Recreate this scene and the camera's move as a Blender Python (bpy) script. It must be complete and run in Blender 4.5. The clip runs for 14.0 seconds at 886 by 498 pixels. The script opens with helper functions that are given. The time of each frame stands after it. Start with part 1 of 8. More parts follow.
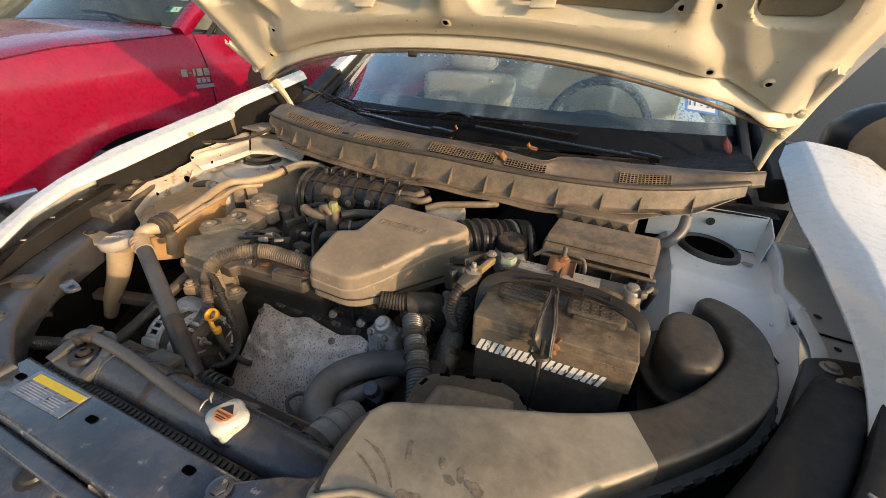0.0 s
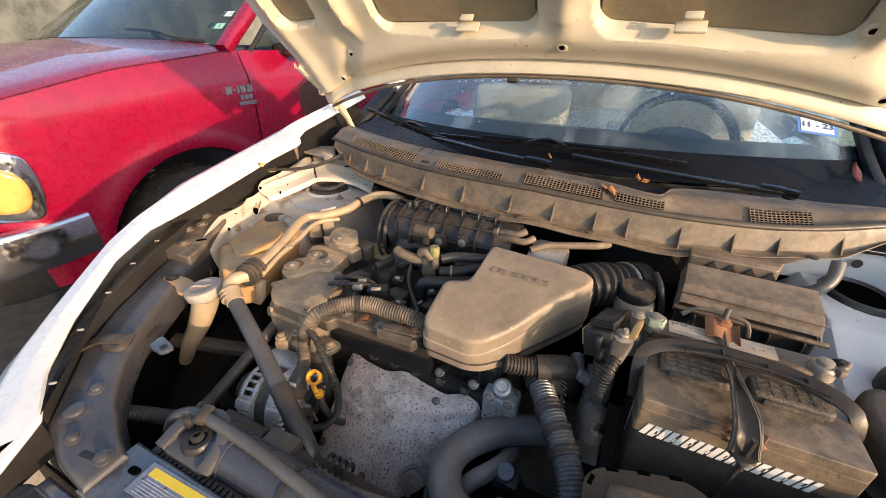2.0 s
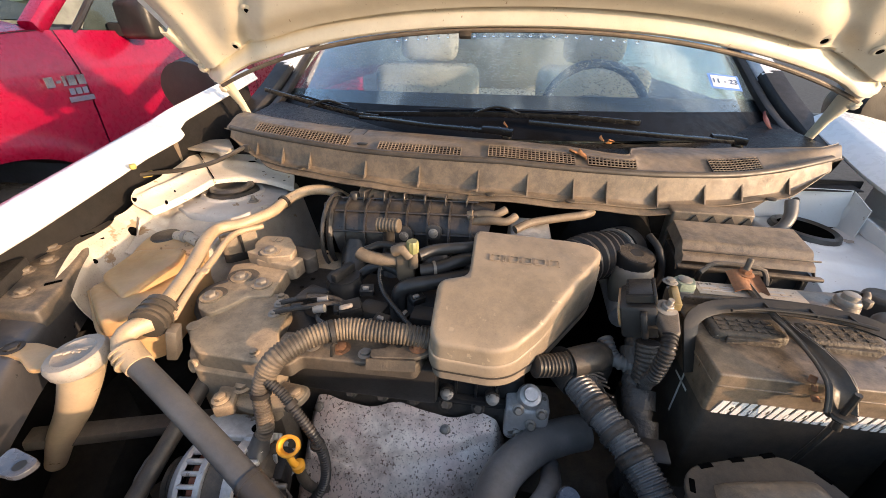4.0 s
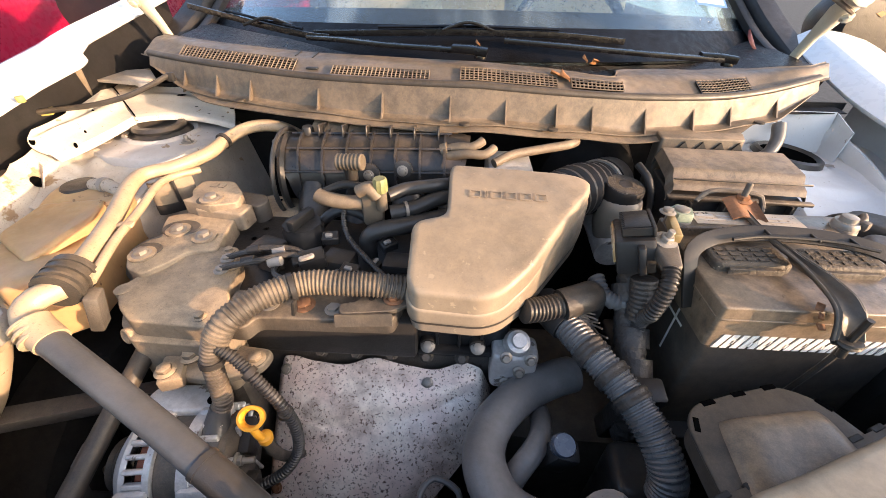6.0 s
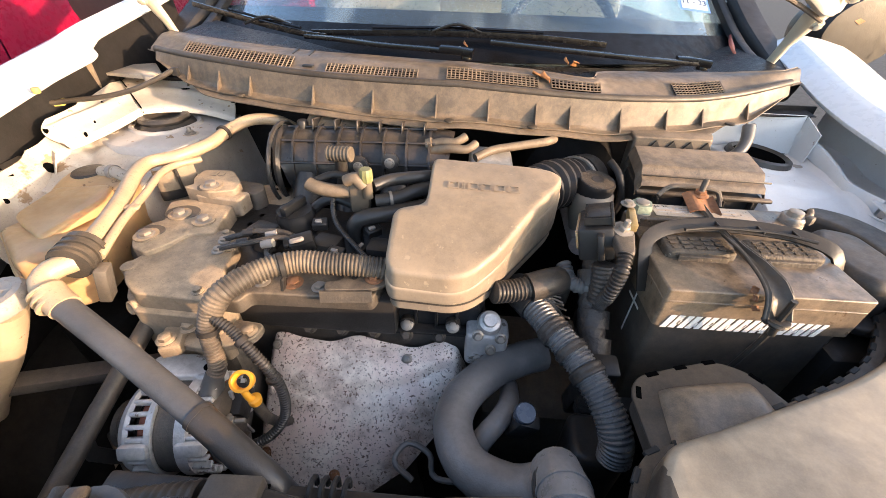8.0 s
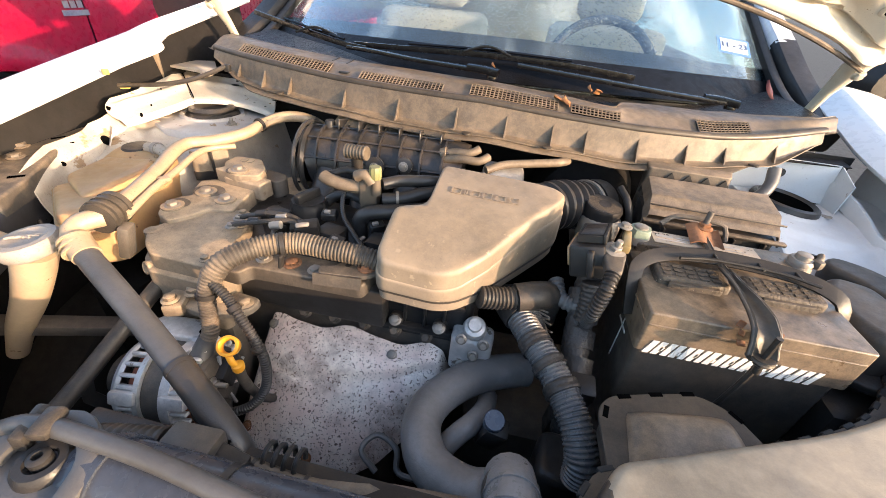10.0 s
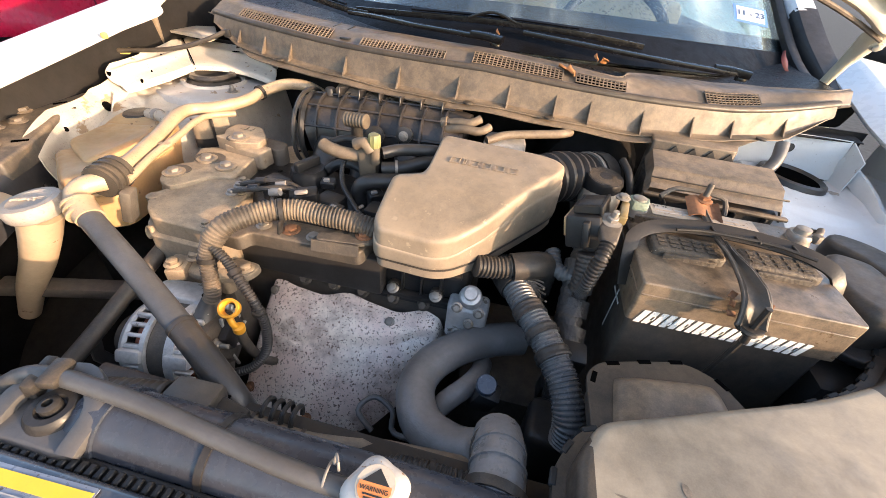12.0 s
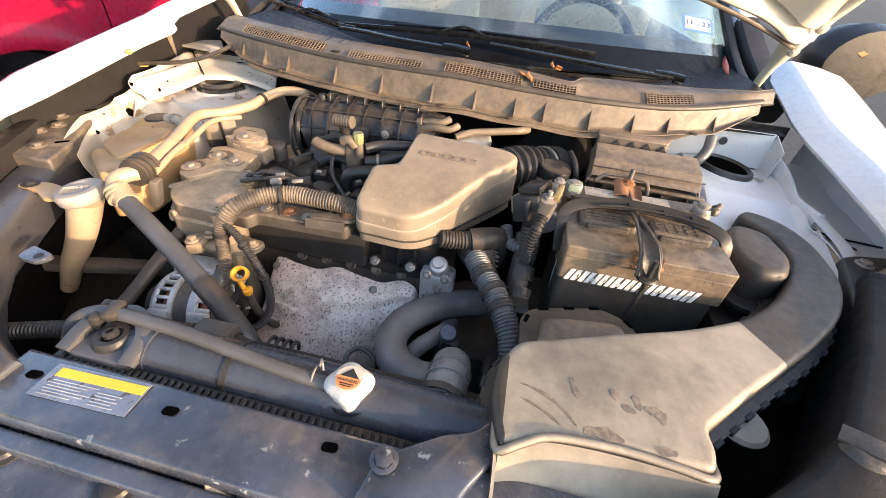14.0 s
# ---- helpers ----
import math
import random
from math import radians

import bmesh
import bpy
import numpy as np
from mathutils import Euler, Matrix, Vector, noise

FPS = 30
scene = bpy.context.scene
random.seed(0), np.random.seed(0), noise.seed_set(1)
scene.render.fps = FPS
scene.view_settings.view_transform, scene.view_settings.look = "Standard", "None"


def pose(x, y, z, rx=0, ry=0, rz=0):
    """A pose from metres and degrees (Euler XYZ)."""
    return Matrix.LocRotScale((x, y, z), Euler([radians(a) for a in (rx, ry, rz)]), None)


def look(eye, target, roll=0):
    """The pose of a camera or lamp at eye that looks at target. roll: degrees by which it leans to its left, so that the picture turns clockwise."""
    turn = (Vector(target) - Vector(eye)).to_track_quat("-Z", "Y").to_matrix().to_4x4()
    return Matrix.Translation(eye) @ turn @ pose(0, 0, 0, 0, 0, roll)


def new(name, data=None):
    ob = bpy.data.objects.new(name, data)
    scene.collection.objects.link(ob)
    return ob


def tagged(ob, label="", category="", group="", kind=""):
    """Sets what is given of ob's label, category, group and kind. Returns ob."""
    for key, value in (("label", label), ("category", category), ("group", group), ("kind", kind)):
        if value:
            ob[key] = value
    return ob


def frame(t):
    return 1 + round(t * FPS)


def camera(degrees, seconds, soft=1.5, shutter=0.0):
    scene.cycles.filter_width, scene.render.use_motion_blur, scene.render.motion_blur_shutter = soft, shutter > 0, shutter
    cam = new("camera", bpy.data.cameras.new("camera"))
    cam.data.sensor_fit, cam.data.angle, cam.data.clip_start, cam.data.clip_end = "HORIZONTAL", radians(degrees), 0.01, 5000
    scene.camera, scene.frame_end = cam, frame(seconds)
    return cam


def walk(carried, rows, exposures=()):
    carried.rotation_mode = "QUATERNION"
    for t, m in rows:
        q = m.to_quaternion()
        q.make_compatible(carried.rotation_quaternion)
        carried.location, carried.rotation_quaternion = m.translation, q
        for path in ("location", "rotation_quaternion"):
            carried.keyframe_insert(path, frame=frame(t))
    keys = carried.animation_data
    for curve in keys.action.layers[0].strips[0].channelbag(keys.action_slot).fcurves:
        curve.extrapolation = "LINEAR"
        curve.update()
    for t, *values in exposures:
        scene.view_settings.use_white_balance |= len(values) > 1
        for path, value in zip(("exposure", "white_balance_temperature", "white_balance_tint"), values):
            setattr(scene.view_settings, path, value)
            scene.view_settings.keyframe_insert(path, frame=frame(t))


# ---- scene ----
cam = camera(97.4, 14.0, 0.8)
PATH = [
    (0, (0.391, 0.015, 1.333), (-0.301, 1.621, 0.362), 1.8),
    (0.5, (0.326, 0.088, 1.33), (-0.424, 1.656, 0.34), -0.8),
    (1, (0.284, 0.101, 1.355), (-0.475, 1.669, 0.372), -0.9),
    (1.5, (0.225, 0.068, 1.374), (-0.537, 1.642, 0.403), -0.1),
    (2, (0.169, 0.036, 1.37), (-0.584, 1.619, 0.407), 0.5),
    (2.5, (0.099, 0.034, 1.337), (-0.639, 1.625, 0.376), 0.3),
    (3, (0.037, 0.074, 1.342), (-0.624, 1.705, 0.392), 0.5),
    (3.5, (-0.002, 0.094, 1.332), (-0.5, 1.778, 0.373), 0.5),
    (4, (-0.006, 0.109, 1.296), (-0.26, 1.833, 0.315), 0.3),
    (4.2, (-0.006, 0.119, 1.271), (-0.204, 1.83, 0.256), 0.4),
    (6.3, (-0.027, 0.162, 1.248), (-0.095, 1.754, 0.038), 1.0),
    (6.5, (-0.029, 0.162, 1.249), (-0.097, 1.751, 0.036), 1.1),
    (7, (-0.035, 0.162, 1.246), (-0.102, 1.751, 0.033), 1.4),
    (7.5, (-0.023, 0.148, 1.257), (-0.092, 1.736, 0.043), 1.4),
    (7.7, (-0.009, 0.135, 1.262), (-0.078, 1.723, 0.048), 1.5),
    (9.8, (0.067, 0.088, 1.257), (-0.177, 1.727, 0.136), 5.3),
    (10, (0.068, 0.094, 1.248), (-0.185, 1.733, 0.129), 5.4),
    (10.5, (0.085, 0.111, 1.226), (-0.184, 1.734, 0.09), 5.3),
    (11, (0.092, 0.1, 1.228), (-0.174, 1.689, 0.044), 5.6),
    (11.5, (0.096, 0.089, 1.234), (-0.167, 1.663, 0.029), 5.8),
    (12, (0.083, 0.087, 1.242), (-0.178, 1.654, 0.026), 5.9),
    (12.5, (0.09, 0.086, 1.251), (-0.178, 1.651, 0.034), 5.7),
    (13, (0.125, 0.05, 1.268), (-0.143, 1.615, 0.051), 5.7),
    (13.5, (0.151, 0.0, 1.284), (-0.114, 1.567, 0.071), 5.5),
    (14, (0.156, -0.019, 1.282), (-0.113, 1.554, 0.076), 5.1),
]
walk(cam, [(t, look(eye, target, roll)) for t, eye, target, roll in PATH],
     exposures=[(0, 0.08, 6850, 4), (0.5, 0.24, 6700, 6), (2.5, 0.46, 6500, 9), (4.2, 0.72, 6600, 11), (6.5, 1.22, 6700, 13), (9.8, 1.18, 6500, 10), (14, 1.14, 6500, 10)])

# ---- world, sun, exposure ----
SUN_TRAVEL = Vector((-0.92, 0.37, -0.160)).normalized()
world = bpy.data.worlds.new("sky")
scene.world = world
world.use_nodes = True
wn = world.node_tree.nodes
sky = wn.new("ShaderNodeTexSky")
sky.sky_type, sky.sun_disc = "NISHITA", False
sky.sun_elevation = math.asin(-SUN_TRAVEL.z) + radians(8)
sky.sun_rotation = math.atan2(-SUN_TRAVEL.x, -SUN_TRAVEL.y)
sky.altitude, sky.air_density, sky.dust_density, sky.ozone_density = 200, 0.95, 1.9, 1.0
wn["Background"].inputs["Strength"].default_value = 0.265
world.node_tree.links.new(sky.outputs["Color"], wn["Background"].inputs["Color"])
sun_data = bpy.data.lights.new("sun", "SUN")
sun_data.energy, sun_data.angle, sun_data.color = 4.6, radians(0.6), (1.0, 0.675, 0.42)
sun = new("sun", sun_data)
sun.matrix_world = look((8, -3, 3), Vector((8, -3, 3)) + SUN_TRAVEL)

# ---- materials ----
def nodes_of(name):
    m = bpy.data.materials.new(name)
    m.use_nodes = True
    nt = m.node_tree
    return m, nt, nt.nodes["Principled BSDF"]


def noise_node(nt, scale, detail=4.0, rough=0.6, stretch=None):
    geo = nt.nodes.new("ShaderNodeNewGeometry")
    n = nt.nodes.new("ShaderNodeTexNoise")
    n.inputs["Scale"].default_value, n.inputs["Detail"].default_value, n.inputs["Roughness"].default_value = scale, detail, rough
    if stretch:
        mp = nt.nodes.new("ShaderNodeMapping")
        mp.inputs["Scale"].default_value = stretch
        nt.links.new(geo.outputs["Position"], mp.inputs["Vector"])
        nt.links.new(mp.outputs["Vector"], n.inputs["Vector"])
    else:
        nt.links.new(geo.outputs["Position"], n.inputs["Vector"])
    return n.outputs["Fac"]


def ramp(nt, value, lo, hi, a=0.0, b=1.0):
    r = nt.nodes.new("ShaderNodeMapRange")
    r.interpolation_type = "SMOOTHSTEP"
    for k, v in zip(("From Min", "From Max", "To Min", "To Max"), (lo, hi, a, b)):
        r.inputs[k].default_value = v
    nt.links.new(value, r.inputs["Value"])
    return r.outputs["Result"]


def math_node(nt, op, a, b):
    n = nt.nodes.new("ShaderNodeMath")
    n.operation = op
    for k, v in ((0, a), (1, b)):
        if isinstance(v, (int, float)):
            n.inputs[k].default_value = v
        else:
            nt.links.new(v, n.inputs[k])
    return n.outputs[0]


def mix(nt, fac, a, b):
    n = nt.nodes.new("ShaderNodeMix")
    n.data_type = "RGBA"
    for k, v in ((0, fac), (6, a), (7, b)):
        if isinstance(v, (int, float)):
            n.inputs[k].default_value = v
        elif isinstance(v, tuple):
            n.inputs[k].default_value = (*v, 1.0)[:4]
        else:
            nt.links.new(v, n.inputs[k])
    return n.outputs[2]


DUST = (0.48, 0.350, 0.228)


def surface(name, colour, rough=0.5, metal=0.0, dust=0.0, up=0.5, spots=None, bump=0.15, grain=350.0, coat=0.0, vary=0.25, dust_col=DUST, patchy=(), gritty=0.7, mottle=1.0):
    """A worn surface: base colour varied at two scales, settled dust (more on faces that look up), fine bump. spots: (colour, amount, scale)."""
    m, nt, p = nodes_of(name)
    col = mix(nt, ramp(nt, noise_node(nt, 14), 0.3, 0.7), tuple(c * (1 - vary) for c in colour), tuple(min(1, c * (1 + vary)) for c in colour))
    col = mix(nt, ramp(nt, noise_node(nt, 190, 3), 0.35, 0.75, 0, 0.3), col, tuple(c * (1 - vary * 1.4) for c in colour))
    rgh = ramp(nt, noise_node(nt, 60), 0.25, 0.75, max(0.03, rough - 0.1), min(1, rough + 0.1))
    p.inputs["Metallic"].default_value = metal
    if spots:
        sc, amount, size = spots
        s = ramp(nt, noise_node(nt, size, 5, 0.65), 0.62 - amount * 0.3, 0.66 - amount * 0.3)
        col = mix(nt, s, col, sc)
        rgh = math_node(nt, "MAXIMUM", rgh, math_node(nt, "MULTIPLY", s, 0.8))
        p.inputs["Metallic"].default_value = metal
        if metal:
            nt.links.new(math_node(nt, "MULTIPLY", math_node(nt, "SUBTRACT", 1.0, s), metal), p.inputs["Metallic"])
    if dust:
        geo = nt.nodes.new("ShaderNodeNewGeometry")
        sep = nt.nodes.new("ShaderNodeSeparateXYZ")
        nt.links.new(geo.outputs["Normal"], sep.inputs[0])
        rise = ramp(nt, sep.outputs["Z"], -0.3, 0.9, 1.0 - up, 1.0)
        blot = math_node(nt, "ADD", ramp(nt, noise_node(nt, 9, 5, 0.62), 0.32, 0.68, 0.52, 1.03), ramp(nt, noise_node(nt, 700, 2), 0.38, 0.68, -0.09 * mottle, 0.09 * mottle))
        blot = math_node(nt, "ADD", blot, ramp(nt, noise_node(nt, 62, 5, 0.7), 0.36, 0.66, -0.22 * mottle, 0.12 * mottle))
        d = math_node(nt, "MULTIPLY", math_node(nt, "MULTIPLY", rise, blot), dust)
        if patchy:
            size, lo, hi, a, b = patchy
            d = math_node(nt, "MULTIPLY", d, ramp(nt, noise_node(nt, size, 6, 0.68), lo, hi, a, b))
        col = mix(nt, d, col, dust_col)
        grit = ramp(nt, noise_node(nt, 420, 2, 0.5), 0.62, 0.70, 0.0, gritty * min(0.6, dust))
        col = mix(nt, grit, col, tuple(c * 0.30 for c in dust_col))
        rgh = math_node(nt, "MAXIMUM", rgh, math_node(nt, "MULTIPLY", d, 0.9))
        if metal and not spots:
            nt.links.new(math_node(nt, "MULTIPLY", math_node(nt, "SUBTRACT", 1.0, d), metal), p.inputs["Metallic"])
    nt.links.new(col, p.inputs["Base Color"])
    nt.links.new(rgh, p.inputs["Roughness"])
    p.inputs["Coat Weight"].default_value = coat
    p.inputs["Coat Roughness"].default_value = 0.04
    b = nt.nodes.new("ShaderNodeBump")
    b.inputs["Strength"].default_value, b.inputs["Distance"].default_value = bump, 0.002
    nt.links.new(math_node(nt, "ADD", noise_node(nt, grain, 3), math_node(nt, "MULTIPLY", noise_node(nt, grain / 9, 3), 1.5)), b.inputs["Height"])
    nt.links.new(b.outputs["Normal"], p.inputs["Normal"])
    return m


BLACK = (0.030, 0.030, 0.032)
M = {}
M["white"] = surface("white_car_paint", (0.74, 0.74, 0.74), 0.3, dust=0.04, up=0.2, bump=0.01, coat=0.6, vary=0.015, gritty=0.0, mottle=0.0)
M["hood_in"] = surface("white_paint_hood_underside", (0.63, 0.58, 0.46), 0.45, dust=0.16, up=-0.4, bump=0.06, grain=260, vary=0.07, spots=((0.26, 0.20, 0.13), -0.14, 90))
M["apron"] = surface("dirty_white_inner_panel", (0.56, 0.52, 0.46), 0.45, dust=0.52, up=0.5, bump=0.12, vary=0.2, spots=((0.27, 0.18, 0.11), 0.06, 13))
M["apron_white"] = surface("dusty_white_bracket_paint", (0.66, 0.62, 0.55), 0.42, dust=0.38, up=0.4, bump=0.06, vary=0.08, spots=((0.30, 0.21, 0.13), -0.06, 60))
M["rail_dusty"] = surface("dust_caked_rail_paint", (0.05, 0.048, 0.046), 0.5, dust=0.42, up=0.7, bump=0.15, patchy=(18, 0.35, 0.62, 0.35, 1.1))
M["apron_clean"] = surface("white_inner_panel", (0.66, 0.67, 0.68), 0.4, dust=0.14, up=0.5, bump=0.03, vary=0.05, spots=((0.30, 0.26, 0.22), -0.16, 70))
# white panel with its shade put in as grey, besides dust and spots
M["plate_shade"] = surface("shade_greyed_white_panel", (0.50, 0.48, 0.47), 0.42, dust=0.22, up=0.5, bump=0.08, vary=0.14, spots=((0.24, 0.17, 0.11), -0.06, 36))
# near-black: the deep shade of the bay put into panels and posts
M["bay"] = surface("bay_shade_black", (0.011, 0.011, 0.012), 0.65, dust=0.025, up=0.6)
M["plastic"] = surface("dusty_black_plastic", (0.024, 0.024, 0.024), 0.42, dust=0.17, up=0.7, bump=0.2, patchy=(30, 0.36, 0.64, 0.55, 1.15))
M["plastic_heavy"] = surface("heavily_dusted_plastic", (0.024, 0.024, 0.024), 0.5, dust=0.58, up=0.95, bump=0.12)
M["plastic_clean"] = surface("black_plastic", (0.022, 0.022, 0.023), 0.38, dust=0.05, up=0.8, bump=0.15)
M["wet_plastic"] = surface("wet_gritty_black_plastic", (0.012, 0.012, 0.013), 0.34, dust=0.02, up=0.5, bump=0.9, grain=260, spots=((0.30, 0.28, 0.25), -0.12, 330))
M["wet_plastic"].node_tree.nodes["Principled BSDF"].inputs["Specular IOR Level"].default_value = 0.15
# black for the dark reflection low on the windshield
M["reflection_black"] = surface("dark_glass_reflection", (0.006, 0.006, 0.007), 0.45, bump=0.35, grain=300)
M["reflection_black"].node_tree.nodes["Principled BSDF"].inputs["Specular IOR Level"].default_value = 0.12
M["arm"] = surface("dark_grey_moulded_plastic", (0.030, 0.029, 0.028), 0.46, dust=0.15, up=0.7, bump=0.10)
# flat black that paints the shade inside holes, slots and joints
M["void"] = surface("gap_shade_black", (0.003, 0.003, 0.003), 0.9, bump=0.0)
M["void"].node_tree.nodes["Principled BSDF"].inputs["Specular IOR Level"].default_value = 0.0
M["grey_hose"] = surface("pale_grey_rubber", (0.064, 0.065, 0.068), 0.40, dust=0.08, up=0.6, bump=0.10)
M["ac_hose"] = surface("blue_grey_rubber_hose", (0.060, 0.063, 0.070), 0.45, dust=0.06, up=0.6, bump=0.12, grain=420)
M["conduit"] = surface("shiny_black_conduit", (0.110, 0.110, 0.112), 0.28, dust=0.05, up=0.6, bump=0.12, grain=420)
M["copper"] = surface("varnished_copper", (0.30, 0.085, 0.045), 0.4, 0.6, dust=0.08, bump=0.5, grain=300)
M["clamp_black"] = surface("worn_black_enamel", (0.022, 0.021, 0.020), 0.46, dust=0.16, up=0.9, bump=0.12, grain=220)
M["strap"] = surface("dusty_webbing_plastic", (0.020, 0.019, 0.018), 0.42, dust=0.045, up=0.8, bump=0.1)
M["cover"] = surface("dusty_grey_plastic_cover", (0.13, 0.115, 0.095), 0.5, dust=0.68, up=0.55, bump=0.10, grain=500, spots=((0.30, 0.25, 0.19), -0.04, 70), gritty=0.35, mottle=0.5)
M["cowl"] = surface("sun_faded_black_plastic", (0.040, 0.038, 0.036), 0.55, dust=0.46, up=0.45, bump=0.12)
M["cowl_top"] = surface("grey_weathered_plastic", (0.055, 0.053, 0.050), 0.5, dust=0.38, up=0.5, bump=0.10)
M["cloudy"] = surface("cloudy_plastic", (0.25, 0.22, 0.185), 0.45, dust=0.3, bump=0.05, vary=0.1)
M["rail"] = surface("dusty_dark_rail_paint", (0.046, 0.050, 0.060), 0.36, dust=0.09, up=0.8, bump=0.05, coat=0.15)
M["wiper"] = surface("wet_black_wiper_rubber", (0.004, 0.004, 0.005), 0.22, bump=0.10, grain=200)
M["wiper"].node_tree.nodes["Principled BSDF"].inputs["Specular IOR Level"].default_value = 0.35
M["tank_black"] = surface("black_radiator_plastic", (0.034, 0.042, 0.058), 0.27, dust=0.05, up=0.8, bump=0.06)
M["tape"] = surface("wrinkled_black_tape", (0.035, 0.034, 0.034), 0.42, dust=0.08, up=0.8, bump=1.0, grain=150, vary=0.4)
M["rubber"] = surface("grey_black_rubber", (0.115, 0.112, 0.110), 0.42, dust=0.05, up=0.6, bump=0.12, grain=500)
M["black_hose"] = surface("black_rubber_hose", (0.026, 0.026, 0.027), 0.40, dust=0.05, up=0.7, bump=0.12, grain=400)
M["manifold"] = surface("black_moulded_manifold", (0.018, 0.018, 0.020), 0.36, dust=0.15, up=1.0, bump=0.12, patchy=(24, 0.36, 0.62, 0.25, 1.1))
M["hose_tan"] = surface("dust_caked_small_hose", (0.11, 0.086, 0.062), 0.6, dust=0.36, up=0.5, bump=0.15, patchy=(40, 0.36, 0.62, 0.4, 1.1))
M["plug_yellow"] = surface("dull_yellow_rubber", (0.40, 0.33, 0.08), 0.6, dust=0.35, bump=0.05)
M["tape_tan"] = surface("dusty_brown_tape", (0.11, 0.092, 0.072), 0.6, dust=0.35, up=0.6, bump=0.6, grain=180, vary=0.3)
M["hose"] = surface("dusty_rubber_hose", (0.185, 0.178, 0.174), 0.42, dust=0.06, up=0.95, bump=0.14, grain=450)
M["neck"] = surface("scuffed_grey_rubber", (0.175, 0.170, 0.168), 0.34, dust=0.08, up=0.8, bump=0.25, grain=260, vary=0.3, spots=((0.48, 0.47, 0.45), -0.16, 55))
M["loom"] = surface("dusty_corrugated_loom", (0.036, 0.034, 0.032), 0.5, dust=0.40, up=0.5, bump=0.1, patchy=(14, 0.40, 0.60, 0.25, 1.2))
M["alu"] = surface("dusty_cast_aluminium", (0.60, 0.58, 0.56), 0.40, 0.3, dust=0.12, up=0.6, bump=0.3, grain=220, vary=0.35, spots=((0.20, 0.17, 0.14), -0.02, 24))
# dust on top; upright sides kept darker to paint their shadow
M["cast"] = surface("dusty_cast_metal_shaded_sides", (0.17, 0.14, 0.107), 0.7, 0.1, dust=0.95, up=0.92, bump=0.5, grain=160, vary=0.35, spots=((0.085, 0.066, 0.048), -0.03, 34), dust_col=(0.54, 0.40, 0.26))
# dust on top; the front stays dark in place of its shade
M["ledge"] = surface("dusty_dark_ledge", (0.050, 0.044, 0.038), 0.55, 0.1, dust=0.42, up=1.0, bump=0.25, patchy=(22, 0.36, 0.62, 0.35, 1.1))
M["pipe"] = surface("dusty_aluminium_pipe", (0.37, 0.28, 0.19), 0.5, 0.10, dust=0.6, up=0.4, bump=0.15, dust_col=(0.43, 0.31, 0.19), spots=((0.20, 0.14, 0.09), -0.06, 45))
M["valve_tan"] = surface("dusty_brown_connector", (0.065, 0.055, 0.043), 0.55, dust=0.28, up=0.6, bump=0.12)
M["steel"] = surface("zinc_steel", (0.26, 0.245, 0.225), 0.45, 0.5, dust=0.28, bump=0.1)
M["rust"] = surface("rusty_steel", (0.20, 0.078, 0.032), 0.85, 0.1, dust=0.15, bump=0.4, vary=0.5)
M["block"] = surface("dark_engine_metal", (0.075, 0.071, 0.067), 0.6, 0.3, dust=0.25, up=0.7, bump=0.3)
M["support"] = surface("chipped_dark_paint", (0.056, 0.066, 0.088), 0.26, 0.0, dust=0.20, up=0.7, bump=0.05, coat=0.6, vary=0.35, spots=((0.30, 0.29, 0.28), -0.06, 60), patchy=(16, 0.44, 0.66, 0.15, 1.2))
M["tank"] = surface("tan_translucent_plastic", (0.46, 0.285, 0.135), 0.38, dust=0.18, up=0.5, bump=0.05, vary=0.16, spots=((0.16, 0.09, 0.045), -0.03, 22))
M["tank"].node_tree.nodes["Principled BSDF"].inputs["Subsurface Weight"].default_value = 0.115
M["tank_pale"] = surface("cream_translucent_plastic", (0.46, 0.355, 0.24), 0.38, dust=0.18, up=0.5, bump=0.05, vary=0.14, spots=((0.20, 0.13, 0.075), -0.05, 26))
M["cap_white"] = surface("weathered_white_metal", (0.60, 0.56, 0.51), 0.45, dust=0.15, bump=0.12, vary=0.06, spots=((0.25, 0.15, 0.08), 0.02, 160))
M["cap_grey"] = surface("dusty_grey_cap", (0.25, 0.25, 0.25), 0.6, dust=0.5, up=0.4, bump=0.25, grain=160)
M["yellow"] = surface("yellow_plastic", (0.80, 0.36, 0.015), 0.4, dust=0.12, bump=0.05, vary=0.1)
M["label_yellow"] = surface("yellow_label", (0.78, 0.56, 0.03), 0.5, dust=0.08, bump=0.02, vary=0.05)
M["label_white"] = surface("worn_white_label", (0.42, 0.37, 0.31), 0.55, dust=0.5, bump=0.05, vary=0.1, spots=((0.05, 0.05, 0.055), 0.10, 130))
M["label_silver"] = surface("worn_silver_label", (0.20, 0.24, 0.31), 0.32, 0.2, dust=0.12, bump=0.05, spots=((0.06, 0.06, 0.07), 0.08, 100))
M["ink"] = surface("dark_ink", (0.02, 0.02, 0.02), 0.6, bump=0.02)
M["ink_white"] = surface("white_ink", (0.78, 0.76, 0.72), 0.55, dust=0.12, bump=0.02, vary=0.05)
M["brass"] = surface("tarnished_brass", (0.42, 0.30, 0.13), 0.4, 0.6, dust=0.3, bump=0.1)
M["ink_grey"] = surface("grey_ink", (0.42, 0.40, 0.38), 0.6, bump=0.02)
M["orange"] = surface("orange_label", (0.75, 0.24, 0.06), 0.55, dust=0.15, bump=0.03, vary=0.15)
M["cap_paper"] = surface("faded_cap_paper", (0.62, 0.52, 0.40), 0.6, dust=0.2, bump=0.05, vary=0.12, spots=((0.30, 0.20, 0.12), 0.0, 120))
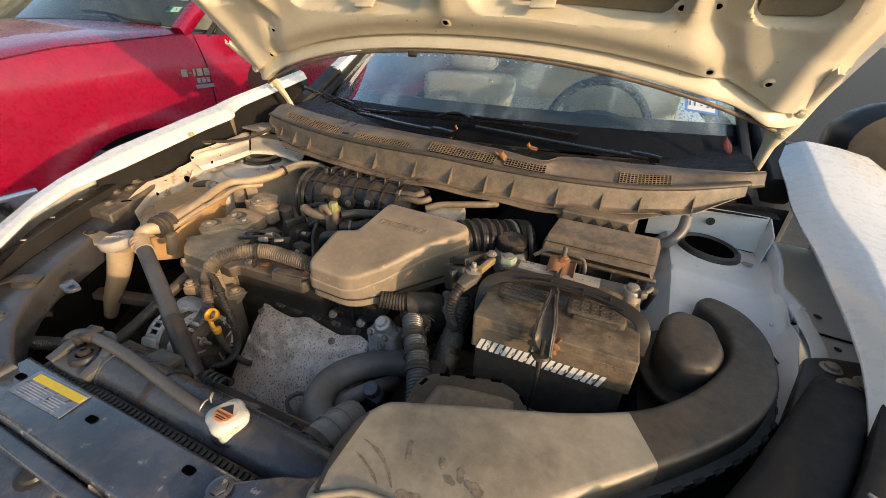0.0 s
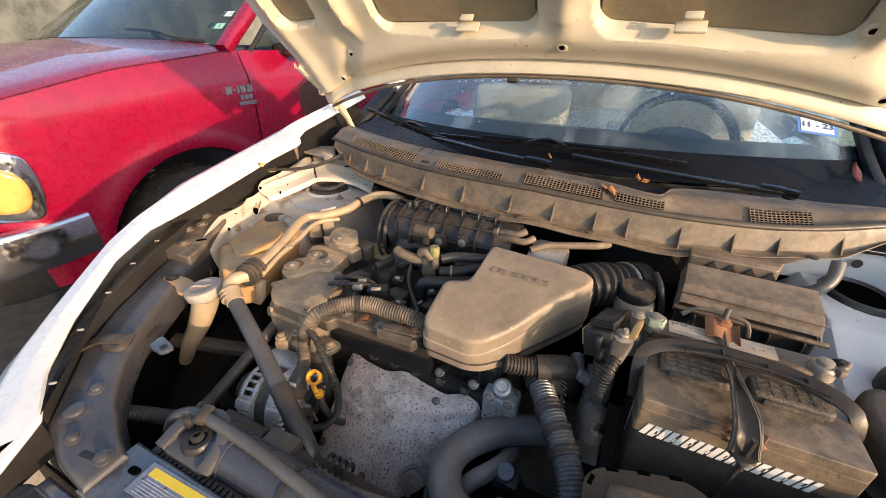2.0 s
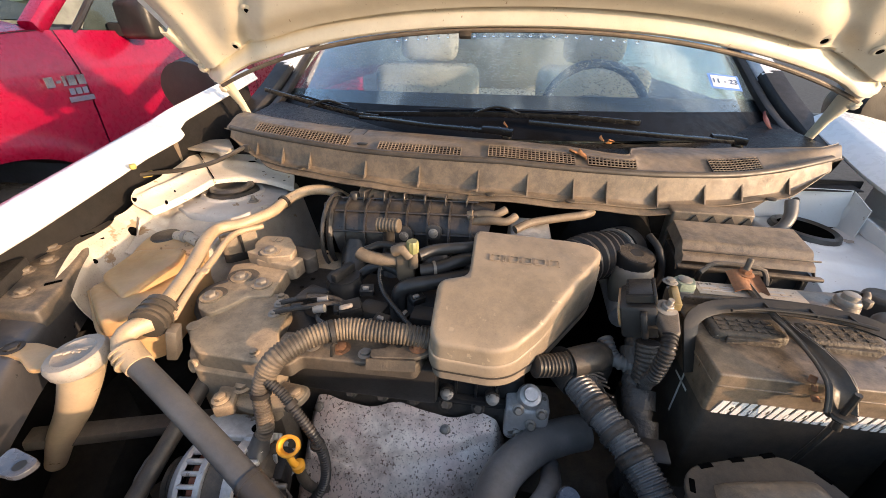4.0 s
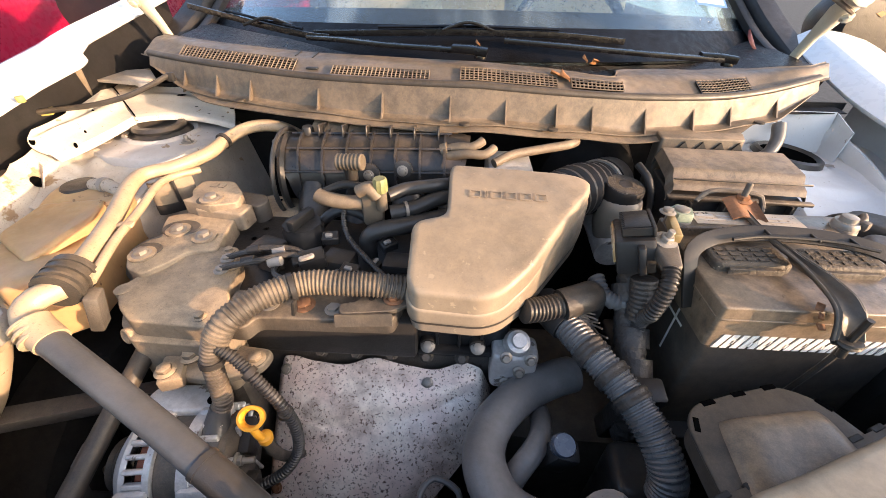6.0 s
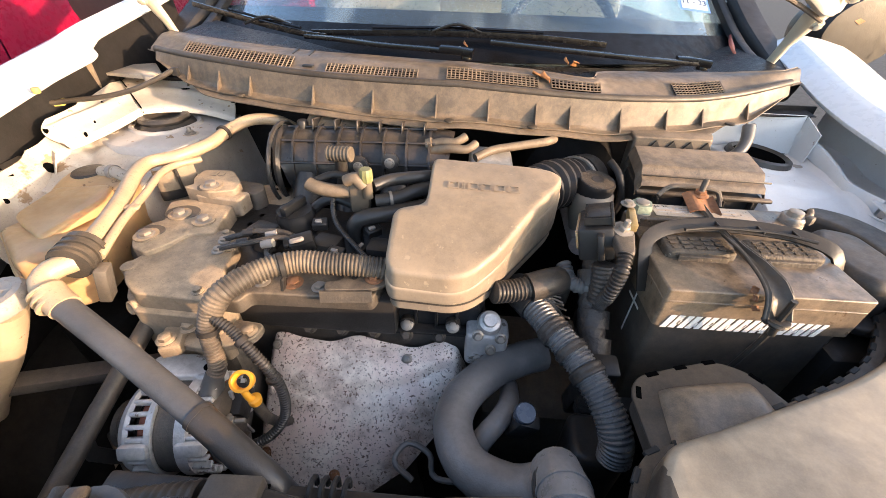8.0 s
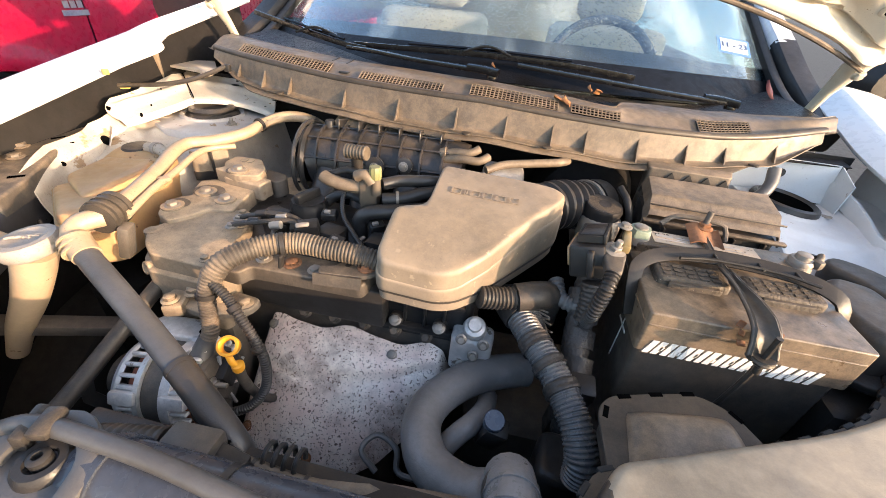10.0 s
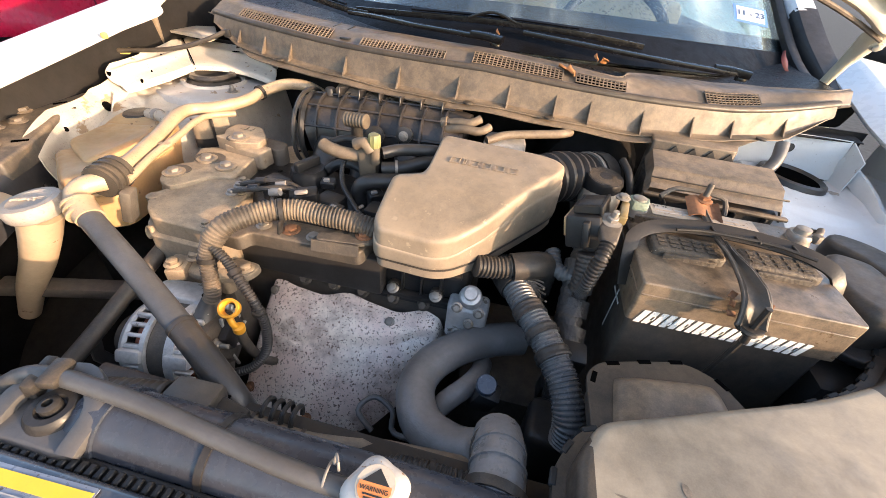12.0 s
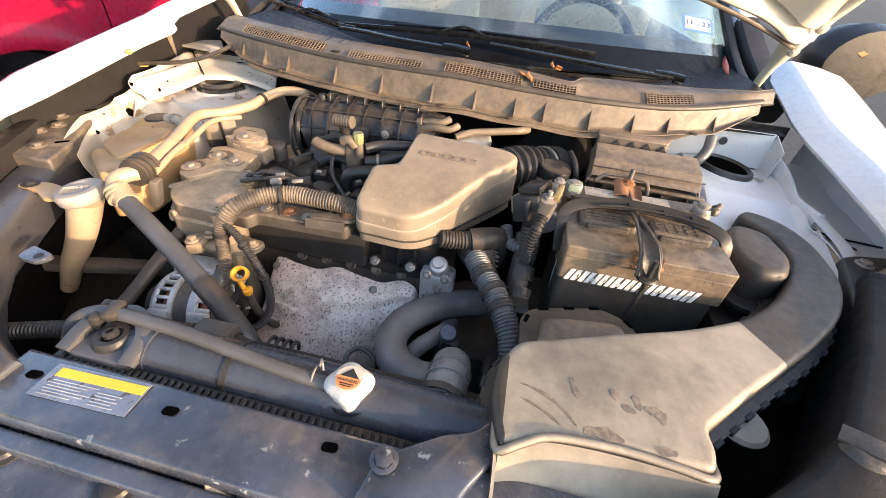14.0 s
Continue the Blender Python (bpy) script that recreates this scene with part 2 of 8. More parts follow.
M["smear"] = surface("dust_rubbed_off", (0.085, 0.075, 0.063), 0.5, dust=0.60, bump=0.1, patchy=(90, 0.35, 0.65, 0.45, 1.3))
M["leaf"] = surface("dry_leaf", (0.33, 0.145, 0.05), 0.7, bump=0.3, vary=0.3)
M["battery"] = surface("dusty_black_battery_case", (0.034, 0.034, 0.035), 0.38, dust=0.16, up=0.1, bump=0.06)
# dust also on upright faces, to paint the sunlit band of the front
M["battery_top"] = surface("dusty_battery_lid_sunlit_front", (0.014, 0.014, 0.015), 0.36, dust=0.38, up=0.10, bump=0.12, spots=((0.030, 0.027, 0.024), -0.02, 60), patchy=(17, 0.36, 0.56, 0.42, 1.15))
M["battery_caps"] = surface("gritty_vent_cap", (0.016, 0.015, 0.014), 0.7, dust=0.20, up=0.6, bump=0.9, grain=240, spots=((0.36, 0.31, 0.25), -0.10, 300))
M["corrosion"] = surface("green_terminal_corrosion", (0.20, 0.26, 0.20), 0.8, dust=0.2, bump=0.6, grain=260, vary=0.3)
M["shield"] = surface("spotted_heat_shield", (1.0, 0.78, 0.68), 0.34, 0.06, dust=0.60, up=0.0, dust_col=(0.24, 0.165, 0.125), patchy=(9, 0.44, 0.64, 0.0, 1.25), gritty=0.0, bump=0.22, grain=120, vary=0.16, spots=((0.17, 0.105, 0.08), 0.17, 250))
M["hood_skin"] = surface("olive_hood_skin", (0.20, 0.17, 0.11), 0.5, dust=0.2, up=-0.4, bump=0.15, grain=200, vary=0.2, spots=((0.32, 0.28, 0.20), -0.04, 120))
M["lobe"] = surface("dusted_grey_moulding", (0.040, 0.039, 0.037), 0.42, dust=0.48, up=0.80, bump=0.08)
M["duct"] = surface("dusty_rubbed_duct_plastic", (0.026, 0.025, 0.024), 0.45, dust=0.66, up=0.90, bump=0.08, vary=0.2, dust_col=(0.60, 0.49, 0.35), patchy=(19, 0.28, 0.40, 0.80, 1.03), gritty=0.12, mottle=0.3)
M["asphalt"] = surface("asphalt", (0.055, 0.054, 0.052), 0.9, bump=0.6, grain=90, vary=0.3)
M["distance"], far_nodes, far_shader = nodes_of("distant_foliage")
far_nodes.links.new(mix(far_nodes, ramp(far_nodes, noise_node(far_nodes, 0.7, 5), 0.35, 0.65), (0.05, 0.06, 0.05), (0.16, 0.17, 0.16)), far_shader.inputs["Base Color"])
far_shader.inputs["Roughness"].default_value = 0.95
M["red"] = surface("dirty_red_truck_paint", (0.25, 0.0012, 0.025), 0.30, dust=0.003, up=0.9, bump=0.02, grain=60, coat=0.55, vary=0.10, gritty=0.0, mottle=0.0)
M["chrome"] = surface("dulled_chrome", (0.72, 0.72, 0.74), 0.14, 1.0, dust=0.06, bump=0.03, vary=0.03)
M["tyre"] = surface("tyre_rubber", (0.028, 0.027, 0.026), 0.8, dust=0.06, bump=0.3, grain=120)
M["lens"] = surface("amber_lens", (0.70, 0.38, 0.10), 0.15, bump=0.05, coat=0.8)
M["seat"] = surface("beige_seat_fabric", (0.36, 0.335, 0.29), 0.85, bump=0.3, vary=0.08)
M["dash"] = surface("dark_blue_grey_dashboard", (0.026, 0.036, 0.056), 0.6, bump=0.15)
M["sticker"] = surface("white_sticker", (0.62, 0.68, 0.74), 0.4, bump=0.01, vary=0.02)
M["sticker_blue"] = surface("blue_sticker_border", (0.12, 0.25, 0.60), 0.4, bump=0.01, vary=0.03)
M["sticker_ink"] = surface("faded_blue_ink", (0.10, 0.15, 0.26), 0.5, bump=0.01)
M["sticker_green"] = surface("green_sticker", (0.32, 0.60, 0.46), 0.4, bump=0.01, vary=0.03)
M["marker"] = surface("reddish_marker", (0.085, 0.016, 0.010), 0.35, bump=0.02)
M["greencap"] = surface("yellow_green_valve_cap", (0.17, 0.18, 0.07), 0.5, dust=0.25, bump=0.05)


def glass(name, tint, rough=0.0, haze=0.0):
    m, nt, p = nodes_of(name)
    p.inputs["Base Color"].default_value = (*tint, 1)
    p.inputs["Roughness"].default_value = rough
    p.inputs["Transmission Weight"].default_value = 1.0
    p.inputs["IOR"].default_value = 1.45
    wet = ramp(nt, noise_node(nt, 22, 3), 0.45, 0.7, rough, rough + 0.06)
    film = math_node(nt, "MULTIPLY", ramp(nt, noise_node(nt, 3.2, 4, 0.55, (1.6, 0.5, 0.5)), 0.40, 0.68), ramp(nt, noise_node(nt, 60, 3, 0.6, (1.0, 0.12, 0.12)), 0.25, 0.7, 0.55, 1.0))
    nt.links.new(ramp(nt, film, 0.0, 1.0, 1.0, 1.0 - haze), p.inputs["Transmission Weight"])
    b = nt.nodes.new("ShaderNodeBump")
    b.inputs["Strength"].default_value, b.inputs["Distance"].default_value = 0.25, 0.001
    nt.links.new(ramp(nt, noise_node(nt, 130, 2), 0.60, 0.68), b.inputs["Height"])
    nt.links.new(b.outputs["Normal"], p.inputs["Normal"])
    nt.links.new(wet, p.inputs["Roughness"])
    return m


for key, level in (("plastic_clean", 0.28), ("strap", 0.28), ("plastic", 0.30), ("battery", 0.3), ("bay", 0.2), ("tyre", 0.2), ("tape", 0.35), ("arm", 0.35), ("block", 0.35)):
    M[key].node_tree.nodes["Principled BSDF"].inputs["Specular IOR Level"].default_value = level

M["glass"] = glass("windshield_glass", (0.72, 0.88, 0.95), 0.0, 0.12)
M["water"] = glass("water", (0.97, 0.98, 1.0))
M["glass_dark"] = glass("tinted_glass", (0.25, 0.30, 0.30))

# ---- mesh helpers ----
def part(name, bm, material, parent, label="", smooth=40):
    me = bpy.data.meshes.new(name)
    bmesh.ops.recalc_face_normals(bm, faces=bm.faces)
    for f in bm.faces:
        f.smooth = True
    bm.to_mesh(me)
    bm.free()
    me.set_sharp_from_angle(angle=radians(smooth))
    me.materials.append(M[material])
    ob = new(name, me)
    ob.parent = parent
    return tagged(ob, label) if label else ob


def thing(name, label, category, group="", kind=""):
    return tagged(new(name), label, category, group, kind)


def B():
    return bmesh.new()


def bevel(bm, edges, width, seg=2):
    bmesh.ops.bevel(bm, geom=list(edges), offset=width, segments=seg, affect="EDGES", profile=0.5, clamp_overlap=True)
    return bm


def box(size, at=(0, 0, 0), rot=(0, 0, 0), r=0.003, bm=None, seg=2):
    own = B()
    bmesh.ops.create_cube(own, size=1, matrix=Matrix.Diagonal((*size, 1)))
    if r:
        bevel(own, own.edges, min(r, min(size) * 0.45), seg)
    bmesh.ops.transform(own, matrix=pose(*at, *rot), verts=own.verts)
    return join(bm, own)


def join(bm, own):
    if bm is None:
        return own
    me = bpy.data.meshes.new("tmp")
    own.to_mesh(me)
    own.free()
    bm.from_mesh(me)
    bpy.data.meshes.remove(me)
    return bm


def slab(outline, z0, z1, r=0.006, top=None, seg=3, bm=None, draft=0.0, both=False, cut=0.0):
    """An outline in plan between two heights, its upper rim rounded. top(x, y): adds to the upper height."""
    own = B()
    n = len(outline)
    cx, cy = sum(p[0] for p in outline) / n, sum(p[1] for p in outline) / n
    lo = [own.verts.new((x + (x - cx) * draft, y + (y - cy) * draft, z0)) for x, y in outline]
    hi = [own.verts.new((x, y, z1)) for x, y in outline]
    own.faces.new(lo)
    cap = own.faces.new(hi)
    for a in range(n):
        own.faces.new((lo[a], lo[(a + 1) % n], hi[(a + 1) % n], hi[a]))
    bmesh.ops.recalc_face_normals(own, faces=own.faces)
    if r:
        es = [e for e in own.edges if all(abs(v.co.z - z1) < 1e-6 for v in e.verts)]
        if both:
            es += [e for e in own.edges if all(abs(v.co.z - z0) < 1e-6 for v in e.verts)]
        bevel(own, es, r, seg)
    if cut:
        for ax in (0, 1):
            lo_, hi_ = min(p[ax] for p in outline), max(p[ax] for p in outline)
            for j in range(1, int((hi_ - lo_) / cut)):
                co, no = [0, 0, 0], [0, 0, 0]
                co[ax], no[ax] = lo_ + j * cut, 1
                bmesh.ops.bisect_plane(own, geom=own.verts[:] + own.edges[:] + own.faces[:], plane_co=co, plane_no=no, dist=1e-5)
    if top:
        for v in own.verts:
            k = (v.co.z - z0) / (z1 - z0)
            v.co.z += top(v.co.x, v.co.y) * k
    return join(bm, own)


def turned(bm, m):
    bmesh.ops.transform(bm, matrix=m, verts=bm.verts)
    return bm


def smooth_path(pts, step=0.01, closed=False):
    """Catmull-Rom through the points, resampled at even steps."""
    P = [Vector(p) for p in pts]
    n, out = len(P), []
    for i in range(n if closed else n - 1):
        if closed:
            a, b, c, d = P[i - 1], P[i], P[(i + 1) % n], P[(i + 2) % n]
        else:
            b, c = P[i], P[i + 1]
            a = P[i - 1] if i else b * 2 - c
            d = P[i + 2] if i + 2 < n else c * 2 - b
        k = max(2, int((c - b).length / step))
        for j in range(k):
            t = j / k
            out.append(0.5 * (2 * b + (c - a) * t + (2 * a - 5 * b + 4 * c - d) * t * t + (3 * b - a - 3 * c + d) * t ** 3))
    if not closed:
        out.append(P[-1])
    return out


def tube(pts, r, seg=14, step=0.008, rib=None, bm=None, closed=False, flat=None, r_end=None, caps=True):
    """A round tube along a smoothed path. rib: (pitch, depth) of corrugations. flat: (wide, thick) for a strap in place of a round."""
    if rib:
        step = rib[0] / 4
    path = smooth_path(pts, step, closed)
    own, rings = B(), []
    n = len(path)
    t0 = (path[1] - path[0]).normalized()
    side = t0.cross(Vector((0, 0, 1)))
    side = side.normalized() if side.length > 1e-3 else Vector((1, 0, 0))
    for i, p in enumerate(path):
        t = (path[(i + 1) % n if closed else min(i + 1, n - 1)] - path[i - 1 if (closed or i) else 0]).normalized()
        side = (side - t * side.dot(t)).normalized()
        up = side.cross(t)
        k = i / max(1, n - 1)
        rr = r + ((r_end - r) * k if r_end is not None else 0)
        if rib:
            rr -= rib[1] if i % 4 in (0, 3) else 0.0
        ring = []
        for a in range(seg):
            c, s = math.cos(2 * math.pi * a / seg), math.sin(2 * math.pi * a / seg)
            if flat:
                q = 0.35
                ring.append(own.verts.new(p + side * flat[0] / 2 * math.copysign(abs(c) ** q, c) + up * flat[1] / 2 * math.copysign(abs(s) ** q, s)))
            else:
                ring.append(own.verts.new(p + (side * c + up * s) * rr))
        rings.append(ring)
    for i in range(n if closed else n - 1):
        r0, r1 = rings[i], rings[(i + 1) % n]
        for a in range(seg):
            own.faces.new((r0[a], r0[(a + 1) % seg], r1[(a + 1) % seg], r1[a]))
    if caps and not closed:
        own.faces.new(rings[0]), own.faces.new(rings[-1])
    return join(bm, own)


def lathe(profile, m=None, seg=28, bm=None, wave=None):
    """Turns a profile of (radius, height) about z, then places it. wave(angle): factor on the radius."""
    own, rings = B(), []
    for r, h in profile:
        if r < 1e-5:
            rings.append([own.verts.new((0, 0, h))])
        else:
            ring = []
            for a in range(seg):
                ang = 2 * math.pi * a / seg
                q = r * (wave(ang) if wave else 1)
                ring.append(own.verts.new((q * math.cos(ang), q * math.sin(ang), h)))
            rings.append(ring)
    for r0, r1 in zip(rings, rings[1:]):
        if len(r0) == 1 and len(r1) == 1:
            continue
        for a in range(seg):
            b = (a + 1) % seg
            if len(r0) == 1:
                own.faces.new((r0[0], r1[a], r1[b]))
            elif len(r1) == 1:
                own.faces.new((r0[a], r0[b], r1[0]))
            else:
                own.faces.new((r0[a], r0[b], r1[b], r1[a]))
    if m is not None:
        bmesh.ops.transform(own, matrix=m, verts=own.verts)
    return join(bm, own)


def axis_pose(at, towards):
    """A pose at a place whose z looks along a direction."""
    return Matrix.Translation(at) @ Vector(towards).to_track_quat("Z", "Y").to_matrix().to_4x4()


def bolt(m, r=0.006, h=0.006, bm=None, stud=0.0):
    """A flanged hexagon bolt head; stud: a threaded end above it."""
    bm = lathe([(0, 0), (r * 1.45, 0), (r * 1.5, h * 0.18), (r * 1.2, h * 0.34), (r * 1.0, h * 0.4)], m, 18, bm)
    bm = lathe([(r * 1.02, h * 0.3), (r * 1.02, h * 0.9), (r * 0.85, h), (0, h)], m, 6, bm)
    if stud:
        bm = lathe([(r * 0.55, h * 0.9), (r * 0.55, h + stud), (r * 0.45, h + stud + 0.001), (0, h + stud + 0.001)], m, 12, bm)
    return bm


def sheet(fn, nu, nv, thick=0.0, bm=None, wrap=False):
    """A grid surface fn(u, v), u and v from 0 to 1, made solid by a thickness along its normals."""
    own = B()
    g = [[own.verts.new(fn(i / nu, j / nv)) for j in range(nv + 1)] for i in range(nu + 1)]
    for i in range(nu):
        for j in range(nv):
            try:
                own.faces.new((g[i][j], g[i + 1][j], g[i + 1][j + 1], g[i][j + 1]))
            except ValueError:
                pass
    own.normal_update()
    if thick:
        bmesh.ops.solidify(own, geom=list(own.faces), thickness=thick)
    return join(bm, own)


def lerp_table(table, x):
    """Linear reading of rows (x, value or tuple of values)."""
    if x <= table[0][0]:
        return table[0][1]
    for (a, va), (b, vb) in zip(table, table[1:]):
        if x <= b:
            k = (x - a) / (b - a)
            if isinstance(va, tuple):
                return tuple(p + (q - p) * k for p, q in zip(va, vb))
            return va + (vb - va) * k
    return table[-1][1]


def bars(parent, name, material, m, rows, thick=0.0006, slant=0.0, label=""):
    """Flat printed bars, in the plane of the pose m: rows of (x, y, width, height)."""
    bm = B()
    for x, y, w, h in rows:
        own = B()
        vs = [own.verts.new((x + a * w + b * h * slant, y + b * h, c)) for c in (0, thick) for a, b in ((0, 0), (1, 0), (1, 1), (0, 1))]
        for f in ((0, 1, 2, 3), (4, 5, 6, 7), (0, 1, 5, 4), (1, 2, 6, 5), (2, 3, 7, 6), (3, 0, 4, 7)):
            own.faces.new([vs[k] for k in f])
        join(bm, own)
    turned(bm, m)
    return part(name, bm, material, parent, label)


def lettering(parent, name, words, size, m, material, depth=0.0005):
    cu = bpy.data.curves.new("tmp", "FONT")
    cu.body, cu.size, cu.extrude, cu.align_x, cu.align_y = words, size, depth, "CENTER", "CENTER"
    tmp = new("tmp", cu)
    me = bpy.data.meshes.new_from_object(tmp)
    bpy.data.objects.remove(tmp)
    me.transform(m)
    me.materials.clear()
    me.materials.append(M[material])
    me.name = name
    ob = new(name, me)
    ob.parent = parent
    return ob


def rounded(outline, r, n=4):
    """An outline with its corners rounded."""
    out, k = [], len(outline)
    for i in range(k):
        a, b, c = Vector(outline[i - 1]), Vector(outline[i]), Vector(outline[(i + 1) % k])
        u, v = (a - b), (c - b)
        q = min(r[i] if isinstance(r, list) else r, u.length * 0.48, v.length * 0.48)
        s, e = b + u.normalized() * q, b + v.normalized() * q
        for j in range(n + 1):
            t = j / n
            out.append(tuple(s * (1 - t) ** 2 + b * 2 * t * (1 - t) + e * t * t))
    return out


def mirror(pts):
    return [(-p[0], *p[1:]) for p in pts]

# ---- ground ----
own = B()
bmesh.ops.create_grid(own, x_segments=2, y_segments=2, size=600)
tagged(part("ground", own, "asphalt", None), "dark worn asphalt of a parking lot", "ground", kind="structure")

# ---- the white car ----
car = thing("car", "white compact suv parked with its hood up", "car")


def fender_z(y):
    return 0.905 + 0.21 * y


FENDER_OUT = [(0.02, 0.50), (0.137, 0.616), (0.20, 0.66), (0.278, 0.714), (0.382, 0.785), (0.47, 0.808), (0.60, 0.82), (0.95, 0.81), (1.15, 0.79), (1.30, 0.78)]
FENDER_IN = [(0.02, 0.40), (0.114, 0.447), (0.16, 0.53), (0.234, 0.606), (0.356, 0.70), (0.45, 0.735), (0.50, 0.728), (0.56, 0.722), (0.65, 0.720), (0.80, 0.718), (0.885, 0.705), (0.905, 0.712), (0.93, 0.742), (0.98, 0.762), (1.08, 0.756), (1.30, 0.74)]


FLANGE_RIGHT = [(0.02, 0.40, 0.02), (0.114, 0.447, 0.02), (0.16, 0.53, 0.025), (0.234, 0.606, 0.03), (0.356, 0.69, 0.035), (0.50, 0.735, 0.045), (0.65, 0.752, 0.055), (0.85, 0.768, 0.085), (1.04, 0.762, 0.095), (1.10, 0.768, 0.09), (1.30, 0.765, 0.075)]


def fender(side):
    """The front wing: inner flange, crown, and the flank down to the wheel arch."""
    def fn(u, v):
        y = 0.02 + 1.26 * u
        z, xo, xi = fender_z(y), lerp_table(FENDER_OUT, y), lerp_table(FENDER_IN, y)
        low = max(0.30, math.sqrt(max(0, 0.40 ** 2 - (y - 0.62) ** 2)) + 0.36 if abs(y - 0.62) < 0.40 else 0.30)
        if side > 0:
            z -= 0.030 * min(1, max(0, (0.58 - y) / 0.18))
            xi = sum(lerp_table([(p, q) for p, q, r in FLANGE_RIGHT], y + 0.03 * j) for j in (-1, 0, 1)) / 3
            d = sum(lerp_table([(p, r) for p, q, r in FLANGE_RIGHT], y + 0.05 * j) for j in (-2, -1, 0, 1, 2)) / 5
            k = max(0.45, min(1.0, d / 0.08))
            zi = z - d
            profile = [(0, (xi + 0.003, zi - 0.007)), (0.04, (xi, zi - 0.001)), (0.07, (xi + 0.002, zi)), (0.14, (xi + 0.022 * k, zi + 0.011)), (0.22, (xi + 0.042 * k, zi + 0.021)), (0.30, (xi + 0.056 * k, zi + 0.025)), (0.38, (xi + 0.080 * k, zi + 0.023)),
                       (0.48, (xi + 0.125 * k, zi + 0.017)), (0.60, (xi + 0.19 * k, zi + 0.002)), (0.70, (xi + 0.235 * k, zi - 0.025)), (0.78, (xi + 0.26 * k, zi - 0.10)), (0.86, (xi + 0.27 * k, max(low, zi - 0.24))), (1.0, (xi + 0.27 * k, low))]
        else:
            f = min(1, max(0, (y - 0.36) / 0.22))
            profile = [(0, (xi + 0.003, z - 0.010)), (0.06, (xi, z - 0.006)), (0.10, (xi + 0.006, z)), (0.2, (xi + (xo - xi) * 0.35, z + 0.004 + 0.010 * f)), (0.32, (xi + (xo - xi) * 0.75, z + 0.002 + 0.018 * f)),
                       (0.42, (xo, z - 0.014 + 0.026 * f)), (0.52, (xo + 0.035, z - 0.055 + 0.033 * f)), (0.64, (xo + 0.065, z - 0.15 + 0.02 * f)), (0.8, (xo + 0.085, max(low, z - 0.3))), (1.0, (xo + 0.085, low))]
        x, zz = lerp_table(profile, v)
        return Vector((side * x, y, zz))
    return sheet(fn, 120, 60, 0.0015)


for side in (-1, 1):
    part("fender", fender(side), "white", car, "bright white painted fender edge")

# inner fender flange with black liner strip behind the lamp
LINER_OUT = [(0.03, 0.43), (0.114, 0.455), (0.16, 0.535), (0.234, 0.61), (0.356, 0.705), (0.45, 0.755), (0.53, 0.79)]
RAIL_IN = [(-0.319, 0.14), (-0.351, 0.15), (-0.42, 0.18), (-0.48, 0.225), (-0.526, 0.27), (-0.60, 0.385), (-0.66, 0.49), (-0.70, 0.56)]
RAIL_OUT = [(-0.76, 0.55), (-0.70, 0.42), (-0.63, 0.29), (-0.57, 0.21), (-0.50, 0.15), (-0.46, 0.116), (-0.388, 0.096), (-0.319, 0.09)]
for side in (-1, 1):
    bm = slab([(side * x, y) for y, x in LINER_OUT] + [(-side * x, y) for x, y in RAIL_OUT[:6]], 0.86, 0.925, 0.004, top=lambda x, y: 0.10 * (y - 0.1))
    # right liner is coloured blacker than the left: its shade is in the material
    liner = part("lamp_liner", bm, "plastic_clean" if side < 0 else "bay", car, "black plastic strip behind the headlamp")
    for k in range(5):
        y = 0.15 + 0.075 * k
        x = lerp_table(LINER_OUT, y) - 0.028
        part("clip", box((0.009, 0.004, 0.003), (side * x, y, 0.933 + 0.10 * (y - 0.1)), (0, 0, side * -35), 0.001), "cap_grey", liner)


lamp_bracket = part("lamp_bracket", slab(rounded([(-0.585, 0.085), (-0.530, 0.118), (-0.507, 0.126), (-0.494, 0.126), (-0.484, 0.106), (-0.470, 0.060), (-0.462, 0.02), (-0.56, 0.00)], 0.008), 0.862, 0.889, 0.004), "white", car, "white bracket over the headlamp")
for x, y, r in ((-0.508, 0.103, 0.014), (-0.492, 0.062, 0.015)):
    part("bracket_pad", lathe([(r * 1.25, -0.001), (r * 1.25, 0.002), (r, 0.004), (r * 0.9, 0.006), (0, 0.006)], Matrix.Translation((x, y, 0.889)), 24), "cap_grey", lamp_bracket, "grey round pad")


def hood_place(x, v, w):
    """On the raised hood: v metres forward of its rear edge's line, w metres out of its underside."""
    y, z = 1.13 - v * 0.7071, 1.09 + v * 0.7071
    return Vector((x, y - w * 0.7071, z - w * 0.7071))


def hood_rear(x):
    """Where the curved rear edge lies."""
    return 0.29 - 0.46 * abs(x / 0.69) ** 2.2 * 0.38


def hood_half(v):
    return lerp_table([(0, 0.70), (0.15, 0.735), (0.4, 0.75), (0.7, 0.70), (0.95, 0.60), (1.08, 0.52)], v)


hood = part("hood", sheet(lambda u, v: hood_place((2 * u - 1) * hood_half(v * 1.05 + 0.03), max(hood_rear((2 * u - 1) * 0.7), 0.03) * (1 - v) + v * (1.06 - 0.10 * (2 * u - 1) ** 2), -0.055 + 0.02 * (2 * u - 1) ** 2), 40, 24, 0.002), "white", car, "raised white hood seen from below")
# inner frame: ribs round recessed panels
PANELS = [(-0.378, -0.034, 0.398, 0.86, 0.0), (0.072, 0.432, 0.402, 0.86, -0.10), (-0.655, -0.545, 0.40, 0.90, 0.10), (0.545, 0.655, 0.365, 0.88, 0.0)]


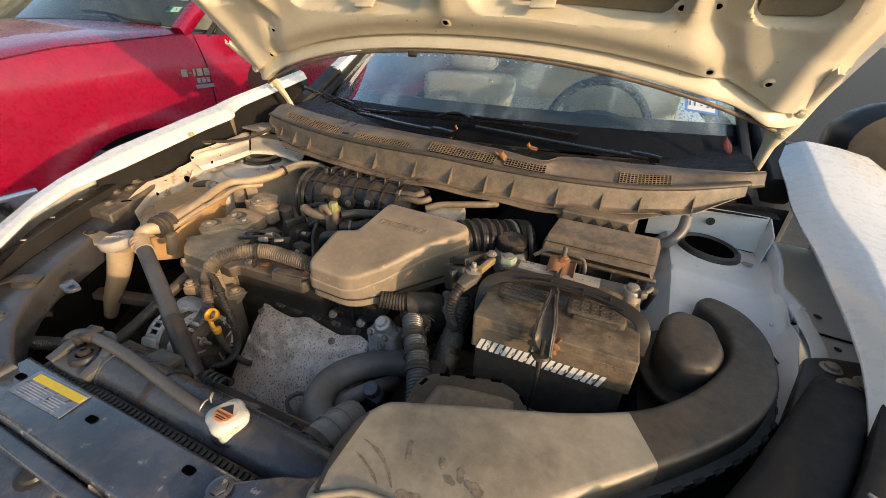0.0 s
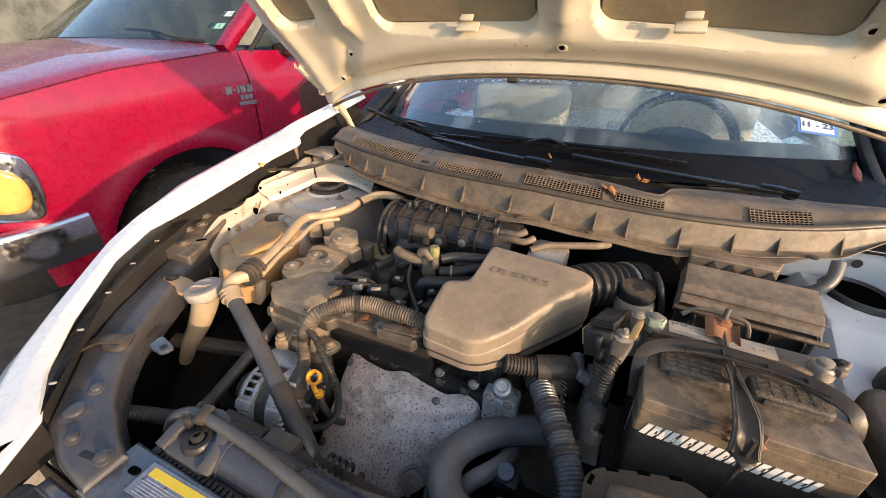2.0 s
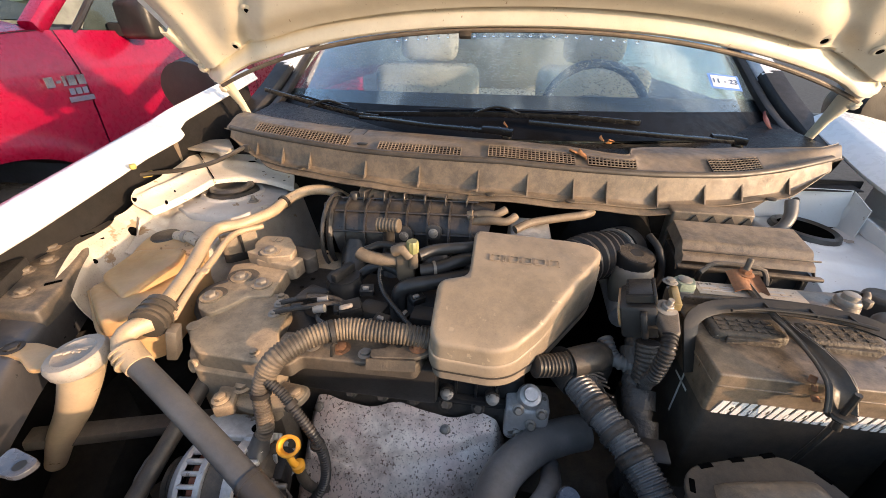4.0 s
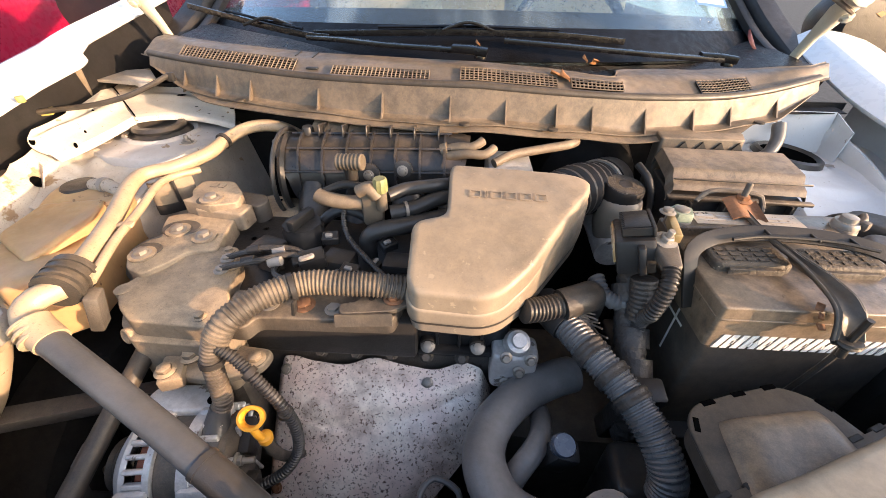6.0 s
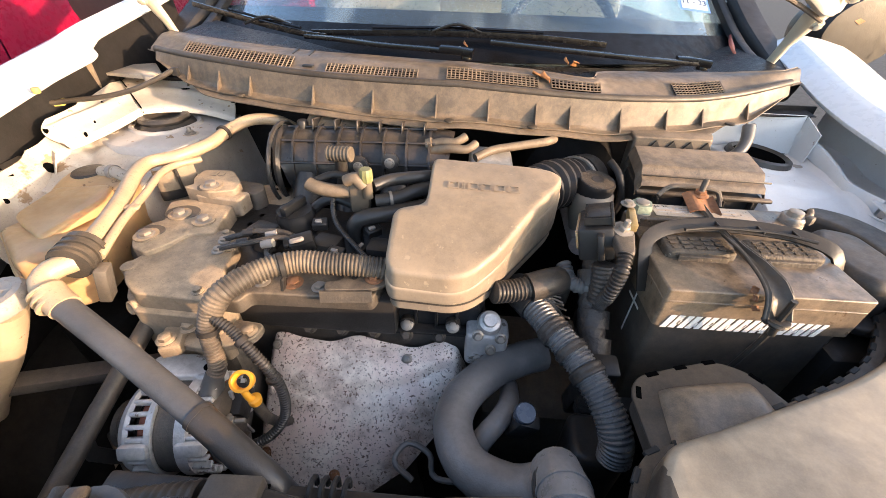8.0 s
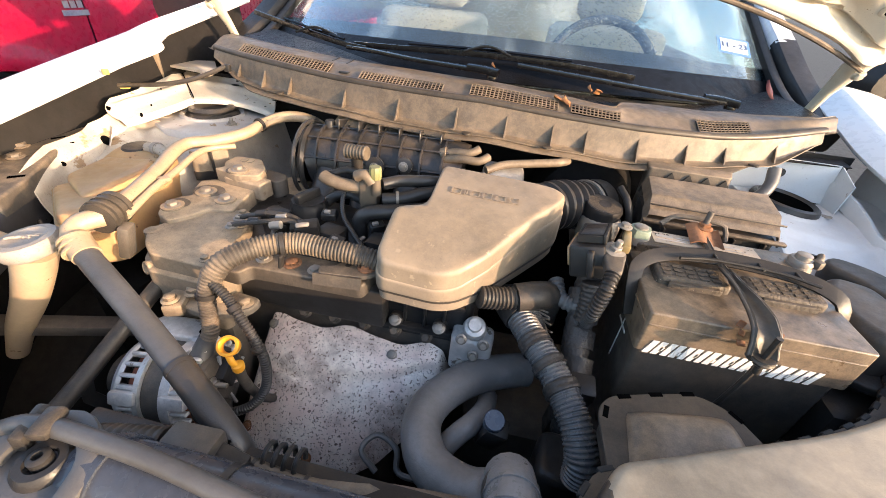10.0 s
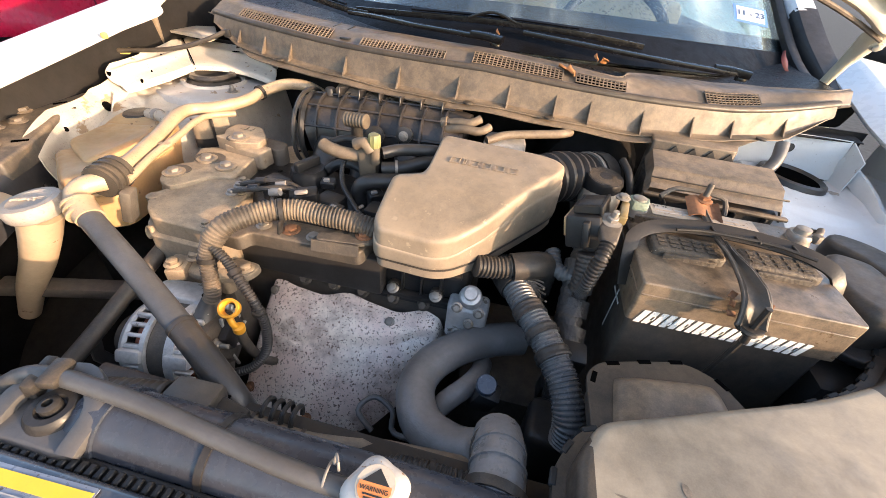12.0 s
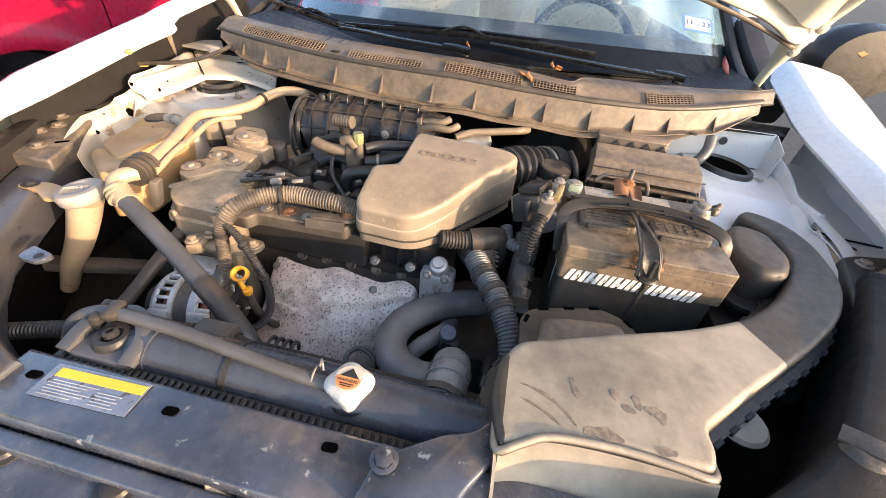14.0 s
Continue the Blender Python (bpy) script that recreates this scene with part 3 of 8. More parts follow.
def panel_depth(x, v):
    """How far a place lies inside a recess with rounded corners, 0 to 1."""
    d = 0.0
    for x0, x1, v0, v1, lean in PANELS:
        r = 0.035
        a = abs(x - (x0 + x1) / 2) - (x1 - x0) / 2 + r
        lo = v0 + lean * (x - x0)
        b = abs(v - (lo + v1) / 2) - (v1 - lo) / 2 + r
        out = math.hypot(max(a, 0), max(b, 0)) + min(max(a, b), 0) - r
        d = max(d, min(1.0, max(0.0, 0.5 - out / 0.016)))
    return d * d * (3 - 2 * d)


def hood_relief(x, vv):
    edge = vv - max(hood_rear(x / (hood_half(vv) - 0.012) * 0.7), 0.03)
    w = 0.0
    if edge < 0.05:
        w += 0.012 * math.exp(-((edge - 0.022) / 0.010) ** 2) - 0.012 * math.exp(-((edge - 0.043) / 0.008) ** 2) - 0.02 * max(0, 1 - edge / 0.012)
    w -= 0.13 * min(0.12, max(0, edge - 0.05))
    rim = hood_half(vv) - abs(x)
    w -= 0.03 * max(0, 1 - rim / 0.05) - 0.014 * math.exp(-((rim - 0.085) / 0.03) ** 2)
    w += 0.018 * math.exp(-((x - 0.02) / 0.030) ** 2) * min(1, max(0, (vv - 0.38) / 0.05))
    w -= 0.048 * panel_depth(x, vv)
    w += 0.010 * math.exp(-((edge - 0.095) / 0.028) ** 2) * min(1, max(0, (0.60 - abs(x)) / 0.08))
    w -= 0.016 * math.exp(-((x - 0.50 - 0.55 * max(0, 0.36 - vv)) / 0.026) ** 2) * min(1, max(0, (vv - 0.19) / 0.06))
    w -= 0.016 * math.exp(-((x + 0.49 + 0.55 * max(0, 0.36 - vv)) / 0.026) ** 2) * min(1, max(0, (vv - 0.19) / 0.06))
    w += 0.022 * math.exp(-((abs(x) - 0.458) / 0.018) ** 2) * min(1, max(0, (vv - 0.36) / 0.06))
    return w


def hood_inner(u, v):
    s = 2 * u - 1
    e = max(hood_rear(s * 0.7), 0.03)
    vv = e + (1.04 - 0.10 * s * s - e) * v
    x = s * (hood_half(vv) - 0.012)
    return hood_place(x, vv, hood_relief(x, vv))


inner = part("hood_frame", sheet(hood_inner, 280, 190, 0.0015), "hood_in", hood, "cream dusted underside frame of the hood")
for x, v in ((0.016, 0.375), (-0.505, 0.32), (0.52, 0.27), (0.494, 0.385), (-0.49, 0.40), (0.20, 0.44), (-0.15, 0.44), (0.44, 0.40), (-0.58, 0.24), (0.62, 0.25)):
    c = hood_place(x, v, hood_relief(x, v) + 0.0005)
    part("hole_rim", lathe([(0.0048, 0.0004), (0.0065, 0.0012), (0.009, 0.0010), (0.013, -0.0015)], axis_pose(c, (0, -1, -1)), 20), "hood_in", hood)
    part("hole", lathe([(0, 0.0010), (0.0055, 0.0010)], axis_pose(c, (0, -1, -1)), 16), "void", hood)
# the recessed skin is coloured darker than the frame round it
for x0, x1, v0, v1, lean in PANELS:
    part("hood_skin", sheet(lambda u, v: hood_place(x0 + 0.004 + (x1 - x0 - 0.008) * u, v0 + lean * (x1 - x0) * u + 0.004 + (v1 - v0 - 0.008) * v, -0.040 - 0.02 * (v - 0.5)), 12, 12, 0.001), "hood_skin", hood, "olive skin behind the hood frame")
for x in (0.215, -0.165):
    part("hook", box((0.045, 0.022, 0.006), hood_place(x, 0.412, -0.004), (45, 0, 0), 0.002), "hood_in", hood)
    part("hook_tip", box((0.026, 0.014, 0.006), hood_place(x, 0.428, -0.010), (45, 0, 0), 0.002), "hood_in", hood)
bm = tube([hood_place(x, hood_rear(x) + 0.012, 0.010) for x in [k * 0.068 - 0.68 for k in range(21)]], 0.0042, 8, 0.02)
part("seal", bm, "cowl", hood, "dusty rubber seal along the hood edge")
part("seal_clip", box((0.022, 0.012, 0.008), hood_place(-0.085, hood_rear(-0.085) + 0.01, 0.018), (45, 0, 0), 0.002), "plastic", hood)
for side in (-1, 1):
    own = B()
    strap_line = [((0.712, 1.165, 1.055), 0.014), ((0.706, 1.120, 1.120), 0.018), ((0.704, 1.075, 1.170), 0.036), ((0.704, 1.020, 1.222), 0.056), ((0.706, 0.965, 1.262), 0.040), ((0.708, 0.930, 1.290), 0.020)]
    rows = []
    for (x, y, z), wide in strap_line:
        wide *= 1.0 if side < 0 or z > 1.18 else 1.7
        rows.append([own.verts.new((side * (x + q * wide * 0.9), y + 0.25 * abs(q) * wide - 0.012 * (0.25 - q * q), z + 0.010 * (abs(q) > 0.45))) for q in (-0.5, -0.3, 0.0, 0.3, 0.5)])
    for ra, rb in zip(rows, rows[1:]):
        for q in range(4):
            own.faces.new((ra[q], ra[q + 1], rb[q + 1], rb[q]))
    own.normal_update()
    bmesh.ops.solidify(own, geom=list(own.faces), thickness=0.003)
    hinge = part("hinge", own, "hood_in", hood, "painted steel hood hinge")
    for y, z in ((1.016, 1.221), (1.070, 1.170)):
        part("bolt", bolt(axis_pose((side * 0.703, y - 0.006, z - 0.004), (0, -1, -0.9)), 0.008, 0.008), "hood_in", hinge)

# inner panels of the bay, coloured near-black for its deep shade
def wall(name, pts, thick, material, label):
    own = B()
    vs = [own.verts.new(p) for p in pts]
    own.faces.new(vs)
    own.normal_update()
    bmesh.ops.solidify(own, geom=list(own.faces), thickness=thick)
    return part(name, own, material, car, label)


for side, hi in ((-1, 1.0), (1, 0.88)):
    wall("inner_wing", [(side * 0.76, 0.02, 0.30), (side * 0.76, 1.25, 0.30), (side * 0.76, 1.25, hi), (side * 0.76, 0.62, hi - 0.10), (side * 0.76, 0.02, hi - 0.20)], 0.003, "bay", "inner wing panel, black for the shade in the bay")
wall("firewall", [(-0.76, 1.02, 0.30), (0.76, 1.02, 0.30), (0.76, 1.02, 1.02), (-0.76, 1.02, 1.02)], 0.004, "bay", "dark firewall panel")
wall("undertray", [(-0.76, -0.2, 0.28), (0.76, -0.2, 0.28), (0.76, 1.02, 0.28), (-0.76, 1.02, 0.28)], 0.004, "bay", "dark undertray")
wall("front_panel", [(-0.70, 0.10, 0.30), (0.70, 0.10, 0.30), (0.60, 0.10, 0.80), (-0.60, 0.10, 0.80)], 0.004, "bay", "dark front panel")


def edge_curve(a, b, c, u):
    """A smooth line through three points."""
    return Vector(a) * (1 - u) * (1 - 2 * u) + Vector(b) * 4 * u * (1 - u) + Vector(c) * u * (2 * u - 1)


def tower_left(u, v):
    """Pressed apron round the strut: level on top, crumpled towards the wing, falling steeply towards the engine."""
    x, y = -0.455 - 0.300 * u, 0.665 + 0.415 * v
    z = 0.946 - 0.30 * max(0, 0.790 - y) - 4.5 * max(0, x + 0.525 - 0.03 * math.sin(6 * y)) - 0.05 * max(0, y - 0.92)
    fold = math.exp(-((x + 0.695) / 0.045) ** 2) * math.exp(-((y - 0.795) / 0.05) ** 2)
    z += fold * (0.007 * math.sin(95 * x + 60 * y) + 0.004 * math.sin(170 * y - 40 * x))
    z += 0.022 * max(0, (-x - 0.690) / 0.065)
    z -= 0.004 * math.exp(-((y - 0.742 - 0.10 * (x + 0.6)) / 0.004) ** 2)
    return Vector((x, y, max(z, 0.66)))


tower = part("strut_tower", sheet(tower_left, 70, 80, 0.002), "apron", car, "stained white strut tower")
m = Matrix.Translation((-0.627, 0.900, 0.956))
part("tower_plate", lathe([(0.056, 0.002), (0.059, 0.008), (0.065, 0.009), (0.069, 0.004), (0.085, 0.0015), (0.116, 0.0), (0.119, -0.003), (0.121, -0.014)], m, 72, wave=lambda a: 1 + 0.11 * math.cos(a + 0.79) + 0.022 * math.sin(5 * a + 1) + 0.010 * math.sin(13 * a)), "plate_shade", tower, "raised white plate round the strut, greyed for its shade")
part("strut_rubber", lathe([(0, 0.010), (0.020, 0.010), (0.030, 0.016), (0.036, 0.022), (0.046, 0.022), (0.050, 0.016), (0.047, 0.010), (0.055, 0.006), (0.060, 0.0)], m, 40), "black_hose", tower, "black rubber strut mount")
for a in (-30, 95, 215):
    c = m.translation + Vector((0.092 * math.cos(radians(a)), 0.092 * math.sin(radians(a)), 0.001))
    stud = part("strut_nut", bolt(Matrix.Translation(c), 0.0075, 0.007, stud=0.006), "steel", tower)
    part("nut_seat", lathe([(0.009, 0.0), (0.015, 0.001), (0.017, -0.001)], Matrix.Translation(c), 18), "apron", stud)


def side_shelf(u, v):
    """White shelf between the strut tower and the cowl end, its front edge turned down."""
    front = edge_curve((-0.661, 0.888, 0.990), (-0.582, 0.926, 0.985), (-0.473, 0.903, 0.975), u)
    back = edge_curve((-0.800, 1.020, 1.014), (-0.640, 1.020, 1.013), (-0.497, 0.965, 1.000), u)
    p = front.lerp(back, max(0, (v - 0.10) / 0.90))
    p.z -= 0.011 * max(0, (0.10 - v) / 0.10) - 0.005 * math.exp(-((v - 0.62) / 0.10) ** 2)
    return p


shelf_left = part("cowl_side", sheet(side_shelf, 40, 24, 0.002), "apron_white", car, "white painted shelf beside the cowl")
for u, v, r in ((0.50, 0.62, 0.0085), (0.94, 0.72, 0.0060), (0.62, 0.38, 0.0030), (0.74, 0.22, 0.0026), (0.88, 0.24, 0.0026), (0.985, 0.60, 0.0040)):
    part("panel_hole", lathe([(0, 0.0006), (r, 0.0006)], Matrix.Translation(side_shelf(u, v) + Vector((0, 0, 0.0015))) @ Matrix.Diagonal((1.2, 0.8, 1, 1)), 16), "void", shelf_left)
part("panel_joint", tube([side_shelf(0.012, v) + Vector((0, 0, 0.0014)) for v in (0.02, 0.15, 0.4, 0.7, 0.95)], 0.0014, 6, 0.02), "void", shelf_left)
part("hinge_plate", slab(rounded([(-0.795, 0.980), (-0.805, 1.060), (-0.735, 1.075), (-0.660, 0.985), (-0.648, 0.940), (-0.672, 0.945), (-0.690, 0.962)], 0.006), 1.030, 1.034, 0.001, top=lambda x, y: 0.05 * (x + 0.8)), "apron", shelf_left, "dusty plate below the hood hinge")


def tower_right(u, v):
    """Smooth white dome: level round the strut opening, falling towards the front and the engine."""
    x, y = 0.47 + 0.262 * u, 0.52 + 0.46 * v
    z = 0.938 - 0.10 * (x - 0.60) - 1.2 * max(0, 0.545 - x) - 0.35 * max(0, 0.80 - y) - 0.9 * max(0, 0.68 - y)
    r = math.hypot(x - 0.622, y - 0.927)
    z += 0.004 * math.exp(-((r - 0.066) / 0.006) ** 2) - 0.003 * math.exp(-((r - 0.15) / 0.006) ** 2)
    z += 0.010 * max(0, (x - 0.715) / 0.017)
    return Vector((x, y, z))


tower = part("strut_tower", sheet(tower_right, 60, 80, 0.002), "apron_clean", car, "white strut tower")
m = Matrix.Translation((0.622, 0.927, 0.9385)) @ pose(0, 0, 0, 0, 5.7, 0)
part("strut_opening", lathe([(0, 0.003), (0.040, 0.003), (0.046, 0.006), (0.052, 0.007), (0.060, 0.006), (0.062, 0.0)], m, 40), "void", tower, "black strut opening")
part("strut_rim", lathe([(0.048, 0.006), (0.054, 0.012), (0.060, 0.009), (0.063, -0.002)], m, 40), "black_hose", tower)
part("stain", lathe([(0, 0.001), (0.010, 0.001), (0.012, 0)], Matrix.Translation((0.690, 0.905, 0.9325)) @ Matrix.Diagonal((1.2, 0.7, 1, 1)), 14, wave=lambda a: 1 + 0.2 * math.sin(5 * a)), "cap_grey", tower)
cw = part("cowl_side", sheet(lambda u, v: Vector((0.50 + 0.222 * u, 0.975 + 0.012 * math.sin(3 * u) + 0.008 * v, 0.930 + (0.075 + 0.006 * u) * v)), 12, 8, 0.002), "apron_clean", car, "white upright panel beside the cowl")
part("cowl_side_return", sheet(lambda u, v: Vector((0.722 + 0.004 * u, 0.985 - 0.055 * v, 0.925 + 0.084 * u - 0.02 * v * u)), 6, 6, 0.002), "apron_clean", cw)
part("panel_hole", lathe([(0, 0.0008), (0.009, 0.0008)], axis_pose((0.621, 0.983, 0.982), (0, -1, 0.1)), 18), "ink", cw)
part("cowl_side_top", sheet(lambda u, v: Vector((0.54 + 0.20 * u, 0.985 + 0.06 * v, 1.004 + 0.006 * u + 0.005 * v)), 6, 4, 0.002), "bay", cw)


def gutter(u, v):
    x, y = 0.727 + 0.16 * u, 0.58 + 0.50 * v
    z = 0.893 + 0.03 * v + 0.012 * max(0, math.sin(v * 9)) - 0.01 * u
    return Vector((x, y, z + 0.012 * max(0, 1 - u / 0.10)))


part("wing_gutter", sheet(gutter, 20, 40, 0.002), "apron_clean", car, "white channel under the wing")
part("wing_liner", sheet(lambda u, v: Vector((0.865 + 0.01 * v, 0.50 + 0.62 * u, 0.86 + (fender_z(0.50 + 0.62 * u) - 0.10 - 0.86) * v)), 12, 4, 0.003), "apron_clean", car, "dark liner under the wing")
part("wing_seam", tube([gutter(u, 0.33) + Vector((0, 0, 0.002)) for u in (0.05, 0.3, 0.6, 0.95)], 0.002, 6, 0.03), "bay", car)
RIM = [(0.722, 0.985, 0.968), (0.728, 0.970, 0.962), (0.736, 0.930, 0.952), (0.735, 0.88, 0.940), (0.726, 0.824, 0.929), (0.734, 0.785, 0.927), (0.742, 0.754, 0.927)]
rim = part("tower_lip", tube(RIM, 0.01, 12, 0.008, flat=(0.010, 0.030)), "apron_clean", car, "turned-up white lip of the strut tower")
part("lip_end", tube([(0.738, 0.765, 0.935), (0.741, 0.72, 0.930), (0.743, 0.67, 0.926), (0.736, 0.61, 0.918)], 0.01, 10, 0.01, flat=(0.022, 0.005)), "apron_clean", rim)
for x, y, r in ((0.762, 0.726, 0.0085), (0.79, 0.80, 0.006), (0.785, 0.70, 0.005)):
    part("panel_hole", lathe([(0, 0.0008), (r, 0.0008)], Matrix.Translation((x, y, gutter((x - 0.727) / 0.16, (y - 0.58) / 0.5).z + 0.0025)) @ Matrix.Diagonal((1, 1.3, 1, 1)), 16), "ink", car)
# panel falling from the rail towards the lamp, with its slot
inner_face = part("rail_face", sheet(lambda u, v: Vector((0.742 - 0.075 * v - 0.06 * u, 0.735 - 0.23 * u, 0.918 - 0.008 * u - 0.075 * v)), 10, 8, 0.002), "apron_clean", car, "white inner face of the front rail")
part("face_slot", box((0.012, 0.040, 0.002), (0.690, 0.655, 0.900), (0, 46, 15), 0.001), "ink", inner_face)

# ---- windshield, cabin ----
def glass_base(x):
    return 1.0 + 0.30 * abs(x / 0.70) ** 2.0


def windshield_fn(u, v):
    s = 2 * u - 1
    x = s * (0.73 - 0.10 * v)
    y0 = glass_base(x)
    d = 0.78 * v
    return Vector((x, y0 - 0.02 + d * (1 - 0.12 * s * s), 1.085 - 0.035 * s * s + d * 0.56 - 0.05 * v * v))


ws = part("windshield", sheet(windshield_fn, 40, 24, 0.004), "glass", car, "wet raindrop-streaked windshield")
ws.visible_shadow = False
# band made taller to help paint the dark reflection of the glass foot
part("frit_band", sheet(lambda u, v: windshield_fn(u, v * 0.19) + Vector((0, 0.004, -0.009)), 40, 3, 0.001), "ink", car, "black band along the glass")
# added strip over the glass: the hood's dark reflection as plain black
part("reflection_strip", sheet(lambda u, v: windshield_fn(u, v * 0.11) + Vector((0, -0.003, 0.0045)), 60, 5, 0.001), "reflection_black", car, "black strip for the dark reflection at the foot of the glass")
for side in (-1, 1):
    bm = tube([(side * 0.738, 1.45, 1.165), (side * 0.725, 1.54, 1.215), (side * 0.70, 1.70, 1.30), (side * 0.64, 2.06, 1.49)], 0.035, 12, 0.04, flat=(0.06, 0.07))
    pil = part("pillar", bm, "white", car, "white windshield pillar")
    part("pillar_foot", tube([(side * 0.775, 1.16, 1.02), (side * 0.770, 1.24, 1.05), (side * 0.752, 1.36, 1.11), (side * 0.738, 1.46, 1.17)], 0.035, 12, 0.04, flat=(0.062, 0.072)), "plastic_clean", pil, "black trim at the pillar foot")
    bm = tube([(side * 0.695, 1.17, 1.065), (side * 0.70, 1.34, 1.115), (side * 0.665, 1.68, 1.31), (side * 0.62, 1.95, 1.45)], 0.012, 10, 0.04, flat=(0.022, 0.02))
    part("pillar_trim", bm, "plastic_clean", car, "black trim beside the windshield")
    bm = box((0.10, 0.22, 0.30), (side * 0.84, 1.42, 0.86), r=0.03)
    part("door", box((0.10, 1.1, 0.62), (side * 0.84, 1.86, 0.66), r=0.04, bm=bm), "white", car, "white front door")
    own = B()
    own.faces.new([own.verts.new(p) for p in ((side * 0.75, 1.50, 1.08), (side * 0.76, 3.6, 1.08), (side * 0.64, 3.5, 1.46), (side * 0.66, 2.06, 1.46))])
    bmesh.ops.solidify(own, geom=list(own.faces), thickness=0.004)
    part("side_window", own, "glass_dark", car, "tinted side window")
part("roof", sheet(lambda u, v: Vector(((2 * u - 1) * 0.62, 1.98 + 2.0 * v, 1.50 + 0.06 * (1 - (2 * u - 1) ** 2) + 0.05 * math.sin(v * 3))), 16, 16, 0.03), "white", car, "white roof")
part("tail_body", box((1.66, 2.3, 0.62), (0, 3.25, 0.66), r=0.08), "white", car, "white rear body")
part("rear_glass", sheet(lambda u, v: Vector(((2 * u - 1) * 0.6, 4.0 + 0.1 * v, 1.45 - 0.45 * v)), 8, 8, 0.004), "glass_dark", car)
part("dashboard", slab(rounded([(-0.68, 1.34), (-0.45, 1.12), (0, 1.05), (0.45, 1.12), (0.68, 1.34), (0.66, 1.62), (-0.66, 1.62)], 0.05), 0.85, 1.055, 0.03, top=lambda x, y: 0.06 * (y - 1.05) - 0.02 * abs(x)), "dash", car, "dark dashboard behind the glass")
part("binnacle", lathe([(0.14, -0.10), (0.14, 0.0), (0.11, 0.025), (0, 0.035)], axis_pose((0.305, 1.54, 1.045), (0, -0.25, 1)), 32), "dash", car)
wheel = part("steering_wheel", tube([(0.305 + 0.178 * math.cos(a * 0.3927), 1.60 + 0.06 * math.sin(a * 0.3927), 1.025 + 0.170 * math.sin(a * 0.3927)) for a in range(16)], 0.015, 12, 0.02, closed=True), "dash", car, "dark steering wheel")
part("hub", lathe([(0.05, -0.02), (0.06, 0.0), (0.05, 0.02), (0, 0.03)], axis_pose((0.305, 1.60, 1.00), (0, -1, 0.3)), 20), "dash", wheel)
for side in (-1, 1):
    seat = part("seat", slab(rounded([(side * 0.36 - 0.24, 1.95), (side * 0.36 + 0.24, 1.95), (side * 0.36 + 0.22, 2.15), (side * 0.36 - 0.22, 2.15)], 0.06), 0.55, 1.16, 0.06), "seat", car, "beige cloth front seat")
    part("headrest", box((0.26, 0.10, 0.18), (side * 0.36, 2.08, 1.26), (-8, 0, 0), 0.05, seg=3), "seat", seat)
    part("seat_cushion", box((0.48, 0.5, 0.16), (side * 0.36, 1.8, 0.62), r=0.05), "seat", seat)
part("rear_bench", box((1.2, 0.2, 0.6), (0, 2.9, 0.95), (-10, 0, 0), 0.06), "seat", car)
part("floor_pan", box((1.6, 3.4, 0.06), (0, 2.6, 0.34), r=0.01), "bay", car)
part("rear_mirror", box((0.24, 0.03, 0.07), (0, 1.62, 1.36), (10, 0, 0), 0.015), "dash", car, "interior rear-view mirror")
stick = part("inspection_sticker", box((0.085, 0.060, 0.0008), (0, 0, 0), r=0), "sticker_blue", car, "blue-bordered white inspection sticker")
stick.matrix_world = Matrix.Translation((0.585, 1.362, 1.175)) @ pose(0, 0, 0, 33, 0, 14) @ pose(0, 0, 0, 0, 0, -10)
face = part("sticker_face", box((0.071, 0.046, 0.0008), (0, 0, 0.0009), r=0), "sticker", stick)
lettering(stick, "sticker_date", "11 - 23", 0.025, Matrix.Translation((0, 0, 0.0022)), "sticker_ink", 0.0006)
# door mirror
mir = part("door_mirror", lathe([(0, -0.09), (0.07, -0.085), (0.105, -0.04), (0.115, 0.02), (0.10, 0.07), (0, 0.075)], Matrix.Translation((1.03, 1.42, 1.12)) @ pose(0, 0, 0, 90, 0, 10) @ Matrix.Diagonal((1.2, 0.85, 1, 1)), 28), "plastic_clean", car, "black door mirror with a stuck leaf")
part("mirror_arm", box((0.16, 0.07, 0.06), (0.87, 1.42, 1.06), r=0.02), "plastic_clean", mir)
part("mirror_leaf", slab([(0, 0), (0.014, 0.006), (0.03, 0.0), (0.016, -0.008)], 0, 0.001, 0), "leaf", mir).matrix_world = Matrix.Translation((0.99, 1.34, 1.15)) @ pose(0, 0, 0, 80, 0, 5)
mir2 = part("door_mirror", lathe([(0, -0.09), (0.07, -0.085), (0.105, -0.04), (0.115, 0.02), (0.10, 0.07), (0, 0.075)], Matrix.Translation((-1.03, 1.42, 1.12)) @ pose(0, 0, 0, 90, 0, -10) @ Matrix.Diagonal((1.2, 0.85, 1, 1)), 28), "plastic_clean", car)
part("mirror_arm", box((0.16, 0.07, 0.06), (-0.87, 1.42, 1.06), r=0.02), "plastic_clean", mir2)
for side in (-1, 1):
    for y in (0.62, 3.3):
        m = pose(side * 0.74, y, 0.335, 0, side * 90, 0)
        w = part("wheel", lathe([(0.21, -0.09), (0.29, -0.10), (0.325, -0.085), (0.335, -0.05), (0.335, 0.05), (0.325, 0.085), (0.29, 0.10), (0.21, 0.09)], m, 40), "tyre", car, "black road tyre")
        part("rim", lathe([(0, 0.03), (0.05, 0.05), (0.18, 0.04), (0.205, 0.085), (0.215, 0.08), (0.215, -0.08)], m, 30), "alu", w)
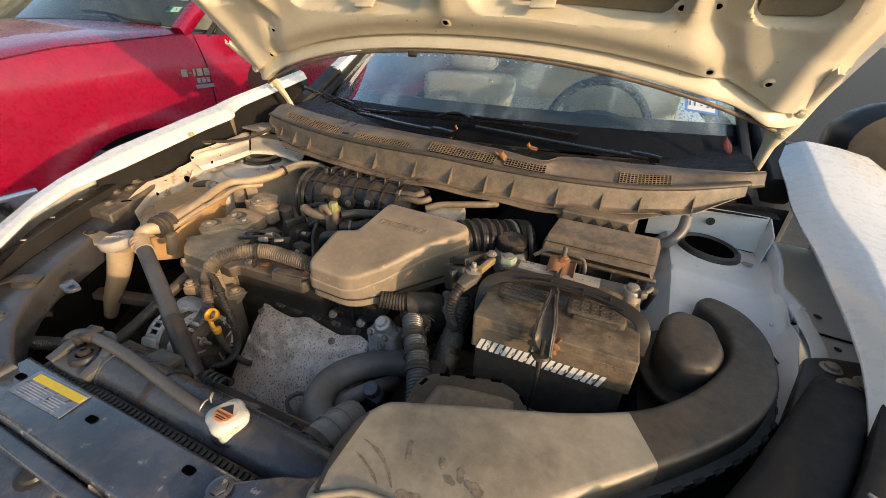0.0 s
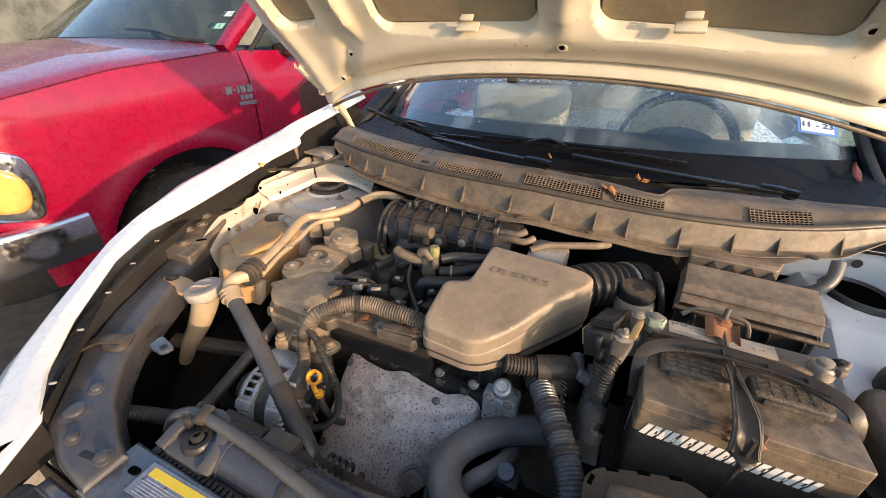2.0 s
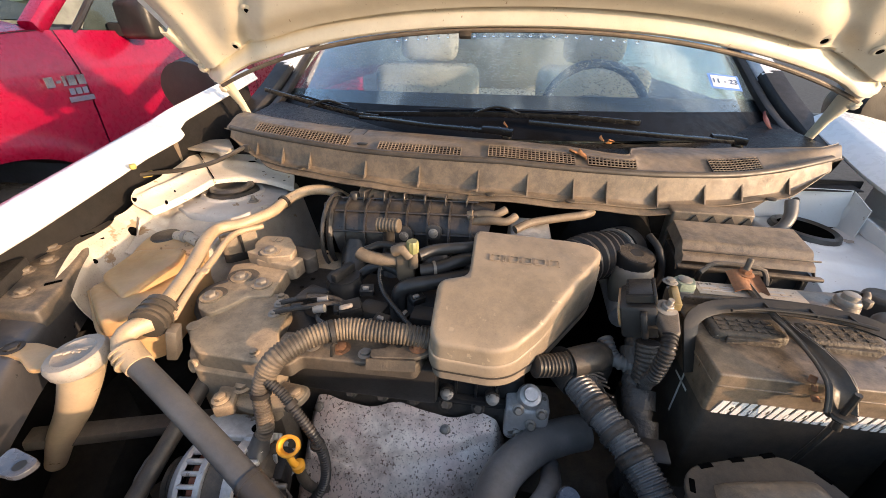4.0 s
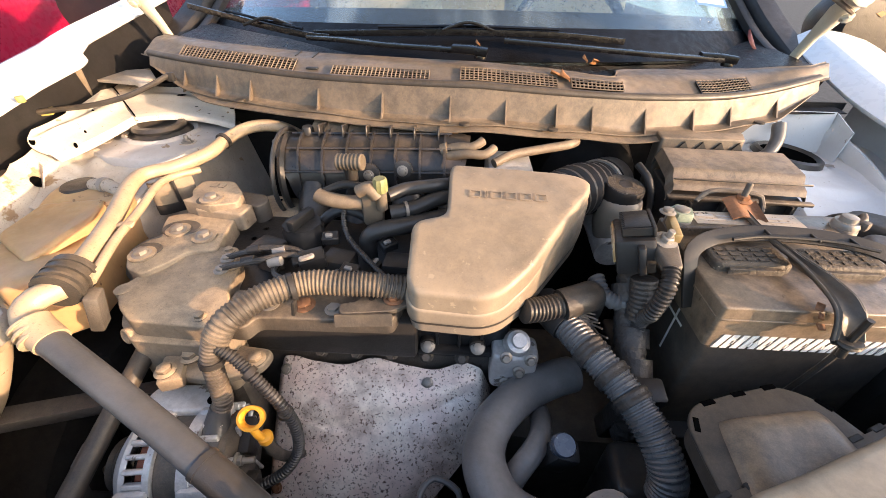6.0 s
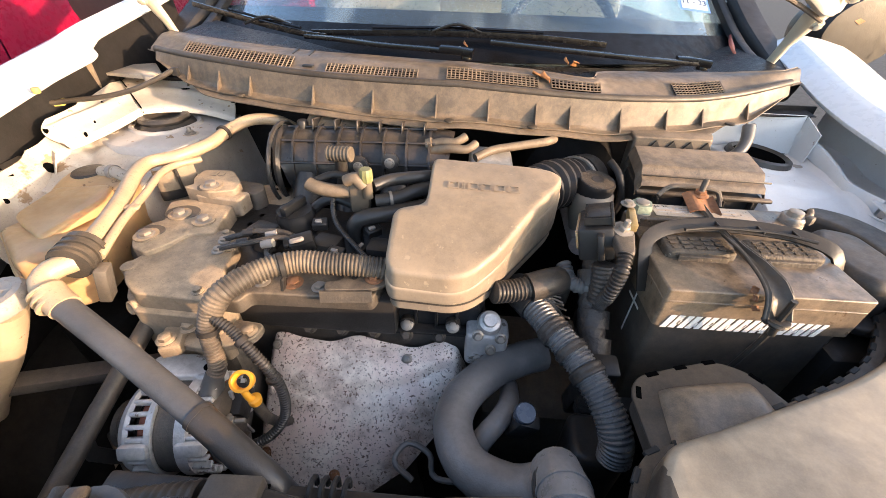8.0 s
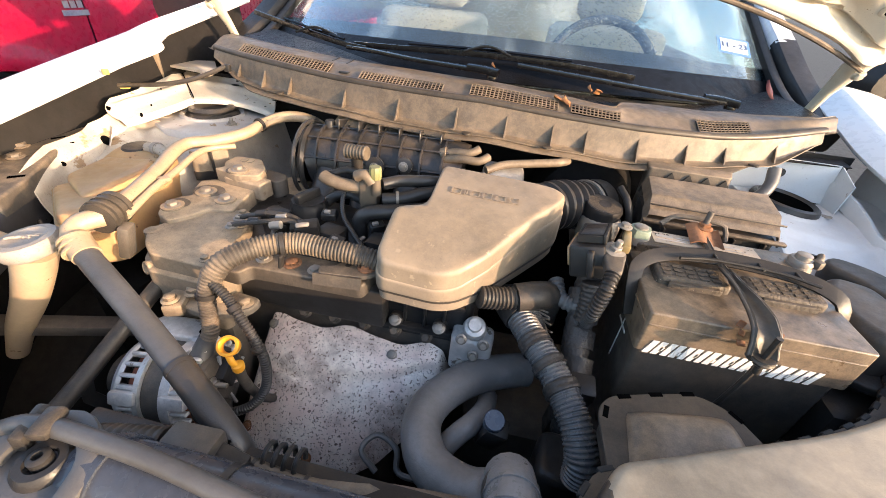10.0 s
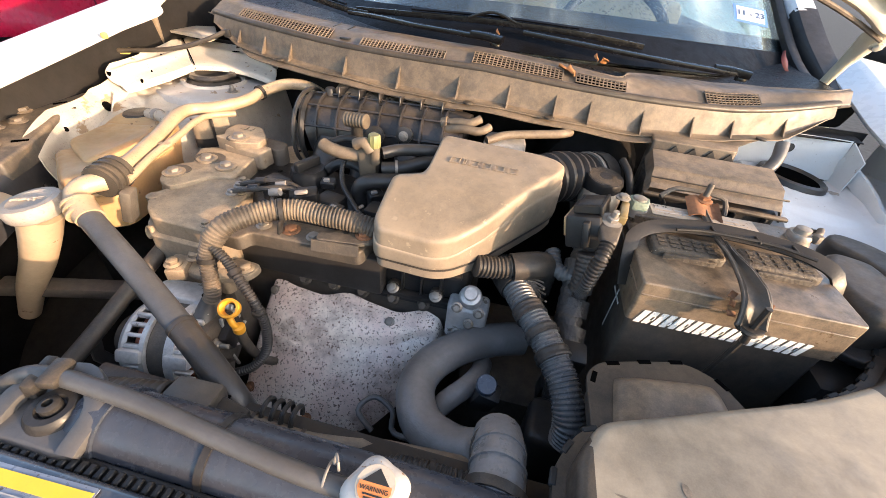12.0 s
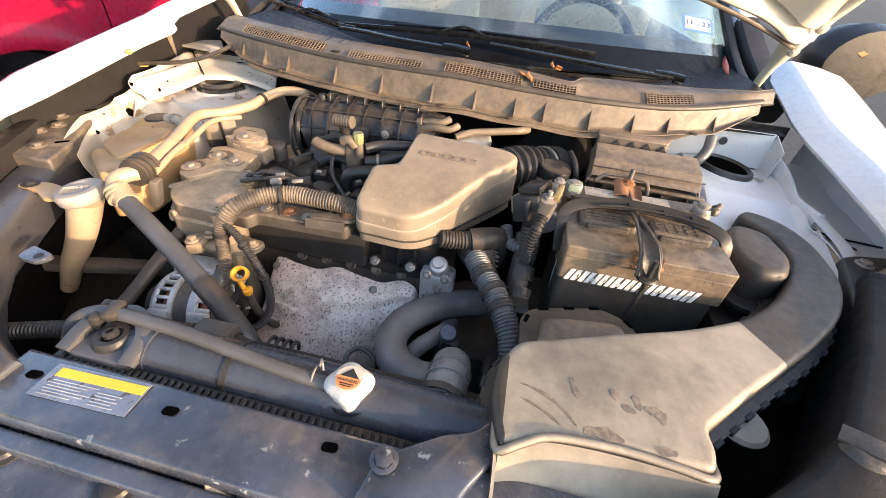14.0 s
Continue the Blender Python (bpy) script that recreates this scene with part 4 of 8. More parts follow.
part("bumper", sheet(lambda u, v: Vector(((2 * u - 1) * 0.86, 0.02 - 0.24 * (1 - abs(2 * u - 1) ** 2.4) + 0.10 * (v - 0.5) ** 2 + 0.5 * max(0, abs(2 * u - 1) - 0.8), 0.28 + 0.50 * v)), 40, 14, 0.004), "white", car, "white front bumper")

# ---- cowl ----
cowl = thing("cowl_panel", "dusty sun-faded black plastic cowl below the windshield", "cowl panel")


def cowl_line(x):
    """Plan of the cowl's front lip and of the glass side."""
    return 0.855 + 0.145 * abs(x / 0.655) ** 2.2


COWL_Z = [(-0.70, 1.079), (-0.45, 1.076), (-0.30, 1.072), (0.0, 1.071), (0.15, 1.061), (0.30, 1.052), (0.45, 1.047), (0.55, 1.052), (0.65, 1.063), (0.70, 1.068)]
STRIP = [(-0.70, 0.10), (-0.45, 0.10), (-0.20, 0.115), (0.0, 0.10), (0.13, 0.10), (0.17, 0.088), (0.21, 0.072), (0.245, 0.065), (0.258, 0.075), (0.268, 0.12), (0.30, 0.138), (0.37, 0.145), (0.50, 0.125), (0.60, 0.07), (0.66, 0.03), (0.70, 0.03)]


def cowl_z(x):
    return lerp_table(COWL_Z, x)


def cowl_top(u, v):
    x = (2 * u - 1) * 0.70
    k = min(1.0, v / 0.7)
    z = cowl_z(x) + 0.021 * k * k * (3 - 2 * k) - 0.004 * math.exp(-((v - 0.06) / 0.04) ** 2) + 0.002 * math.exp(-((v - 0.97) / 0.03) ** 2)
    return Vector((x, cowl_line(x) + lerp_table(STRIP, x) * v, z))


def cowl_bed(u, v):
    """The lower bed behind the strip, up to the glass."""
    a = cowl_top(u, 1.0)
    g = glass_base(a.x)
    y = a.y + (max(g, a.y + 0.02) + 0.012 - a.y) * max(0, v - 0.12) / 0.88
    return Vector((a.x, y, a.z - 0.013 * min(1, v / 0.10) + 0.016 * max(0, v - 0.12)))


part("top_panel", sheet(cowl_top, 160, 26, 0.002), "cowl_top", cowl)
part("wiper_bed", sheet(cowl_bed, 120, 14, 0.002), "wet_plastic", cowl, "wet black wiper recess with grit and leaves")
for x in (-0.345, -0.31):
    part("mould_line", tube([cowl_top((x / 0.70 + 1) / 2, v) + Vector((0, 0, 0.0005)) for v in (0.62, 0.8, 0.97)], 0.0012, 5, 0.03), "plastic_clean", cowl)
part("seal_bead", tube([(x, cowl_line(x) + 0.002, cowl_z(x) + 0.003) for x in [k * 0.067 - 0.67 for k in range(21)]], 0.0075, 10, 0.02), "arm", cowl, "worn rubber bead along the cowl lip")


def cowl_front(u, v):
    x = (2 * u - 1) * 0.665
    end = 1 - 0.6 * min(1, max(0, abs(x) - 0.57) / 0.09)
    wob = 0.002 * math.sin(x * 17) + 0.001 * math.sin(x * 41)
    return Vector((x, cowl_line(x) - 0.004 - 0.012 * v - 0.022 * max(0, v - 0.8) * 5 * (end - 0.4) / 0.6, cowl_z(x) - (0.046 + 0.005 * math.cos(x * 4)) * end * min(1, v / 0.86) + (wob if v > 0.8 else 0)))


part("front_lip", sheet(cowl_front, 90, 14, 0.002), "cowl", cowl)
for x in (-0.57, -0.49, -0.415, -0.28, -0.163, -0.045, 0.05, 0.137, 0.20, 0.297, 0.39, 0.467, 0.57):
    y = cowl_line(x)
    own = B()
    tri = [(y - 0.004, cowl_z(x) - 0.006), (y - 0.010, cowl_z(x) - 0.047), (y - 0.036, cowl_z(x) - 0.048)]
    a = [own.verts.new((x - 0.0012, p, q)) for p, q in tri]
    b = [own.verts.new((x + 0.0012, p, q)) for p, q in tri]
    own.faces.new(a), own.faces.new(b)
    for k in range(3):
        own.faces.new((a[k], a[(k + 1) % 3], b[(k + 1) % 3], b[k]))
    part("gusset", own, "cowl", cowl)
part("foot_flange", sheet(lambda u, v: cowl_front(0.07 + 0.83 * u, 0.86) + Vector((0, -0.034 * v * min(1, max(0, (0.5 - abs(u - 0.5)) / 0.05)), -0.002 - 0.004 * v + 0.001 * math.sin(u * 40) * v)), 70, 3, 0.002), "cowl", cowl)


def grille(x0, x1, v0, v1, n, rows):
    """A rectangular inlet in the cowl: its inner shade as a black sheet, under a lattice of thin bars."""
    def at(x, v, lift):
        u = (x / 0.70 + 1) / 2
        return cowl_top(u, v) + Vector((0, 0, lift))
    g = part("vent_shade", sheet(lambda u, v: at(x0 + (x1 - x0) * u, v0 + (v1 - v0) * v, 0.0018), 12, 3, 0.0006), "void", cowl)
    bm = B()
    for i in range(n + 1):
        x = x0 + (x1 - x0) * i / n
        tube([at(x, v0, 0.0040), at(x, v1, 0.0040)], 0.0012, 4, 0.05, bm=bm)
    for j in range(rows + 1):
        v = v0 + (v1 - v0) * j / rows
        tube([at(x0 + (x1 - x0) * q / 8, v, 0.004) for q in range(9)], 0.0011, 4, 0.03, bm=bm)
    part("vent_lattice", bm, "cowl", cowl)


grille(-0.595, -0.335, 0.12, 0.46, 30, 6)
grille(-0.262, -0.085, 0.16, 0.38, 24, 4)
grille(-0.03, 0.140, 0.20, 0.50, 22, 5)
grille(0.165, 0.258, 0.24, 0.48, 13, 3)
grille(0.415, 0.52, 0.10, 0.44, 14, 6)
part("drain_slot", box((0.022, 0.010, 0.004), cowl_top(0.285, 0.30) + Vector((0, 0, 0.002)), (0, 0, -8), 0.002), "ink", cowl)
for x in (-0.43, -0.02, 0.13, 0.52):
    c = cowl_front((x / 0.665 + 1) / 2, 0.86) + Vector((0, -0.02, 0.003))
    part("clip", lathe([(0.009, 0), (0.009, 0.003), (0.005, 0.004), (0, 0.003)], Matrix.Translation(c), 16), "plastic", cowl)

# ---- wipers ----
def wiper(arm_pts, blade_pts, label):
    w = thing("wiper", label, "wiper", "windshield wipers")
    part("arm", tube(arm_pts, 0.009, 10, 0.02, flat=(0.020, 0.009)), "wiper", w)
    part("blade", tube(blade_pts, 0.005, 8, 0.03, flat=(0.006, 0.012)), "wiper", w)
    off = Vector((0, 0.004, 0.010))
    part("spine", tube([Vector(p) + off for p in blade_pts[1:-1]], 0.0028, 8, 0.03), "wiper", w)
    a = Vector(arm_pts[0])
    part("pivot", lathe([(0.011, -0.010), (0.011, 0.003), (0.008, 0.007), (0, 0.008)], Matrix.Translation(a), 20), "wiper", w)
    part("arm_cover", tube([a + Vector((0.012, -0.002, 0.001)), a + Vector((-0.02, 0.004, 0.004)), a + Vector((-0.05, 0.010, 0.004))], 0.01, 12, 0.008, flat=(0.026, 0.014)), "wiper", w)
    mid = Vector(blade_pts[len(blade_pts) // 2])
    part("blade_yoke", tube([mid + Vector((-0.05, -0.008, 0.004)), mid + Vector((0, -0.004, 0.018)), mid + Vector((0.05, 0.002, 0.004))], 0.004, 8, 0.008, flat=(0.012, 0.006)), "wiper", w)
    return w


wiper([(0.004, 0.932, 1.112), (-0.07, 0.948, 1.114), (-0.17, 0.978, 1.113), (-0.27, 1.016, 1.114), (-0.345, 1.046, 1.112)], [(-0.655, 1.166, 1.152), (-0.55, 1.125, 1.138), (-0.44, 1.082, 1.124), (-0.36, 1.054, 1.116), (-0.30, 1.040, 1.114)], "wet black wiper arm with its blade up the glass")
wiper([(0.478, 0.998, 1.098), (0.36, 0.992, 1.104), (0.20, 0.990, 1.114), (0.05, 1.000, 1.122)], [(-0.337, 1.060, 1.118), (-0.20, 1.040, 1.124), (-0.02, 1.030, 1.130), (0.16, 1.046, 1.126), (0.30, 1.070, 1.114)], "wet black wiper arm lying along the windshield base")

# ---- radiator support ----
supp = thing("radiator_support", "dark painted steel crossmember with chipped paint over the radiator", "crossmember")


part("beam", slab([(-0.335, 0.088), (0.48, 0.088), (0.48, 0.130), (0.40, 0.160), (-0.335, 0.160)], 0.845, 0.897, 0.006), "support", supp)
part("front_step", slab([(-0.40, 0.070), (0.46, 0.066), (0.46, 0.086), (-0.40, 0.086)], 0.83, 0.882, 0.004), "support", supp)
for x, y in ((-0.295, 0.133), (-0.132, 0.134), (0.036, 0.141)):
    part("hole", slab(rounded([(x - 0.008, y - 0.005), (x + 0.008, y - 0.004), (x + 0.008, y + 0.005), (x - 0.008, y + 0.004)], 0.005), 0.893, 0.8985, 0), "void", supp)
rail = part("side_rail", slab(RAIL_IN + RAIL_OUT, 0.86, 0.905, 0.010, top=lambda x, y: 0.06 * (y - 0.1)), "rail", supp, "dusty dark side rail with bolts")
# mirrored rail, blackened in place of the shade on the right side
rail2 = part("side_rail", slab(mirror(RAIL_IN + RAIL_OUT), 0.84, 0.928, 0.010, top=lambda x, y: 0.06 * (y - 0.1)), "bay", supp, "side rail with bolts, black for its shaded side")
lab = part("label_plate", box((0.112, 0.037, 0.0008), (-0.2255, 0.1335, 0.8984), (0, 0, 2), 0), "label_silver", supp, "worn silver label with a yellow stripe")
part("stripe", box((0.102, 0.010, 0.0006), (-0.2225, 0.1435, 0.8991), (0, 0, 2), 0), "label_yellow", lab)
bars(lab, "print", "ink_grey", Matrix.Translation((-0.272, 0.1165, 0.8989)) @ pose(0, 0, 0, 0, 0, 2), [(0.003 * (k % 2), 0.0032 * k, 0.038 + 0.008 * ((k * 7) % 3), 0.0008) for k in range(6)] + [(0.058, 0.0032 * k, 0.028 - 0.005 * (k % 2), 0.0008) for k in range(5)])

# ---- details of the radiator support ----
for x, y, r in ((-0.445, 0.145, 0.013), (-0.460, 0.180, 0.008), (-0.401, 0.122, 0.007), (-0.337, 0.124, 0.008), (0.445, 0.145, 0.013), (0.460, 0.180, 0.008)):
    z = (0.905 if x < 0 else 0.925) + 0.06 * (y - 0.1)
    part("bolt", lathe([(r * 1.5, -0.003), (r * 1.5, 0.0015), (r, 0.003), (r * 0.95, 0.007), (r * 0.5, 0.009), (0, 0.009)], Matrix.Translation((x, y, z)), 20), "rail", rail if x < 0 else rail2)
part("slot", box((0.026, 0.009, 0.003), (-0.358, 0.118, 0.9052), (0, 0, 8), 0.002), "ink", rail)
for side, owner in ((-1, rail), (1, rail2)):
    hi = 0.022 if side > 0 else 0.0
    c = (side * 0.535, 0.245, 0.915 + hi)
    st = part("clip_strap", tube([(side * 0.585, 0.215, 0.905 + hi), (side * 0.565, 0.235, 0.918 + hi), (side * 0.535, 0.248, 0.922 + hi), (side * 0.515, 0.262, 0.917 + hi)], 0.01, 10, 0.01, flat=(0.022, 0.005)), "plastic", owner, "dusty oval strap clip")
    part("clip_ring", lathe([(0.006, 0.004), (0.010, 0.006), (0.016, 0.005), (0.020, 0.002), (0.022, -0.002)], Matrix.Translation(c) @ Matrix.Diagonal((1.2, 0.8, 1, 1)), 24), "plastic", owner)
    if side > 0:
        continue
    part("tab", slab(rounded([(side * 0.500, 0.272), (side * 0.462, 0.270), (side * 0.455, 0.290), (side * 0.505, 0.300)], 0.01), 0.896, 0.902, 0.001), "support", owner)
    part("tab_hole", lathe([(0, 0.0006), (0.006, 0.0006)], Matrix.Translation((side * 0.472, 0.282, 0.902)), 16), "ink", owner)
part("tie_bracket", slab(rounded([(0.075, 0.098), (0.084, 0.142), (0.140, 0.178), (0.168, 0.188), (0.186, 0.208), (0.204, 0.182), (0.170, 0.134), (0.155, 0.100)], 0.008), 0.893, 0.907, 0.004), "support", supp, "dark bracket tying the duct to the crossmember")
part("bracket_bolt", bolt(Matrix.Translation((0.092, 0.138, 0.909)), 0.009, 0.006), "support", supp)
part("lower_lip", slab([(-0.10, 0.050), (0.18, 0.060), (0.18, 0.080), (-0.08, 0.074)], 0.80, 0.862, 0.004), "support", supp)
part("front_bracket", tube([(-0.055, 0.095, 0.880), (-0.045, 0.080, 0.870), (-0.046, 0.068, 0.84), (-0.046, 0.06, 0.80)], 0.006, 8, 0.01, flat=(0.022, 0.004)), "cast", supp)

fascia = thing("grille_panel", "dark plastic panel in front of the crossmember", "grille panel")
part("panel", slab(rounded([(-0.44, -0.06), (-0.07, -0.06), (-0.10, 0.070), (-0.12, 0.094), (-0.33, 0.094), (-0.44, 0.07)], 0.012), 0.845, 0.866, 0.005), "support", fascia)
for x, y in ((-0.145, 0.072), (-0.275, 0.074)):
    part("push_pin", lathe([(0.020, -0.001), (0.020, 0.002), (0.015, 0.003), (0.013, 0.007), (0.006, 0.009), (0, 0.009)], Matrix.Translation((x, y, 0.866)), 24), "plastic_clean", fascia)
part("panel_lower", slab([(-0.07, -0.08), (0.44, -0.06), (0.44, 0.062), (-0.05, 0.050)], 0.79, 0.815, 0.004), "plastic_heavy", fascia)

# ---- radiator ----
rad = thing("radiator", "black radiator with a rounded top tank", "radiator")
part("top_tank", tube([(-0.285, 0.205, 0.862), (-0.24, 0.205, 0.868), (-0.225, 0.207, 0.872), (-0.10, 0.208, 0.873), (0.06, 0.208, 0.872), (0.20, 0.206, 0.868), (0.25, 0.205, 0.862)], 0.033, 24, 0.02), "tank_black", rad)
part("collar", tube([(-0.225, 0.207, 0.872), (-0.21, 0.207, 0.8725)], 0.0355, 24, 0.01), "tank_black", rad)
part("collar", tube([(-0.115, 0.208, 0.873), (-0.108, 0.208, 0.873)], 0.0350, 24, 0.01), "plastic_clean", rad)
part("core", box((0.66, 0.03, 0.42), (-0.03, 0.19, 0.63), r=0.003), "alu", rad)
part("crimp_strip", box((0.56, 0.014, 0.03), (-0.04, 0.168, 0.868), r=0.003), "plastic_clean", rad)
bm = B()
for k in range(62):
    box((0.0055, 0.010, 0.006), (-0.305 + k * 0.0088, 0.166, 0.884), (0, 0, 0), 0.001, bm, 1)
tagged(part("crimp_teeth", bm, "plastic_clean", rad), kind="stuff")
cap = part("filler_cap", lathe([(0.018, -0.022), (0.019, -0.004), (0.022, -0.002), (0.0225, 0.0), (0.0238, 0.005), (0.0225, 0.009), (0.018, 0.012), (0, 0.0135)], Matrix.Translation((0.032, 0.200, 0.911)) @ pose(0, 0, 0, 0, 0, 20), 48, wave=lambda a: 1 + 0.09 * math.cos(4 * a) + 0.03 * math.cos(2 * a)), "cap_white", rad, "weathered white radiator cap with an orange warning label")
part("cap_paper", lathe([(0, 0.0005), (0.0150, 0.0005), (0.0153, 0.0)], Matrix.Translation((0.032, 0.200, 0.9243)), 30), "cap_paper", cap, "faded paper label")
own = B()
arc = [(0.0135 * math.cos(radians(a)), 0.0135 * math.sin(radians(a))) for a in range(-165, -14, 15)]
join(own, slab([(0.032 + x, 0.200 + y) for x, y in [(-0.0125, 0.001)] + arc + [(0.0125, 0.001)]], 0.9246, 0.9252, 0))
part("cap_label", own, "orange", cap, "faded orange label")
part("cap_triangle", slab([(0.032 - 0.0105, 0.2012), (0.032 + 0.0105, 0.2012), (0.032, 0.2120)], 0.9246, 0.9252, 0), "ink", cap)
bars(cap, "cap_mark", "ink", Matrix.Translation((0.032, 0.200, 0.9253)), [(-0.0075, -0.0078, 0.015, 0.0012), (-0.006, -0.0102, 0.012, 0.0012)], 0.0002)
lettering(cap, "cap_word", "WARNING", 0.0046, Matrix.Translation((0.032, 0.1965, 0.9254)), "ink", 0.0001)
part("filler_neck", lathe([(0.020, -0.03), (0.020, 0.0), (0.024, 0.002), (0.024, 0.006)], Matrix.Translation((0.033, 0.200, 0.888)), 24), "plastic_clean", rad)
part("outlet_neck", tube([(0.125, 0.215, 0.86), (0.127, 0.25, 0.862), (0.127, 0.285, 0.85), (0.126, 0.31, 0.835)], 0.0265, 18, 0.01), "neck", rad)
for a, b in (((0.1266, 0.262, 0.8600), (0.1268, 0.2655, 0.8592)), ((0.1270, 0.280, 0.8525), (0.1270, 0.2835, 0.8508))):
    part("neck_ring", tube([a, b], 0.0278, 20, 0.004), "neck", rad)
part("outlet_collar", tube([(0.126, 0.236, 0.862), (0.127, 0.245, 0.862)], 0.030, 18, 0.01), "plastic", rad)
mnt = part("mount_bracket", slab(rounded([(-0.305, 0.165), (-0.215, 0.165), (-0.213, 0.212), (-0.245, 0.236), (-0.285, 0.232), (-0.31, 0.205)], 0.018), 0.878, 0.894, 0.005), "grey_hose", rad, "dusty radiator mount with a rubber bush")
part("mount_arch", tube([(-0.303, 0.168, 0.892), (-0.298, 0.205, 0.903), (-0.262, 0.228, 0.905), (-0.226, 0.205, 0.903), (-0.221, 0.168, 0.892)], 0.008, 10, 0.008, flat=(0.018, 0.010)), "grey_hose", mnt)
part("mount_ring", lathe([(0.010, 0.003), (0.012, 0.006), (0.018, 0.006), (0.021, 0.002), (0.022, -0.004)], Matrix.Translation((-0.262, 0.195, 0.897)), 28), "plastic_clean", mnt)
part("mount_pin", lathe([(0.0085, 0.0), (0.0085, 0.010), (0.006, 0.012), (0.004, 0.012), (0.0035, 0.006), (0, 0.006)], Matrix.Translation((-0.262, 0.195, 0.897)), 18), "plastic_clean", mnt)
shroud = thing("fan_shroud", "black plastic fan shroud behind the radiator", "fan shroud")
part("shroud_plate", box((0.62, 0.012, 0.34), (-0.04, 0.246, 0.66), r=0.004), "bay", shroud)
part("shroud_top", box((0.52, 0.035, 0.014), (-0.06, 0.255, 0.838), r=0.004), "plastic_clean", shroud)
sb = part("sensor_box", box((0.052, 0.028, 0.030), (-0.176, 0.249, 0.868), (-6, 0, 2), 0.005), "arm", shroud, "dark grey connector box")
part("box_plug", box((0.034, 0.022, 0.024), (-0.140, 0.246, 0.858), (0, 12, -6), 0.004), "plastic_clean", sb)
part("box_seam", box((0.053, 0.029, 0.0018), (-0.176, 0.249, 0.863), (-6, 0, 2), 0.0005, seg=1), "void", sb)
for k in range(4):
    part("coil_ring", tube([(-0.115 + k * 0.011 + 0.0, 0.268 + 0.012 * math.cos(a * 0.7), 0.845 + 0.012 * math.sin(a * 0.7)) for a in range(-1, 6)], 0.0028, 6, 0.006), "plastic_clean", shroud)

oh = thing("overflow_hose", "grey rubber overflow hose lying on the radiator tank", "hose")
part("hose_body", tube([(-0.350, 0.200, 0.862), (-0.330, 0.204, 0.892), (-0.305, 0.211, 0.909), (-0.272, 0.216, 0.913), (-0.180, 0.212, 0.915), (-0.105, 0.204, 0.915), (-0.040, 0.198, 0.913), (0.018, 0.198, 0.905)], 0.0080, 16, 0.01), "grey_hose", oh)
part("hose_clip", box((0.012, 0.034, 0.020), (-0.290, 0.214, 0.908), (0, 10, 15), 0.003), "plastic", oh)
part("hose_clip", box((0.016, 0.028, 0.010), (-0.272, 0.216, 0.918), (0, 5, 15), 0.003), "plastic", oh)
part("wire_clamp", tube([(-0.012 + 0.004, 0.203 + 0.0115 * math.cos(a * 0.6), 0.909 + 0.0115 * math.sin(a * 0.6)) for a in range(11)], 0.0012, 6, 0.004), "steel", oh)
part("clamp_ears", tube([(-0.005, 0.208, 0.920), (-0.004, 0.212, 0.928), (0.000, 0.206, 0.929), (0.001, 0.204, 0.921)], 0.0012, 6, 0.004), "steel", oh)
clh = thing("corrugated_loom", "dusty black corrugated loom running behind the radiator", "wiring loom", "wiring looms")
part("loom_body", tube([(-0.46, 0.196, 0.842), (-0.40, 0.213, 0.847), (-0.34, 0.230, 0.850), (-0.28, 0.241, 0.851), (-0.225, 0.248, 0.849), (-0.170, 0.256, 0.838), (-0.10, 0.258, 0.822), (-0.02, 0.256, 0.824), (0.045, 0.252, 0.840), (0.085, 0.250, 0.845), (0.125, 0.252, 0.842)], 0.0118, 14, rib=(0.005, 0.0016)), "black_hose", clh)
part("loom_boot", tube([(-0.285, 0.240, 0.851), (-0.255, 0.244, 0.851), (-0.215, 0.249, 0.850)], 0.0135, 14, rib=(0.008, 0.0010), r_end=0.019), "arm", clh, "tapered rubber boot")
lh = thing("wiring_loom", "taped black wiring loom in front of the engine", "wiring loom", "wiring looms")
for q in ((-0.33, 0.2325, 0.850), (0.065, 0.2508, 0.8430)):
    part("loom_tie", tube([q, (q[0] + 0.005, q[1] + 0.0008, q[2] + 0.0002)], 0.0138, 14, 0.004), "plastic_clean", clh)
part("loom_body", tube([(-0.185, 0.258, 0.842), (-0.165, 0.256, 0.843), (-0.115, 0.252, 0.842), (-0.068, 0.250, 0.840), (-0.03, 0.256, 0.838), (0.004, 0.264, 0.835), (0.05, 0.272, 0.826), (0.10, 0.280, 0.815)], 0.0098, 12, 0.010), "tape_tan", lh)
for x, y, z in ((-0.125, 0.2528, 0.842), (-0.070, 0.2502, 0.840)):
    part("tape_end", tube([(x, y, z), (x + 0.004, y, z - 0.0002)], 0.0108, 12, 0.004), "tape", lh)

# ---- battery ----
bat = thing("battery", "dusty black car battery with white letters on its front", "battery")
X0, X1, Y0, Y1, ZB, ZT = 0.252, 0.482, 0.458, 0.632, 0.745, 0.966
part("case", slab(rounded([(X0 + 0.005, Y0 + 0.005), (X1 - 0.005, Y0 + 0.005), (X1 - 0.005, Y1 - 0.005), (X0 + 0.005, Y1 - 0.005)], 0.008), ZB, ZT - 0.020, 0.001), "battery", bat)
# lid reaches down to the letters: its tan skirt paints the sunlit front
part("lid", slab(rounded([(X0, Y0), (X1, Y0), (X1, Y1), (X0, Y1)], 0.005), ZT - 0.058, ZT, 0.0025), "battery_top", bat, "dust-caked battery lid with a tan skirt for the sunlit front")
